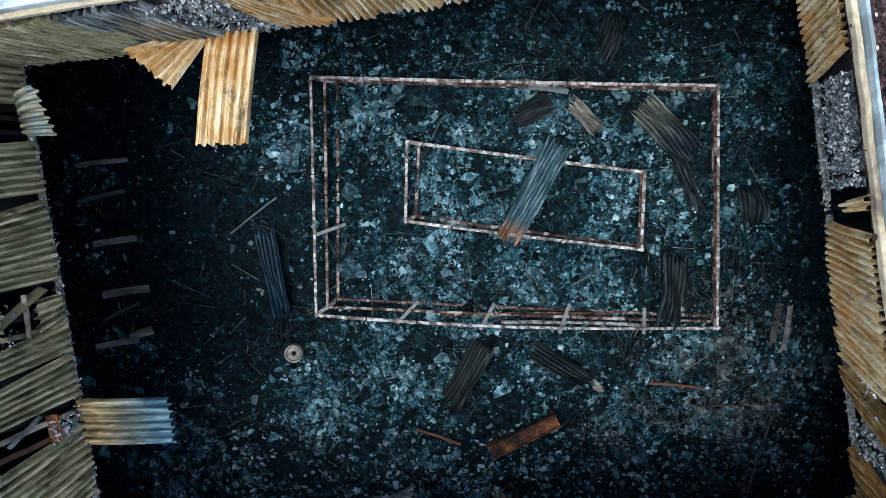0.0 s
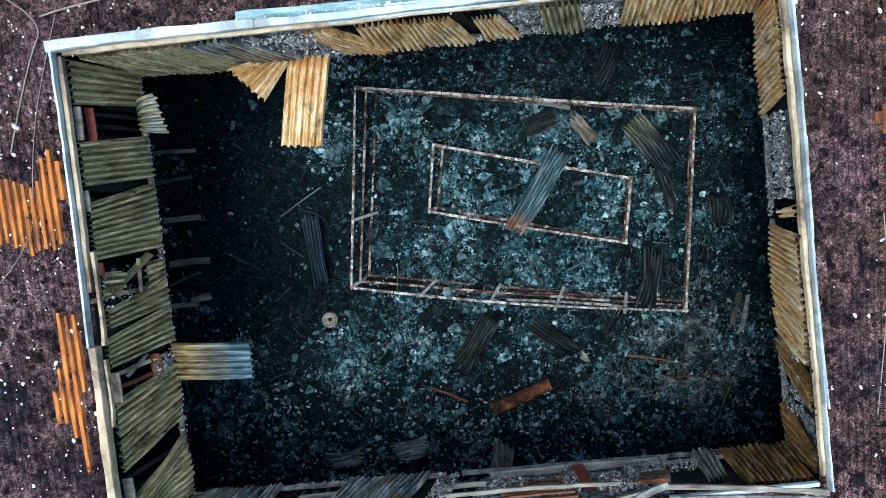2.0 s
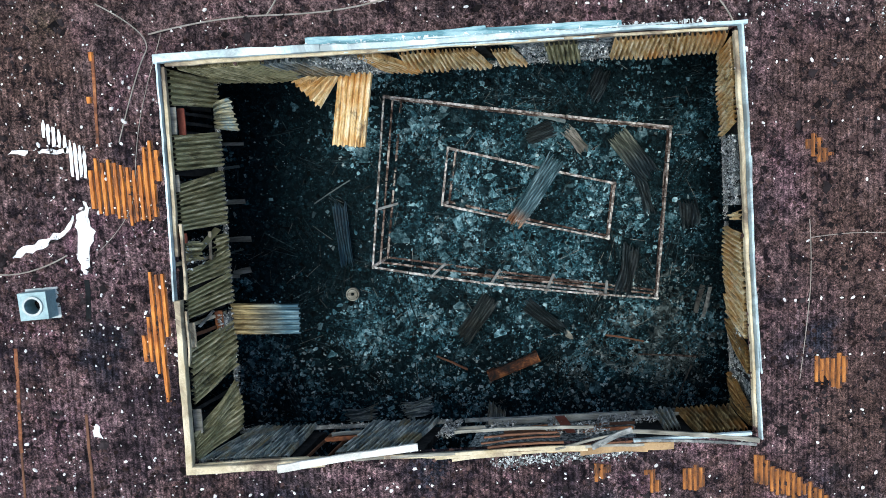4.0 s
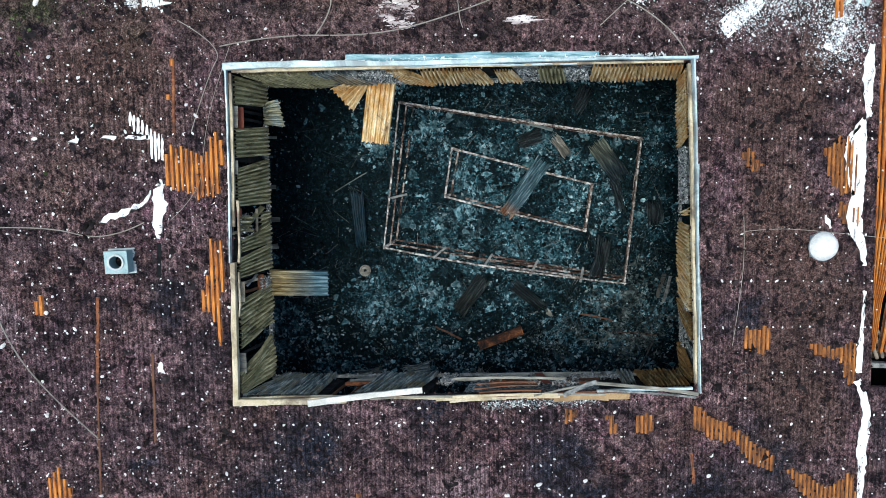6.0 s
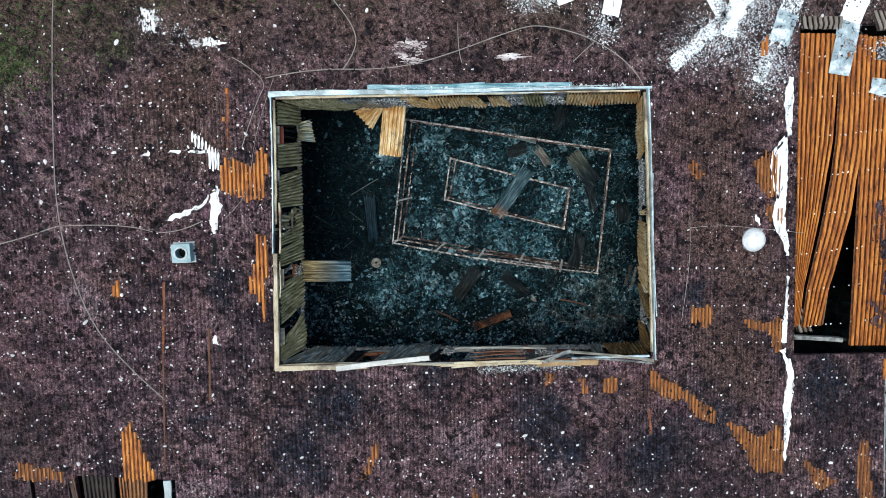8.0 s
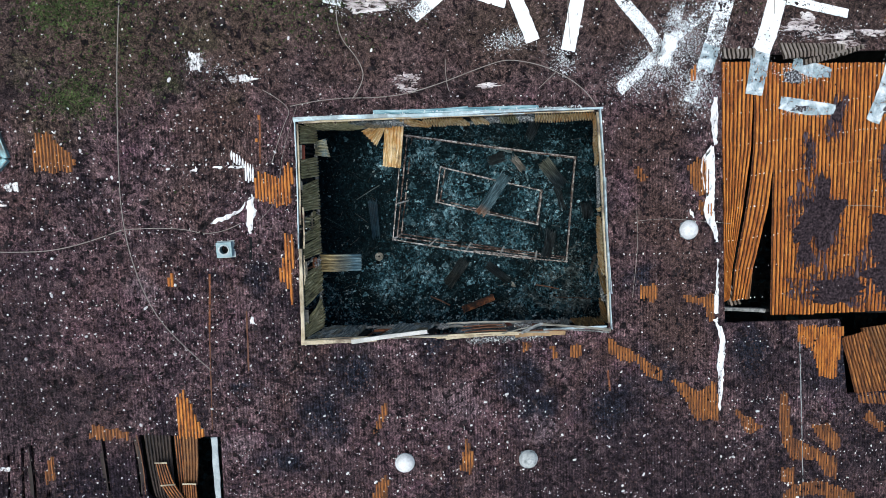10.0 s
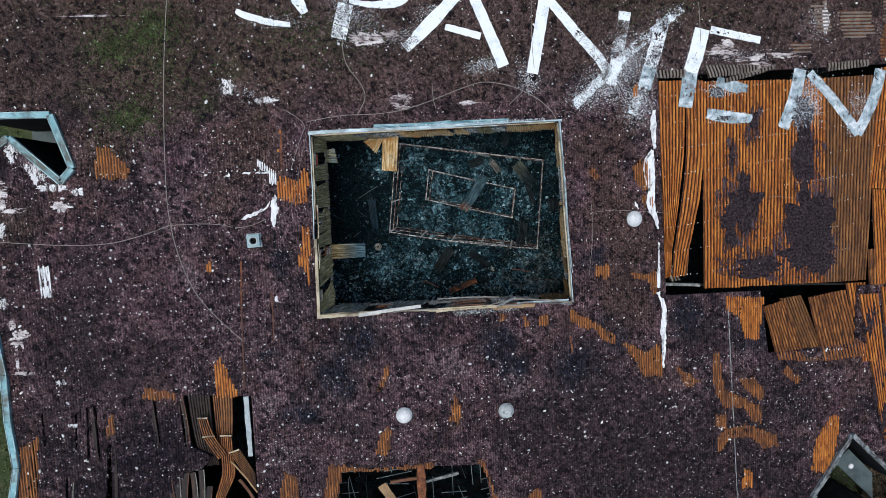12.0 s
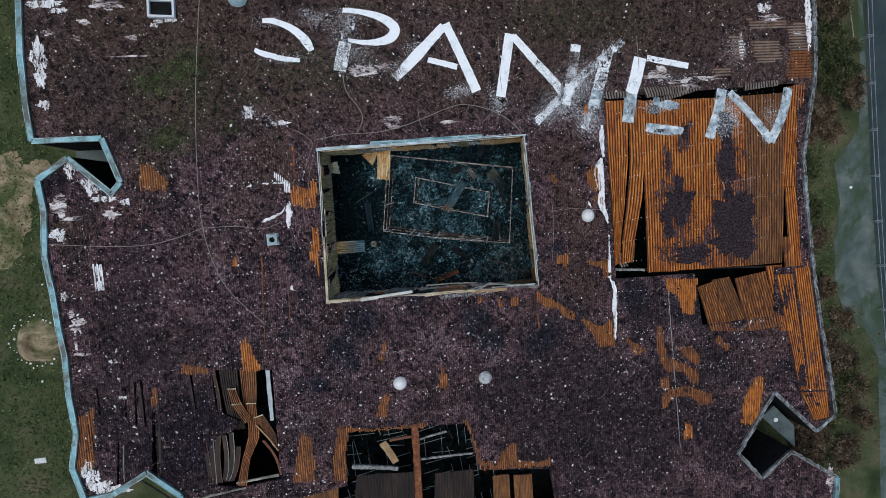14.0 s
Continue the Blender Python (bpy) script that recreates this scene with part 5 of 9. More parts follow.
# wreckage along the south edge
for k, (a, b, w, h, m, lab, z0, z1) in enumerate((
        ((-5.2, -5.11), (-1.67, -4.86), 0.2, 0.07, WHITEWOOD, "broken white-painted plank across the court edge", 0.26, 0.02),
        ((-0.73, -5.08), (2.61, -5.11), 0.09, 0.05, TIMBER, "splintered pale board on the court edge", 0.1, 0.08),
        ((2.78, -5.12), (3.85, -4.74), 0.14, 0.05, WOOLGREY, "bent grey board on the court edge", 0.14, 0.06),
        ((3.72, -4.77), (7.14, -5.21), 0.11, 0.06, OLDBOARD, "thin grey board leaning on the court edge", 0.05, 0.12),
        ((4.06, -5.0), (7.05, -5.31), 0.07, 0.04, WOOLGREY, "thin grey batten on the court edge", 0.16, 0.16),
        ((-1.24, -5.19), (2.68, -5.2), 0.07, 0.04, TIMBER, "thin split batten on the court edge", 0.05, 0.05),
        ((0.11, -5.0), (2.08, -4.98), 0.06, 0.06, RUSTWOOD, "rusty brown bar on the court edge", 0.0, 0.0),
        ((-0.05, -4.87), (1.99, -4.8), 0.05, 0.05, RUSTWOOD, "rusty brown bar on the court edge", 0.02, 0.02),
        ((0.03, -4.71), (1.91, -4.69), 0.05, 0.05, RUSTWOOD, "rusty brown bar on the court edge", 0.04, 0.04),
        ((-0.72, -4.51), (2.85, -4.6), 0.08, 0.05, OLDBOARD, "scorched board on the court edge", 0.06, 0.06),
        ((2.5, -5.26), (4.94, -5.25), 0.2, 0.02, TANSHEET, "curved strip of tan rusted sheet", 0.03, 0.03),
        ((-3.74, -5.03), (-0.74, -5.15), 0.1, 0.05, TIMBER, "pale batten on the court edge", 0.05, 0.05))):
    strip("broken_board", (*a, H + z0), (*b, H + z1), w, h, m, lab, "board", "broken boards", 0, 0.03, 220 + k)

for k, (a, b, w, h, m, lab, z0, z1) in enumerate((
        ((-0.81, -5.13), (1.71, -5.1), 0.10, 0.05, RUSTWOOD, "rust-brown splintered board on the court edge", 0.02, 0.06), ((-0.82, -5.26), (0.97, -5.22), 0.07, 0.05, TIMBER, "pale splintered board on the court edge", 0.04, 0.03),
        ((1.64, -5.15), (4.26, -5.3), 0.16, 0.03, TANSHEET, "tan curved sheet strip on the court edge", 0.02, 0.02), ((1.84, -5.12), (3.9, -4.8), 0.07, 0.05, OLDBOARD, "thin grey board sprung up from the court edge", 0.1, 0.02),
        ((2.65, -5.12), (5.08, -5.12), 0.09, 0.04, RUSTWOOD, "rust-brown strip along the court edge", 0.0, 0.0))):
    strip("broken_board", (*a, H + z0), (*b, H + z1), w, h, m, lab, "board", "broken boards", 0, 0.03, 240 + k)
for k, (s0, s1, tt, w, m, lab) in enumerate(((0.535, 0.65, 0.30, 0.08, RUSTWOOD, "rusty brown board in the south court wall"), (0.54, 0.655, 0.42, 0.09, RUSTWOOD, "rusty brown board in the south court wall"), (0.53, 0.64, 0.55, 0.07, RUSTORANGE, "rust-orange board in the south court wall"), (0.69, 0.785, 0.3, 0.09, RUSTORANGE, "rust-orange board in the south court wall"), (0.68, 0.79, 0.5, 0.07, RUSTWOOD, "rusty brown board in the south court wall"), (0.42, 0.5, 0.62, 0.10, OLDBOARD, "grey-tan board in the south court wall"),
                                             (0.5, 0.79, 0.86, 0.17, OLDBOARD, "grey-tan board along the foot of the south wall"), (0.79, 0.90, 0.8, 0.08, OLDBOARD, "grey-tan board in the south court wall"), (0.20, 0.26, 0.5, 0.12, RUSTORANGE, "rust-orange board in the south court wall"), (0.20, 0.26, 0.7, 0.1, OLDBOARD, "grey-tan board in the south court wall"))):
    strip("wall_board", on_side("south", s0, tt, 0.02), on_side("south", s1, tt, 0.04), w, 0.06, m, lab, "board", "boards in the court wall", 0, 0.01, 260 + k)
post_top, post_foot = on_side("south", 0.668, 0.1, 0.16), on_side("south", 0.668, 0.8, 0.14)
post_foot.x = post_top.x
strip("steel_post", post_top, post_foot, 0.26, 0.12, REDOX, "red-oxide steel post in the south court wall", "post", "", 0, 0, 275)
for k, q in enumerate((("south", 0.415, 0.45, 0.4, 0.95, 130), ("south", 0.51, 0.56, 0.45, 0.8, 80), ("south", 0.62, 0.655, 0.2, 0.85, 160), ("south", 0.68, 0.74, 0.15, 0.6, 190), ("south", 0.72, 0.785, 0.5, 0.85, 130), ("south", 0.79, 0.84, 0.5, 0.75, 60), ("west", 0.64, 0.69, 0.65, 1.02, 130), ("south", 0.415, 0.45, 0.3, 0.9, 90))):
    tufts(*q, 280 + k, 0.06, TUFTWHITE, 0.021)
r = random.Random(289)
pts = []
for _ in range(900):
    t = r.random()
    pts.append((0.3 + 3.6 * t + r.gauss(0, 0.1), -5.42 + 0.1 * t + r.gauss(0, 0.09), H + 0.012))
lumps("edge_crumbs", pts, np.array([r.uniform(0.012, 0.035) for _ in pts]), 0.5, TUFT, "blue-white crumbs along the south court edge", "stuff", 289)
for k, q in enumerate((("west", 0.0, 1.0, 0.97, 1.02, 420), ("north", 0.0, 1.0, 0.97, 1.02, 420), ("east", 0.0, 1.0, 0.97, 1.02, 300), ("south", 0.0, 0.42, 0.97, 1.02, 120))):
    tufts(*q, 290 + k, 0.05, TUFTWHITE, 0.017)

# ---- the burnt floor of the court ----
rng = np.random.default_rng(4)
ASH_SPOTS = [(-1.1, 3.8, 0.9), (0.8, 2.2, 1.1), (1.4, 1.2, 1.3), (3.5, 1.4, 1.3), (4.5, 0.3, 1.2), (-1.8, 0.1, 0.9), (-0.3, -0.3, 1.0), (2.6, -0.5, 1.3), (4.0, -1.1, 1.1), (-2.8, -2.9, 1.0), (-1.3, -2.6, 1.2), (-3.5, -3.4, 0.9),
             (2.4, -3.7, 0.8), (6.4, -3.0, 0.6), (6.2, 1.0, 0.8), (-3.4, 3.4, 0.7), (-7.4, -4.0, 1.0), (-6.8, -4.9, 0.7), (-6.7, -2.7, 0.7), (0.4, 3.9, 0.9), (3.0, 3.6, 0.7), (5.6, 3.2, 0.7), (4.0, -4.6, 0.7), (-0.6, -3.3, 0.8), (5.6, -5.4, 0.6), (5.2, -0.4, 0.9), (0.5, -1.2, 1.0)]
DULL_SPOTS = [(-4.5, -5.6, 1.6), (-1.5, -6.2, 1.6), (1.5, -6.4, 1.6), (4.4, -6.6, 1.4), (-6.2, -6.0, 1.2), (0.7, 5.5, 1.2), (4.0, 5.2, 1.0), (6.4, 4.8, 1.0), (7.4, -4.2, 1.3), (7.2, -5.6, 1.2), (8.5, 4.1, 0.8), (8.4, 2.2, 1.0), (7.9, -0.5, 0.9), (8.5, -3.8, 1.1), (6.2, -5.0, 1.3), (5.9, -3.7, 1.0), (4.4, -3.8, 0.9), (-8.3, 3.0, 0.7), (-8.2, 1.5, 0.6), (-7.9, -1.1, 0.6), (-3.3, 5.2, 0.8), (8.4, -5.6, 1.0), (-2.0, 5.6, 1.0)]


def ashy(x, y):
    """How thickly pale ash and plaster lie at a place of the floor."""
    d = sum(math.exp(-((x - a) ** 2 + (y - b) ** 2) / (r * r)) for a, b, r in ASH_SPOTS)
    d = max(d, 0.4 * sum(math.exp(-((x - a) ** 2 + (y - b) ** 2) / (r * r)) for a, b, r in DULL_SPOTS))
    return min(1.0, d) * max(0.0, 0.42 + 1.5 * noise.noise(Vector((x * 0.9, y * 0.9, 3.3))) + 0.5 * noise.noise(Vector((x * 2.4, y * 2.4, 8.1))))


def floor_height(x, y):
    p = Vector((x, y, 0))
    return max(0.0, 0.06 + 0.14 * noise.fractal(p * 0.8, 0.8, 2.0, 5) + 0.05 * noise.noise(p * 4) + 0.03 * noise.noise(p * 9))


bm = bmesh.new()
nx, ny = 320, 260
grid = [[bm.verts.new((-11 + 22.5 * i / nx, -9.5 + 18.5 * j / ny, 0.012 + floor_height(-11 + 22.5 * i / nx, -9.5 + 18.5 * j / ny))) for j in range(ny + 1)] for i in range(nx + 1)]
for i in range(nx):
    for j in range(ny):
        bm.faces.new((grid[i][j], grid[i + 1][j], grid[i + 1][j + 1], grid[i][j + 1]))
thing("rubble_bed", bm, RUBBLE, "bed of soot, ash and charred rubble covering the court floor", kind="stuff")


def scatter(n, accept, seed, x0=-10.5, x1=11, y0=-9, y1=8.5):
    r = random.Random(seed)
    out = []
    while len(out) < n:
        x, y = r.uniform(x0, x1), r.uniform(y0, y1)
        if r.random() < accept(x, y):
            out.append((x, y, 0.012 + floor_height(x, y) + 0.01))
    return out


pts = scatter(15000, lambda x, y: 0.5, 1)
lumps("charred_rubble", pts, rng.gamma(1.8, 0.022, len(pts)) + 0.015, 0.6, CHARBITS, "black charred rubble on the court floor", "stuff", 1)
pts = scatter(30000, lambda x, y: 0.012 + ashy(x, y) ** 1.2, 2)
lumps("ash_rubble", pts, rng.gamma(1.3, 0.015, len(pts)) + 0.010, 0.45, ASHBITS, "blue-grey ash and plaster rubble on the court floor", "stuff", 2, 0.15)
pts = scatter(290, lambda x, y: 0.02 + max(0.0, ashy(x, y)) * 0.6, 3)
lumps("plaster_shards", pts, np.minimum(rng.gamma(2.0, 0.03, len(pts)) + 0.03, 0.13), 0.18, SHARD, "pale broken plaster shards on the court floor", "stuff", 3, 0.3)
pts = scatter(900, lambda x, y: (0.9 if -7.6 + 0.1 * x < y < -3.9 - 0.13 * (x + 7) + 0.4 else 0.04), 5, -8, 9, -8, 4)
lumps("small_tiles", pts, rng.uniform(0.045, 0.085, len(pts)), 0.2, TILEBITS, "small pale rectangular tile pieces scattered over soot", "stuff", 5, 1.0)
pts = scatter(2200, lambda x, y: 0.4, 6)
lumps("white_crumbs", pts, rng.uniform(0.008, 0.024, len(pts)), 0.7, PALEBITS, "white crumbs scattered over the court floor", "stuff", 6)


pts = [p for p in scatter(5200, lambda x, y: max(0.0, 0.35 + noise.noise(Vector((x * 1.3, y * 1.3, 6)))) * max(math.exp(-((x - 7.2) / 1.5) ** 2 - ((y + 4.4) / 1.7) ** 2), 0.5 * math.exp(-((x - 4.6) / 1.2) ** 2 - ((y + 4.9) / 0.9) ** 2)), 13, 2, 10.5, -8, -1)]
lumps("grey_rubble", pts, rng.gamma(1.5, 0.018, len(pts)) + 0.012, 0.45, GREYRUBBLE, "dull grey crushed board rubble on the court floor", "stuff", 13, 0.2)


def plates(bm, places, seed, folded=0.25):
    """Thin broken plates of board, each an uneven polygon of five to eight corners, tilted and sometimes folded."""
    r = random.Random(seed)
    for x, y, z, size in places:
        n = r.randint(5, 8)
        a0, long = r.uniform(0, 6.28), r.uniform(0.55, 1.0)
        tx, ty, fold = r.gauss(0, 0.22), r.gauss(0, 0.22), r.gauss(0, folded)
        c, q = math.cos(a0), math.sin(a0)
        top = []
        for k in range(n):
            t = (k + r.uniform(-0.3, 0.3)) * math.tau / n
            rad = size * r.uniform(0.55, 1.15)
            u, w = rad * math.cos(t), rad * long * math.sin(t)
            top.append((x + u * c - w * q, y + u * q + w * c, z + 0.02 + tx * u + ty * w + fold * abs(u)))
        mid = [sum(p[i] for p in top) / n for i in range(3)]
        vs = [bm.verts.new(p) for p in top]
        lo = [bm.verts.new((p[0], p[1], p[2] - 0.012)) for p in top]
        m0 = bm.verts.new((mid[0], mid[1], mid[2] - fold * size * 0.4))
        for k in range(n):
            j = (k + 1) % n
            bm.faces.new((m0, vs[k], vs[j]))
            bm.faces.new((vs[k], lo[k], lo[j], vs[j]))


for name, n, lo, hi, m, power, lab, seed in (("plaster_flakes", 2000, 0.03, 0.15, FLAKEPALE, 1.0, "pale blue-grey flakes of plaster board on the court floor", 41), ("soot_flakes", 2200, 0.04, 0.13, FLAKE, 0.5, "scorched dark flakes of ceiling board on the court floor", 42)):
    r = random.Random(seed)
    bm = bmesh.new()
    pts = scatter(n, lambda x, y: 0.012 + ashy(x, y) ** power, seed)
    plates(bm, [(x, y, z, lo + (hi - lo) * r.random() ** 4) for x, y, z in pts], seed)
    thing(name, bm, m, lab, kind="stuff")
# the largest plates, each lying by itself
for k, (x, y, size, pale) in enumerate(((-1.45, 4.01, 0.2, 1), (-1.2, 3.77, 0.26, 1), (-0.96, 3.95, 0.18, 1), (-1.31, 3.51, 0.2, 1), (-1.1, 3.3, 0.16, 1), (-1.6, 3.69, 0.17, 1), (-0.82, 3.73, 0.15, 1), (2.8, 3.88, 0.34, 1), (5.11, 3.5, 0.2, 1), (5.31, 3.34, 0.22, 0),
                                        (6.64, 3.24, 0.24, 1), (6.42, 3.13, 0.3, 0), (4.68, 2.77, 0.2, 1), (3.96, 1.41, 0.25, 0), (6.32, 1.45, 0.22, 1), (6.4, 0.8, 0.26, 1), (-2.12, 0.02, 0.36, 0), (-1.84, -0.19, 0.16, 1), (-0.61, -0.21, 0.2, 1), (0.3, -0.4, 0.18, 1),
                                        (-3.4, -2.78, 0.22, 0), (-3.25, 3.0, 0.24, 1), (-0.3, 4.35, 0.2, 1), (6.52, -3.07, 0.27, 1), (6.31, -2.95, 0.18, 1), (5.89, -3.58, 0.2, 1), (1.32, -2.6, 0.14, 1), (5.0, 0.52, 0.16, 1), (-1.82, 1.89, 0.4, 0), (3.8, -3.85, 0.2, 2),
                                        (6.79, -3.24, 0.24, 1), (5.98, -3.69, 0.2, 1), (6.69, -5.3, 0.28, 0), (5.93, -6.0, 0.18, 1), (5.07, -5.09, 0.14, 1), (4.02, -6.25, 0.2, 1), (8.76, -3.8, 0.14, 1), (-0.71, -2.69, 0.24, 1), (-0.16, -2.6, 0.26, 1), (-2.95, -3.36, 0.13, 1),
                                        (-6.66, -2.42, 0.2, 1), (-6.89, -2.86, 0.18, 1), (-7.5, -4.22, 0.3, 1), (-7.04, -4.3, 0.14, 1), (7.64, -4.22, 0.22, 0), (7.36, -5.78, 0.18, 1), (6.32, -4.21, 0.2, 0), (7.85, -3.45, 0.2, 0))):
    bm = bmesh.new()
    plates(bm, [(x, y, 0.03 + floor_height(x, y), size)], 700 + k, 0.12)
    thing("board_shard", bm, (FLAKE, FLAKEPALE, OLDBOARD)[pale], ("dark scorched shard of ceiling board on rubble", "pale blue-grey shard of plaster board on rubble", "olive-brown torn shard on the rubble")[pale], "shard", "shards on the court floor")

# thin burnt sticks and wires
bm = bmesh.new()
r = random.Random(8)
for i in range(240):
    x, y = r.uniform(-9, 9), r.uniform(-7.5, 6.5)
    a, l = r.uniform(0, 6.28), r.uniform(0.15, 0.9)
    z = 0.05 + floor_height(x, y)
    beam_between(bm, (x, y, z), (x + l * math.cos(a), y + l * math.sin(a), z + r.uniform(-0.03, 0.06)), 0.014, 0.012)
thing("burnt_sticks", bm, STICK, "thin scorched sticks and wires on the rubble", kind="stuff")

# scorched flakes of ceiling board and long charred laths
pts = scatter(520, lambda x, y: 0.06 + max(0.0, ashy(x, y)), 11)
lumps("ceiling_flakes", pts, np.minimum(rng.gamma(2.2, 0.045, len(pts)) + 0.05, 0.32), 0.10, FLAKE, "scorched flat flakes of ceiling board on the court floor", "stuff", 11, 0.2)
bm = bmesh.new()
r = random.Random(12)
for i in range(70):
    cx, cy, ca = r.uniform(-8.5, 9), r.uniform(-7, 6.5), r.uniform(0, 6.28)
    for j in range(r.randint(3, 9)):
        x, y, a, l = cx + r.gauss(0, 0.18), cy + r.gauss(0, 0.18), ca + r.gauss(0, 0.12), r.uniform(0.3, 1.3)
        z = 0.06 + floor_height(x, y)
        w = r.uniform(0.012, 0.035)
        beam_between(bm, (x - l / 2 * math.cos(a), y - l / 2 * math.sin(a), z), (x + l / 2 * math.cos(a), y + l / 2 * math.sin(a), z + r.uniform(-0.03, 0.12)), w, 0.02)
thing("charred_laths", bm, CHARLATH, "bundles of thin charred laths on the rubble", kind="stuff")

# ---- steel frames lying in the court ----
def ring_frame(name, label, rings, piece, rungs, w):
    """A frame of rails one above another: each ring is four corners and a height."""
    ob = base(name, 0, 0, 0, label, "railing", "steel railings in the court")
    r = random.Random(len(rungs))
    for pts, z in rings:
        for k in range(4):
            a, b = Vector((*pts[k], z)), Vector((*pts[(k + 1) % 4], z))
            n = max(2, round((b - a).length / piece))
            sag = 0.14 if k == 0 and z > 0.5 else 0.02
            for i in range(n):
                t0, t1 = i / n, (i + 1 - r.uniform(0.012, 0.03)) / n
                off = [Vector((0, -sag * math.sin(math.pi * t), 0)) for t in (t0, t1)]
                bm = bmesh.new()
                beam_between(bm, a.lerp(b, t0) + off[0], a.lerp(b, t1) + off[1], w * r.uniform(0.85, 1.1), 0.05, 0, 0.006)
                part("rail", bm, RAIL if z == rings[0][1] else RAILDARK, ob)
    top, zt = rings[0]
    low, zl = rings[-1]
    for k in range(4):
        bm = bmesh.new()
        beam_between(bm, (*low[k], 0.0), (*top[k], zt + 0.04), 0.1, 0.1, 0, 0.008)
        part("post", bm, RAIL, ob)
    for a, b in rungs:
        bm = bmesh.new()
        beam_between(bm, a, b, 0.085, 0.05, 0, 0.006)
        part("rung", bm, RAILGREY, ob)
    return ob


ring_frame("metal_railing", "large rusty steel frame of stacked rails standing in rubble",
           [([(-3.03, -0.95), (6.82, -2.59), (7.41, 3.32), (-2.31, 4.79)], 0.65), ([(-2.78, -0.82), (6.90, -2.50), (7.46, 3.30), (-2.03, 4.74)], 0.36), ([(-2.53, -0.69), (6.98, -2.41), (7.51, 3.28), (-1.75, 4.70)], 0.12)],
           1.25, [((*(-0.51, -1.02), 0.15), (*(-1.06, -1.4), 0.68)), ((*(1.41, -1.34), 0.15), (*(0.95, -1.83), 0.68)), ((*(3.31, -1.61), 0.15), (*(2.89, -2.19), 0.68)),
                  ((*(5.22, -1.96), 0.15), (*(4.97, -2.49), 0.68)), ((*(-2.07, 1.17), 0.15), (*(-2.73, 1.03), 0.68))], 0.07)
ring_frame("metal_railing", "small rusty steel frame lying in the rubble",
           [([(-0.54, 1.06), (5.22, -0.42), (5.50, 1.49), (-0.24, 2.99)], 0.4), ([(-0.28, 1.14), (5.26, -0.34), (5.50, 1.51), (0.05, 2.93)], 0.15)], 1.2, [], 0.075)

# broken rails and battens lying loose on the floor
for k, (a, b, w, m, lab) in enumerate((((1.62, -1.6), (4.31, -1.98), 0.07, RAILDARK, "broken rusty rail lying inside the frame"), ((1.52, -1.8), (5.25, -2.4), 0.08, RAIL, "broken pale rusty rail lying inside the frame"), ((0.0, -1.42), (1.5, -1.66), 0.07, RAILDARK, "broken rusty rail lying inside the frame"),
                                       ((7.39, -7.25), (8.26, -5.25), 0.05, STICK, "thin scorched lath on the rubble"), ((8.41, -3.3), (8.71, -2.31), 0.16, STICK, "grey scorched board on the rubble"))):
    z = 0.3 if k < 3 else 0.16
    strip("loose_rail" if k < 3 else "scorched_board", (*a, z), (*b, z - 0.04), w, 0.05, m, lab, "rail" if k < 3 else "board", "loose rails" if k < 3 else "", 0, 0.03, 790 + k)

# ---- ribbed sheets fallen on the floor ----
FLOOR_SHEETS = [((3.52, 2.53), (1.81, 0.19), 0.66, FOOTRUST, 0.5, 0.42, "blue-grey corrugated sheet with a rusty foot lying across the small frame"),
                ((5.55, 3.24), (6.78, 1.52), 0.8, FANSHEET, 0.3, 0.35, "fanned corrugated sheet, beige at one end and black at the other"),
                ((6.32, 1.9), (6.77, 0.3), 0.4, BLACKSHEET, 0.2, 0.3, "blackened corrugated strip on the rubble"),
                ((6.11, -0.65), (5.5, -2.5), 0.6, BLACKSHEET, 0.2, 0.78, "blackened corrugated sheet leaning on the frame rail"),
                ((1.05, -2.15), (-0.15, -3.85), 0.66, BROWNSHEET, 0.6, 0.16, "brown-black corrugated sheet sliding off the frame"),
                ((2.05, -2.4), (3.6, -3.75), 0.5, BLACKSHEET, 0.6, 0.16, "blackened corrugated sheet with an olive end"),
                ((-4.1, 1.4), (-3.95, -0.95), 0.5, BLUEBLACK, 0.25, 0.25, "blue-black corrugated sheet beside the frame"),
                ((5.3, 5.5), (4.7, 4.3), 0.6, BLACKSHEET, 0.2, 0.25, "blackened corrugated sheet on the rubble"),
                ((3.55, 3.55), (2.35, 3.2), 0.6, BLACKSHEET, 0.3, 0.2, "blackened corrugated sheet on the rubble"),
                ((3.8, 3.5), (4.55, 2.6), 0.42, GREYSHEET, 0.3, 0.25, "grey curled corrugated sheet with white lining"),
                ((8.1, 0.9), (8.2, -0.3), 0.7, BLACKSHEET, 0.2, 0.2, "blackened corrugated sheet on the rubble"),
                ((-2.4, -6.2), (-1.1, -6.0), 0.6, SOOTY, 0.3, 0.5, "sooty corrugated offcut by the court wall"),
                ((-4.4, -6.3), (-3.1, -6.1), 0.5, SOOTY, 0.3, 0.5, "sooty corrugated offcut by the court wall"),
                ((0.9, -7.3), (1.1, -6.0), 0.7, SOOTY, 0.3, 0.6, "sooty corrugated sheet by the court wall")]
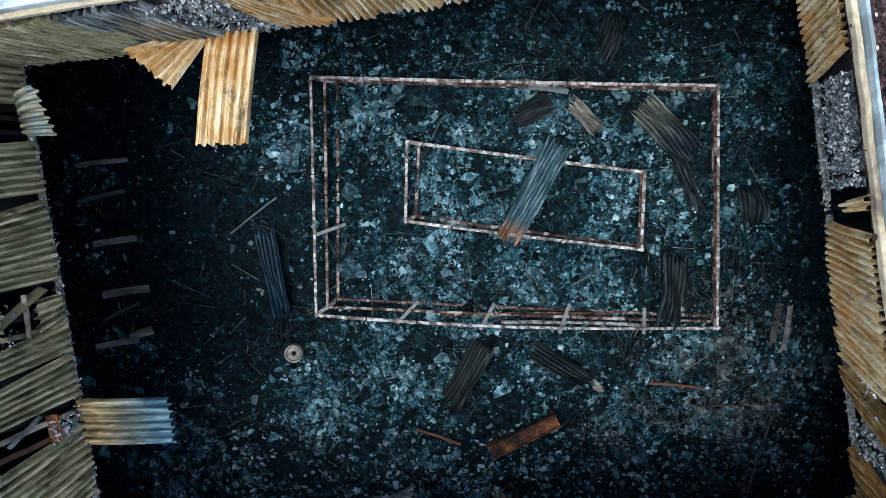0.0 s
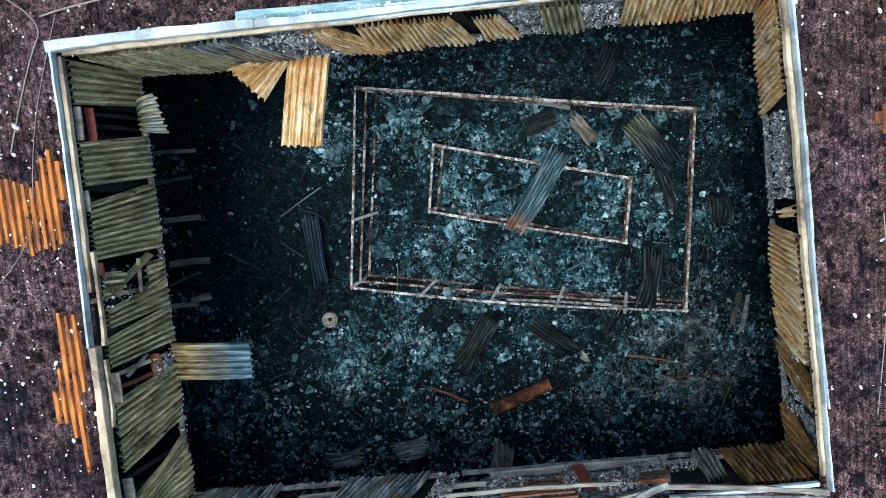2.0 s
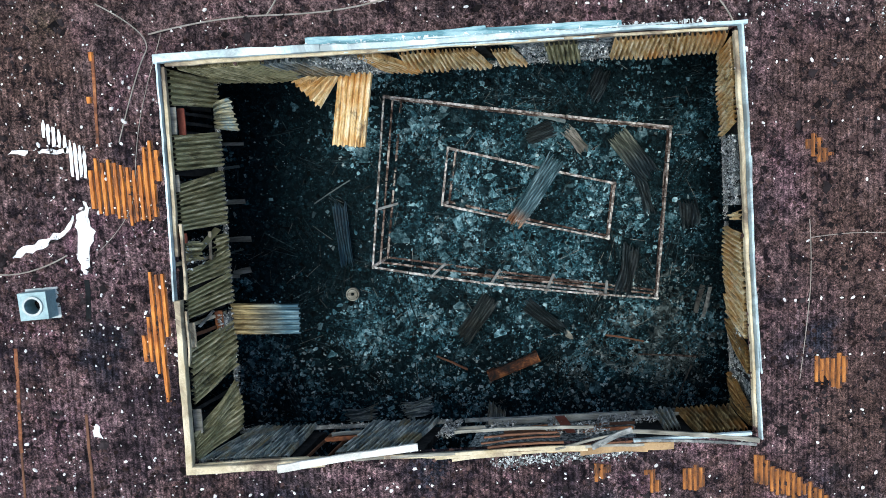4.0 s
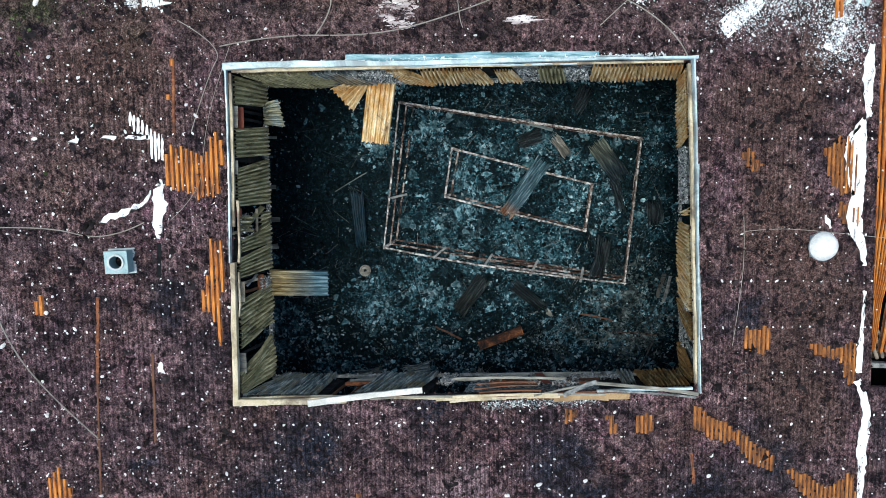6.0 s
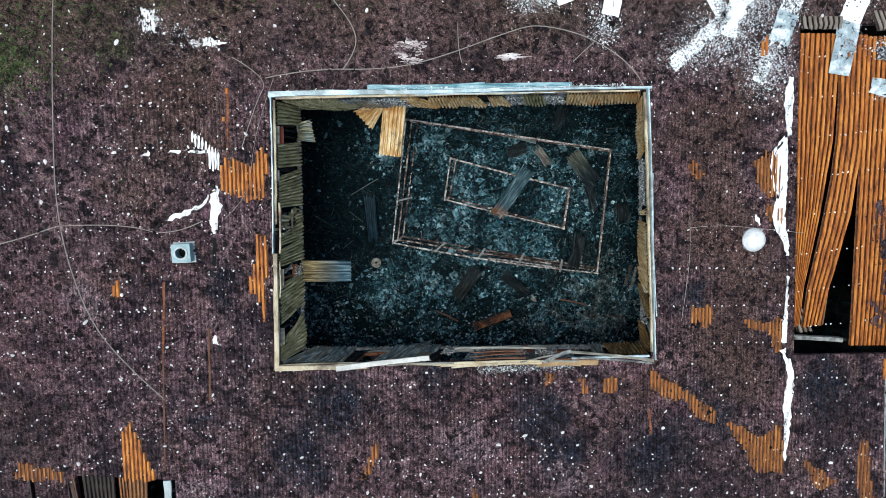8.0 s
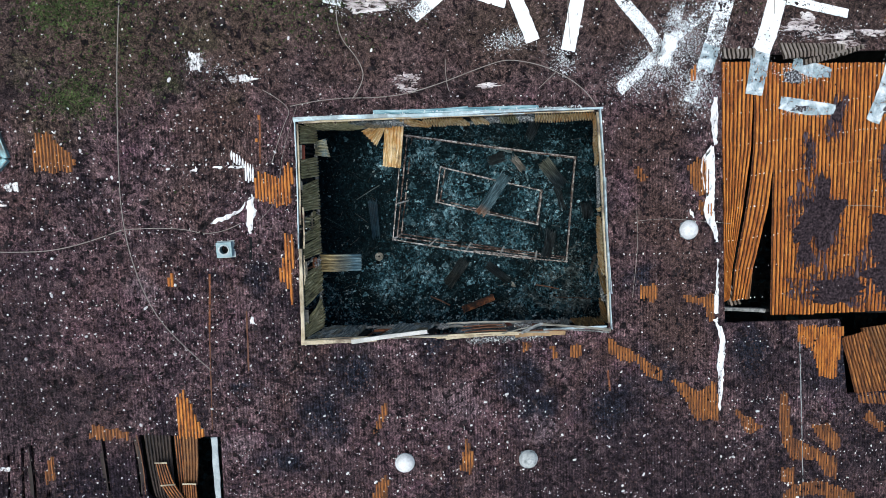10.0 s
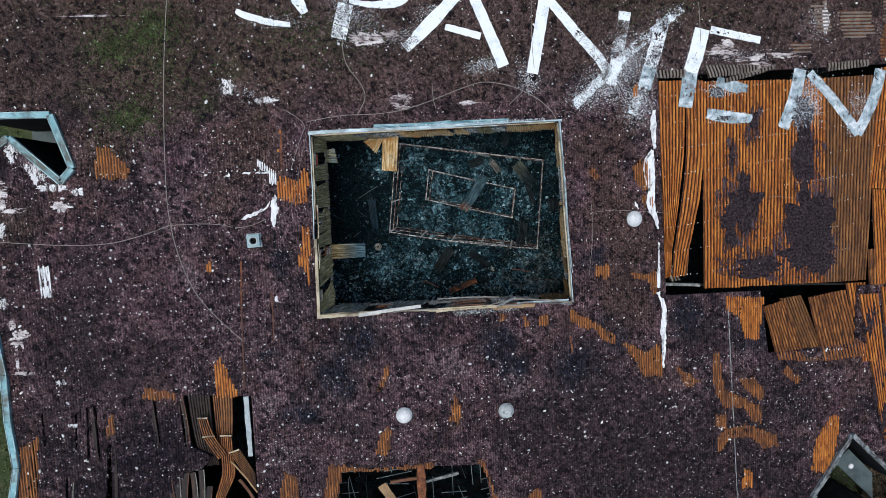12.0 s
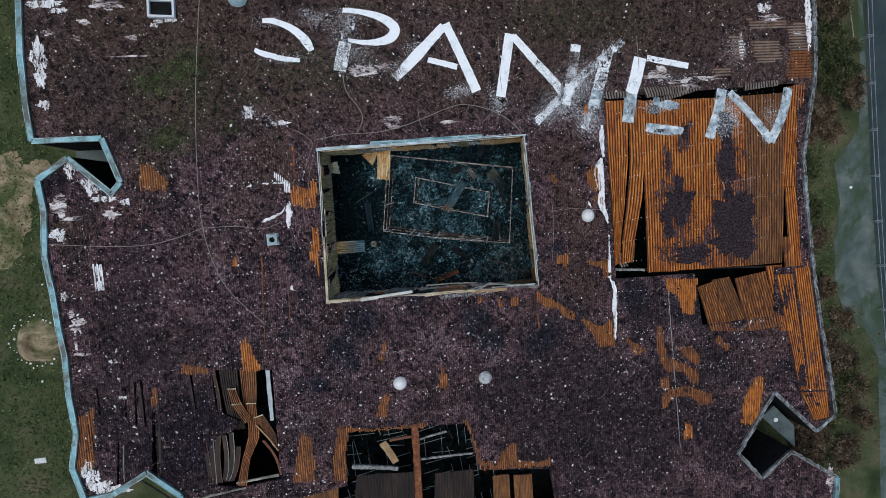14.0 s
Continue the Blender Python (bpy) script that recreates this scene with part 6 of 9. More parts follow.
for k, (a, b, w, m, z0, z1, lab) in enumerate(FLOOR_SHEETS):
    d = (Vector(b) - Vector(a)).normalized()
    s = Vector((-d.y, d.x)) * w / 2
    quad_sheet("fallen_sheet", (a[0] + s.x, a[1] + s.y, z0), (a[0] - s.x, a[1] - s.y, z0), (b[0] + s.x, b[1] + s.y, z1), (b[0] - s.x * 0.8, b[1] - s.y * 0.8, z1 - 0.05),
               m, lab, "sheet", "fallen sheets", 0.10, 0.08, 0.14, 0.30, 300 + k, 1, 0.0, 0.17)

# rusty channel, planks, drum lid
bm = bmesh.new()
a, b = Vector((0.82, -5.16, 0.28)), Vector((2.63, -4.50, 0.34))
d = (b - a).normalized()
s = Vector((-d.y, d.x, 0))
beam_between(bm, a, b, 0.34, 0.02)
beam_between(bm, a + s * 0.17 + Vector((0, 0, 0.05)), b + s * 0.17 + Vector((0, 0, 0.05)), 0.02, 0.12)
beam_between(bm, a - s * 0.17 + Vector((0, 0, 0.05)), b - s * 0.17 + Vector((0, 0, 0.05)), 0.02, 0.12)
beam_between(bm, a - Vector((0, 0, 0.15)), a + d * 0.3 - Vector((0, 0, 0.15)), 0.3, 0.28)
beam_between(bm, b - d * 0.3 - Vector((0, 0, 0.17)), b - Vector((0, 0, 0.17)), 0.3, 0.3)
thing("steel_channel", bm, CHANNEL, "rust-orange steel channel lying on soot", "channel")
for k, (a, b, w, m) in enumerate((((-8.45, 3.5), (-7.2, 3.47), 0.12, OLDBOARD), ((-8.4, 1.5), (-7.30, 1.52), 0.16, OLDBOARD), ((-8.4, 0.2), (-7.2, 0.22), 0.18, OLDBOARD), ((-8.8, -1.1), (-7.7, -1.05), 0.16, OLDBOARD), ((-7.9, -0.98), (-7.3, -0.85), 0.22, OLDBOARD),
                                  ((-8.6, 2.6), (-7.4, 2.72), 0.10, SLATE), ((-8.5, -0.45), (-7.5, -0.12), 0.07, SLATE), ((6.27, -4.7), (8.38, -4.9), 0.06, RAILDARK), ((-1.0, -4.33), (0.09, -4.88), 0.07, RUSTWOOD), ((5.11, -3.92), (6.47, -4.22), 0.06, RUSTWOOD),
                                  ((8.93, -2.38), (8.64, -3.47), 0.12, WOOLGREY), ((-4.95, 1.31), (-3.66, 2.06), 0.04, SLATE), ((2.92, 3.95), (3.88, 3.7), 0.14, TILEBITS), ((-0.3, 3.31), (0.25, 3.23), 0.12, ASHBITS))):
    ax, ay, bx, by = *a, *b
    strip("loose_board", (ax, ay, 0.2), (bx, by, 0.22), w, 0.05, m, "scorched grey board lying on the soot", "board", "boards on the court floor", 0, 0.02, 340 + k)
bm = bmesh.new()
for r0, r1, z in ((0.19, 0.23, 0.28), (0.06, 0.17, 0.24)):
    for i in range(24):
        a0, a1 = i * math.tau / 24, (i + 1) * math.tau / 24
        q = [Vector((rr * math.cos(t), rr * math.sin(t), zz)) + Vector((-3.83, -1.92, 0)) for rr, t, zz in
             ((r0, a0, z), (r1, a0, z + 0.02), (r1, a1, z + 0.02), (r0, a1, z), (r0, a0, z - 0.2), (r1, a0, z - 0.2), (r1, a1, z - 0.2), (r0, a1, z - 0.2))]
        v = [bm.verts.new(p) for p in q]
        for f in ((0, 1, 2, 3), (4, 7, 6, 5), (0, 3, 7, 4), (1, 5, 6, 2)):
            bm.faces.new([v[j] for j in f])
thing("drum_ring", bm, OLDBOARD, "grey round metal drum rim lying on rubble", "drum")

# ---- things on the roof ----
def dome_vent(x, y, r, label, cap=None):
    ob = base("dome_vent", x, y, H, label, "vent", "domed roof vents")
    bm = bmesh.new()
    add_box(bm, -r * 0.8, r * 0.8, -r * 0.8, r * 0.8, 0.0, 0.18, None, 0.02)
    part("upstand", bm, ZINC, ob)
    bm = bmesh.new()
    prof = [(r * 1.03, 0.16), (r * 1.05, 0.2), (r * 1.0, 0.24), (r * 0.93, 0.33), (r * 0.75, 0.43), (r * 0.45, 0.5), (r * 0.15, 0.53)]
    rings = [[bm.verts.new((a * math.cos(t * math.tau / 28), a * math.sin(t * math.tau / 28), z)) for t in range(28)] for a, z in prof]
    for r0, r1 in zip(rings, rings[1:]):
        for k in range(28):
            bm.faces.new((r0[k], r0[(k + 1) % 28], r1[(k + 1) % 28], r1[k])).smooth = True
    bm.faces.new(rings[-1])
    dome = part("dome", bm, cap or DOMEWHITE, ob, "white weathered plastic dome")
    bm = bmesh.new()
    for k in range(28):
        t0, t1 = k * math.tau / 28, (k + 1) * math.tau / 28
        q = [(rr * r * math.cos(t), rr * r * math.sin(t), z) for rr, t, z in ((1.04, t0, 0.162), (1.1, t0, 0.162), (1.1, t1, 0.162), (1.04, t1, 0.162), (1.04, t0, 0.19), (1.1, t0, 0.19), (1.1, t1, 0.19), (1.04, t1, 0.19))]
        v = [bm.verts.new(p) for p in q]
        for f in ((4, 5, 6, 7), (1, 2, 6, 5), (3, 0, 4, 7)):
            bm.faces.new([v[j] for j in f])
    part("flange", bm, ZINC, dome)
    return ob


dome_vent(10.99, -0.52, 0.43, "white dome-shaped roof vent on a zinc upstand")
dome_vent(-2.95, -11.09, 0.43, "white dome-shaped roof vent, slightly dirty")
dome_vent(3.0, -11.33, 0.42, "grey-white domed roof vent with soot holes", DOMEGREY)
dome_vent(-11.44, 14.75, 0.55, "teal domed roof vent at the far roof side", TEALPAINT)

fan = base("fan_box", -10.6, -0.62, H, "pale teal square fan housing with a round opening", "vent", rz=2)
bm = bmesh.new()
outer = [(-0.33, -0.33), (0.33, -0.33), (0.33, 0.33), (-0.33, 0.33)]
slab(bm, [outer, [(0.19 * math.cos(k * math.tau / 24), 0.19 * math.sin(k * math.tau / 24)) for k in range(24)]], 0.02, 0.42)
housing = part("housing", bm, TEALPAINT, fan)
bm = bmesh.new()
slab(bm, [[(0.24 * math.cos(k * math.tau / 24), 0.24 * math.sin(k * math.tau / 24)) for k in range(24)], [(0.185 * math.cos(k * math.tau / 24), 0.185 * math.sin(k * math.tau / 24)) for k in range(24)]], 0.42, 0.46)
part("collar", bm, ZINC, housing, "zinc collar ring")
bm = bmesh.new()
add_box(bm, -0.3, 0.3, -0.3, 0.3, 0.0, 0.019)
part("bottom", bm, CHAR, fan)
bm = bmesh.new()
add_box(bm, -0.38, 0.40, -0.39, 0.38, 0.004, 0.018, None, 0.004)
part("skirt", bm, ZINC, fan)

hatch = base("roof_hatch", -16.04, 14.15, H, "white-framed rectangular roof hatch standing open and dark", "hatch", rz=-3)
for x0, x1, y0, y1 in ((-0.8, 0.8, 0.42, 0.56), (-0.8, 0.8, -0.56, -0.42), (-0.8, -0.66, -0.42, 0.42), (0.66, 0.8, -0.42, 0.42)):
    bm = bmesh.new()
    add_box(bm, x0, x1, y0, y1, 0.0, 0.4, None, 0.015)
    part("frame_side", bm, WHITE, hatch)
# no real hole: a black slab paints the darkness inside the hatch
bm = bmesh.new()
add_box(bm, -0.66, 0.66, -0.42, 0.42, 0.004, 0.1)
part("opening", bm, CHAR, hatch, "black slab in place of the shaded opening")

# letters painted on the roof, stroke by stroke
def deck_drop(x, y):
    """How far the roof surface has sunk at a place: only the burnt bay has."""
    if 12.62 < x < 27.6 and -5.3 < y < 7.75:
        t = max(0.0, min(1.0, (7.3 - y) / 12.7))
        return -0.1 - 0.45 * t + 0.05 * math.sin(math.pi * t) + 0.10
    return 0.0


def smooth_line(points, step=0.14):
    """A curve through points of three numbers, in short even steps."""
    out = []
    for i in range(len(points) - 1):
        p0, p1, p2, p3 = (Vector(points[max(0, min(len(points) - 1, i + k))]) for k in (-1, 0, 1, 2))
        n = max(2, round((p2.xy - p1.xy).length / step))
        for j in range(n):
            t = j / n
            out.append(0.5 * ((2 * p1) + (p2 - p0) * t + (2 * p0 - 5 * p1 + 4 * p2 - p3) * t * t + (3 * p1 - p0 - 3 * p2 + p3) * t ** 3))
    return out + [Vector(points[-1])]


def brush_stroke(points, lift, ragged=0.035):
    """A painted stroke: a thin coat along a line of places and widths, with an uneven edge."""
    line = smooth_line(points)
    bm = bmesh.new()
    rows = []
    for i, p in enumerate(line):
        d = (line[min(i + 1, len(line) - 1)] - line[max(i - 1, 0)]).xy.normalized()
        row = []
        for f in (-1, -0.5, 0, 0.5, 1):
            e = f * p.z / 2 + (f * ragged * noise.noise(Vector((p.x * 6, p.y * 6, f * 9))) if abs(f) == 1 else 0)
            q = p.xy + Vector((-d.y, d.x)) * e
            if i in (0, len(line) - 1):
                q += d * ragged * noise.noise(Vector((q.x * 7, q.y * 7, 4)))
            drop = deck_drop(q.x, q.y)
            row.append(bm.verts.new((q.x, q.y, H + 0.014 + lift + (drop + 0.04 if drop else 0.0))))
        rows.append(row)
    for r0, r1 in zip(rows, rows[1:]):
        for k in range(4):
            bm.faces.new((r0[k], r0[k + 1], r1[k + 1], r1[k]))
    ext = bmesh.ops.extrude_face_region(bm, geom=bm.faces[:], use_keep_orig=True)
    for v in ext["geom"]:
        if isinstance(v, bmesh.types.BMVert):
            v.co.z -= 0.006
    bmesh.ops.recalc_face_normals(bm, faces=bm.faces[:])
    return bm


COATS = {"solid": LETTER, "half": LETTERWORN, "thin": LETTERTHIN, "foil": LETTERFOIL}
WORD = (
    ("S", (
        ("solid", ((-10.05, 13.32, 0.27), (-9.49, 13.31, 0.35), (-8.81, 13.08, 0.38), (-8.20, 12.75, 0.46), (-7.70, 12.31, 0.54), (-7.35, 11.84, 0.57), (-7.13, 11.37, 0.39))),
        ("solid", ((-10.70, 11.55, 0.24), (-10.30, 11.33, 0.35), (-9.68, 11.13, 0.35), (-8.99, 10.93, 0.32), (-7.93, 10.79, 0.25))),
    )),
    ("P", (
        ("solid", ((-4.95, 13.87, 0.29), (-4.16, 13.79, 0.33), (-3.19, 13.59, 0.40), (-2.29, 13.24, 0.55), (-1.70, 12.72, 0.66), (-1.73, 12.29, 0.67), (-2.17, 11.94, 0.59), (-2.95, 11.78, 0.41), (-3.87, 11.81, 0.30), (-4.74, 11.98, 0.21))),
        ("half", ((-4.93, 11.84, 0.80), (-5.18, 10.95, 0.84), (-5.43, 10.02, 0.80))),
        ("thin", ((-4.35, 13.72, 0.66), (-4.89, 11.80, 0.73))),
    )),
    ("A", (
        ("solid", ((1.60, 12.71, 0.57), (0.43, 11.57, 0.64), (-0.30, 10.87, 0.75), (-1.18, 10.02, 0.64))),
        ("half", ((-1.10, 10.09, 0.60), (-1.86, 9.42, 0.52))),
        ("solid", ((1.72, 12.85, 0.57), (2.52, 11.00, 0.61), (3.60, 8.36, 0.66))),
        ("solid", ((0.40, 10.55, 0.34), (1.33, 10.30, 0.38), (2.35, 10.01, 0.38))),
    )),
    ("N", (
        ("solid", ((6.07, 12.08, 0.67), (5.70, 10.23, 0.66), (5.22, 7.92, 0.67))),
        ("solid", ((6.30, 11.92, 0.50), (7.87, 10.08, 0.56))),
        ("half", ((7.83, 10.12, 0.56), (9.19, 8.59, 0.58), (9.90, 7.34, 0.54))),
        ("half", ((10.69, 11.24, 0.72), (10.63, 10.75, 0.69))),
        ("thin", ((10.63, 10.75, 0.69), (10.12, 8.56, 0.73))),
        ("half", ((10.16, 8.55, 0.69), (9.77, 7.19, 0.65))),
    )),
    ("I", (
        ("half", ((12.99, 10.67, 0.74), (12.52, 9.23, 0.82), (12.14, 8.09, 0.78))),
        ("foil", ((12.14, 8.09, 0.82), (11.77, 6.95, 0.82))),
    )),
    ("E", (
        ("solid", ((15.33, 10.21, 0.92), (14.94, 8.76, 0.91), (14.57, 7.76, 0.87))),
        ("foil", ((14.57, 7.76, 0.91), (14.24, 5.78, 0.84))),
        ("solid", ((15.83, 10.16, 0.42), (17.29, 9.84, 0.43), (18.90, 9.51, 0.42))),
        ("foil", ((16.16, 7.27, 0.51), (17.17, 6.91, 0.68), (18.11, 6.75, 0.43))),
        ("foil", ((15.58, 5.40, 0.60), (17.07, 5.13, 0.69), (18.66, 5.01, 0.39))),
    )),
    ("N", (
        ("foil", ((21.45, 7.81, 0.78), (21.05, 6.18, 0.75), (20.39, 4.40, 0.75))),
        ("foil", ((22.01, 7.58, 0.52), (23.65, 5.87, 0.58), (25.28, 3.91, 0.59))),
        ("foil", ((26.63, 7.68, 0.72), (26.12, 5.75, 0.72), (25.19, 3.88, 0.67))),
    )),
)
for char, strokes in WORD:
    ob = base("letter", 0, 0, 0, f"worn white letter {char} painted on the roof", "letter", "letters of the roof word")
    for k, (coat, points) in enumerate(strokes):
        part("stroke", brush_stroke(points, 0.003 * k), COATS[coat], ob, "" if coat == "solid" else "half worn away white paint")


# paint flecks, stones and fixings spread over the roof
def cluster(spots, seed):
    r = random.Random(seed)
    out = []
    for x, y, rx, ry, n in spots:
        for _ in range(int(n * 1.7)):
            px, py = x + r.gauss(0, rx), y + r.gauss(0, ry)
            if on_roof(px, py):
                out.append((px, py, H + 0.006))
            elif inside(COLLAPSE, px, py) and py > -4.5:
                out.append((px, py, H + deck_drop(px, py) + 0.05))
    return out


FLECKS = [(9.6, 7.3, 0.75, 0.55, 1500), (8.3, 6.5, 0.7, 0.45, 600), (11.31, 6.1, 0.5, 0.65, 1700), (10.6, 8.3, 0.5, 0.5, 900), (2.61, 8.5, 0.45, 0.22, 380), (1.9, 8.2, 0.3, 0.2, 120), (5.03, 7.4, 0.35, 0.3, 340), (4.7, 8.2, 0.3, 0.4, 90),
          (-5.1, 12.9, 0.5, 0.7, 420), (-4.3, 13.4, 0.6, 0.4, 220), (-5.0, 11.0, 0.45, 0.8, 420), (-3.9, 10.9, 0.5, 0.5, 260), (-8.6, 10.9, 0.9, 0.2, 240), (-0.4, 11.3, 0.45, 0.35, 260), (-1.6, 10.0, 0.5, 0.35, 240),
          (-6.6, 13.35, 0.5, 0.25, 300), (-7.3, 13.75, 0.3, 0.15, 100), (11.0, 9.0, 0.8, 0.6, 700), (12.2, 8.6, 0.4, 0.9, 420), (13.4, 10.9, 0.4, 0.4, 160), (14.6, 8.0, 0.3, 0.8, 240), (-9.9, 13.2, 0.5, 0.2, 120),
          (21.9, 5.9, 0.5, 0.8, 1600), (16.6, 6.8, 0.6, 0.25, 420), (17.0, 5.1, 0.7, 0.18, 420), (25.2, 5.6, 0.4, 0.6, 420), (24.9, 4.1, 0.3, 0.2, 120),
          (-3.3, 10.0, 0.9, 0.3, 160), (-10.05, 7.1, 0.6, 0.3, 130), (-11.38, 7.56, 0.3, 0.3, 140), (22.33, 10.47, 0.5, 0.7, 240), (17.5, 8.67, 1.4, 0.25, 340), (12.6, 9.9, 0.3, 0.5, 160)]
pts = cluster(FLECKS, 21)
lumps("paint_flecks", pts, rng.gamma(1.5, 0.0065, len(pts)) + 0.006, 0.15, LETTERBITS, "flecks of white paint on the roofing", "stuff", 21)

r = random.Random(31)
pts, sz = [], []
while len(pts) < 5200:
    x, y = r.uniform(-24, 29), r.uniform(-22, 17)
    w = 0.22 + 0.5 * max(0, noise.noise(Vector((x * 0.25, y * 0.25, 7)))) + (0.35 if -13 < x < -6 and -8 < y < 8 else 0)
    if y > 5.5 or (x > 7 and -9 < y < 7):
        w *= 0.45
    if r.random() < w and on_roof(x, y):
        pts.append((x, y, H + 0.01))
        sz.append((0.013 + min(0.075, r.paretovariate(2.0) * 0.0112)) * (0.72 if abs(x) < 12.5 and -8 < y < 8 else 1.0))
pebbles("roof_stones", pts, np.array(sz), 0.55, STONEBITS, "small white stones and crumbs strewn over the roof", 31)
pts = []
for k in range(-10, 9):
    for i in range(180):
        x = -24 + i * 0.29
        y = 1.5 + 1.49 * k - 0.015 * x + r.uniform(-0.02, 0.02)
        if y < 6 and noise.noise(Vector((x * 0.3, k * 3.1, 2))) > -0.06 and r.random() < 0.55 and on_roof(x, y):
            pts.append((x + r.uniform(-0.05, 0.05), y, H + 0.008))
pebbles("deck_fixings", pts, np.array([r.uniform(0.026, 0.052) for _ in pts]), 0.5, STONEBITS, "rows of pale fixing plates showing through the roofing", 32)
pts, sz = [], []
while len(pts) < 26000:
    x, y = r.uniform(-24, 29), r.uniform(-22, 17)
    if r.random() < (0.5 + noise.noise(Vector((x * 0.5, y * 0.5, 4)))) * (0.12 if -11.5 < x < 12.5 and 7.6 < y < 14.5 else 1) and on_roof(x, y):
        pts.append((x, y, H + 0.004))
        sz.append(r.uniform(0.02, 0.07))
lumps("roof_crumbs", pts, np.array(sz), 0.5, ROOFBITS, "dark crumbs of dead moss and substrate on the roof", "stuff", 33)
pts, sz = [], []
MOSS = [(-15.0, 10.6, 1.0, 0.7, 800), (-17.1, 9.7, 0.8, 0.5, 500), (-16.5, 6.2, 1.0, 0.5, 450), (-13.8, 8.0, 1.6, 1.0, 200), (-15.8, 8.3, 2.4, 2.2, 300), (9.9, 13.3, 2.2, 1.0, 500), (-6.5, 10.2, 2.0, 1.0, 500), (13, 13, 2.5, 1.5, 500)]
pts = cluster(MOSS, 34)
lumps("roof_moss", pts, rng.uniform(0.02, 0.07, len(pts)), 0.4, MOSSBITS, "green moss cushions growing on the roof", "stuff", 34)


r = random.Random(35)
pts = []
while len(pts) < 9000:
    x, y = r.uniform(-24, 29), r.uniform(-22, 17)
    if on_roof(x, y) and r.random() < 0.4 + noise.noise(Vector((x * 0.4, y * 0.4, 9))):
        for _ in range(r.randint(1, 4)):
            pts.append((x + r.gauss(0, 0.08), y + r.gauss(0, 0.08), H + 0.01))
pts = [p for p in pts if not (-11.5 < p[0] < 12.5 and 7.6 < p[1] < 14.5)]
lumps("soot_clumps", pts, np.array([min(0.14, 0.02 + r.paretovariate(2.0) * 0.022) for _ in pts]), 0.3, SOOTBITS, "black sooty clumps on the roofing", "stuff", 36)


r = random.Random(37)
pts, sz = [], []
for x, y, n in ((-17, -1, 16), (-13, 3, 12), (-18, -6, 14), (-12, -6, 10), (10, 3, 5), (11, -6, 8), (16, -12, 14), (8, -14, 12), (20, -14, 10), (-3, -9, 8), (-15, 11, 10), (-8, 9, 8), (8, 12, 10)):
    for _ in range(n):
        px, py, size = x + r.gauss(0, 2.2), y + r.gauss(0, 2.0), r.uniform(0.06, 0.22)
        if on_roof(px, py):
            for _ in range(12):
                pts.append((px + r.gauss(0, size * 0.5), py + r.gauss(0, size * 0.5), H + 0.012))
                sz.append(size * r.uniform(0.3, 0.6))
lumps("dark_tufts", pts, np.array(sz), 0.25, SOOTBITS, "dark round tufts of dead plants on the roof", "stuff", 38)


def crust(name, cx, cy, rx, ry, material, label, seed, lift=None, category="membrane", height=0.03, jag=0.6):
    """An irregular flat patch of torn roofing: a ragged disc with some thickness."""
    bm = bmesh.new()
    n, m = 72, 6
    rings = []
    for j in range(m + 1):
        ring = []
        for k in range(n):
            t = k * math.tau / n
            p = Vector((math.cos(t) * 1.3 + seed * 3.7, math.sin(t) * 1.3, seed * 1.1))
            rad = (1 + jag * noise.fractal(p, 0.55, 2.1, 7)) * j / m
            x, y = cx + rx * rad * math.cos(t), cy + ry * rad * math.sin(t)
            z0 = (lift(x, y) if lift else H)
            edge = 0.002 if j == m else height * (0.7 + 0.5 * noise.noise(Vector((x * 2.5, y * 2.5, seed))))
            ring.append(bm.verts.new((x, y, z0 + edge)))
        rings.append(ring)
    for r0, r1 in zip(rings[1:], rings[2:]):
        for k in range(n):
            bm.faces.new((r0[k], r1[k], r1[(k + 1) % n], r0[(k + 1) % n]))
    bm.faces.new(rings[1])
    for v in rings[0]:
        bm.verts.remove(v)
    under = [bm.verts.new(v.co - Vector((0, 0, 0.01))) for v in rings[-1]]
    for k in range(n):
        bm.faces.new((rings[-1][k], under[k], under[(k + 1) % n], rings[-1][(k + 1) % n]))
    bm.faces.new(under[::-1])
    bmesh.ops.recalc_face_normals(bm, faces=bm.faces[:])
    return thing(name, bm, material, label, category, "torn roofing")


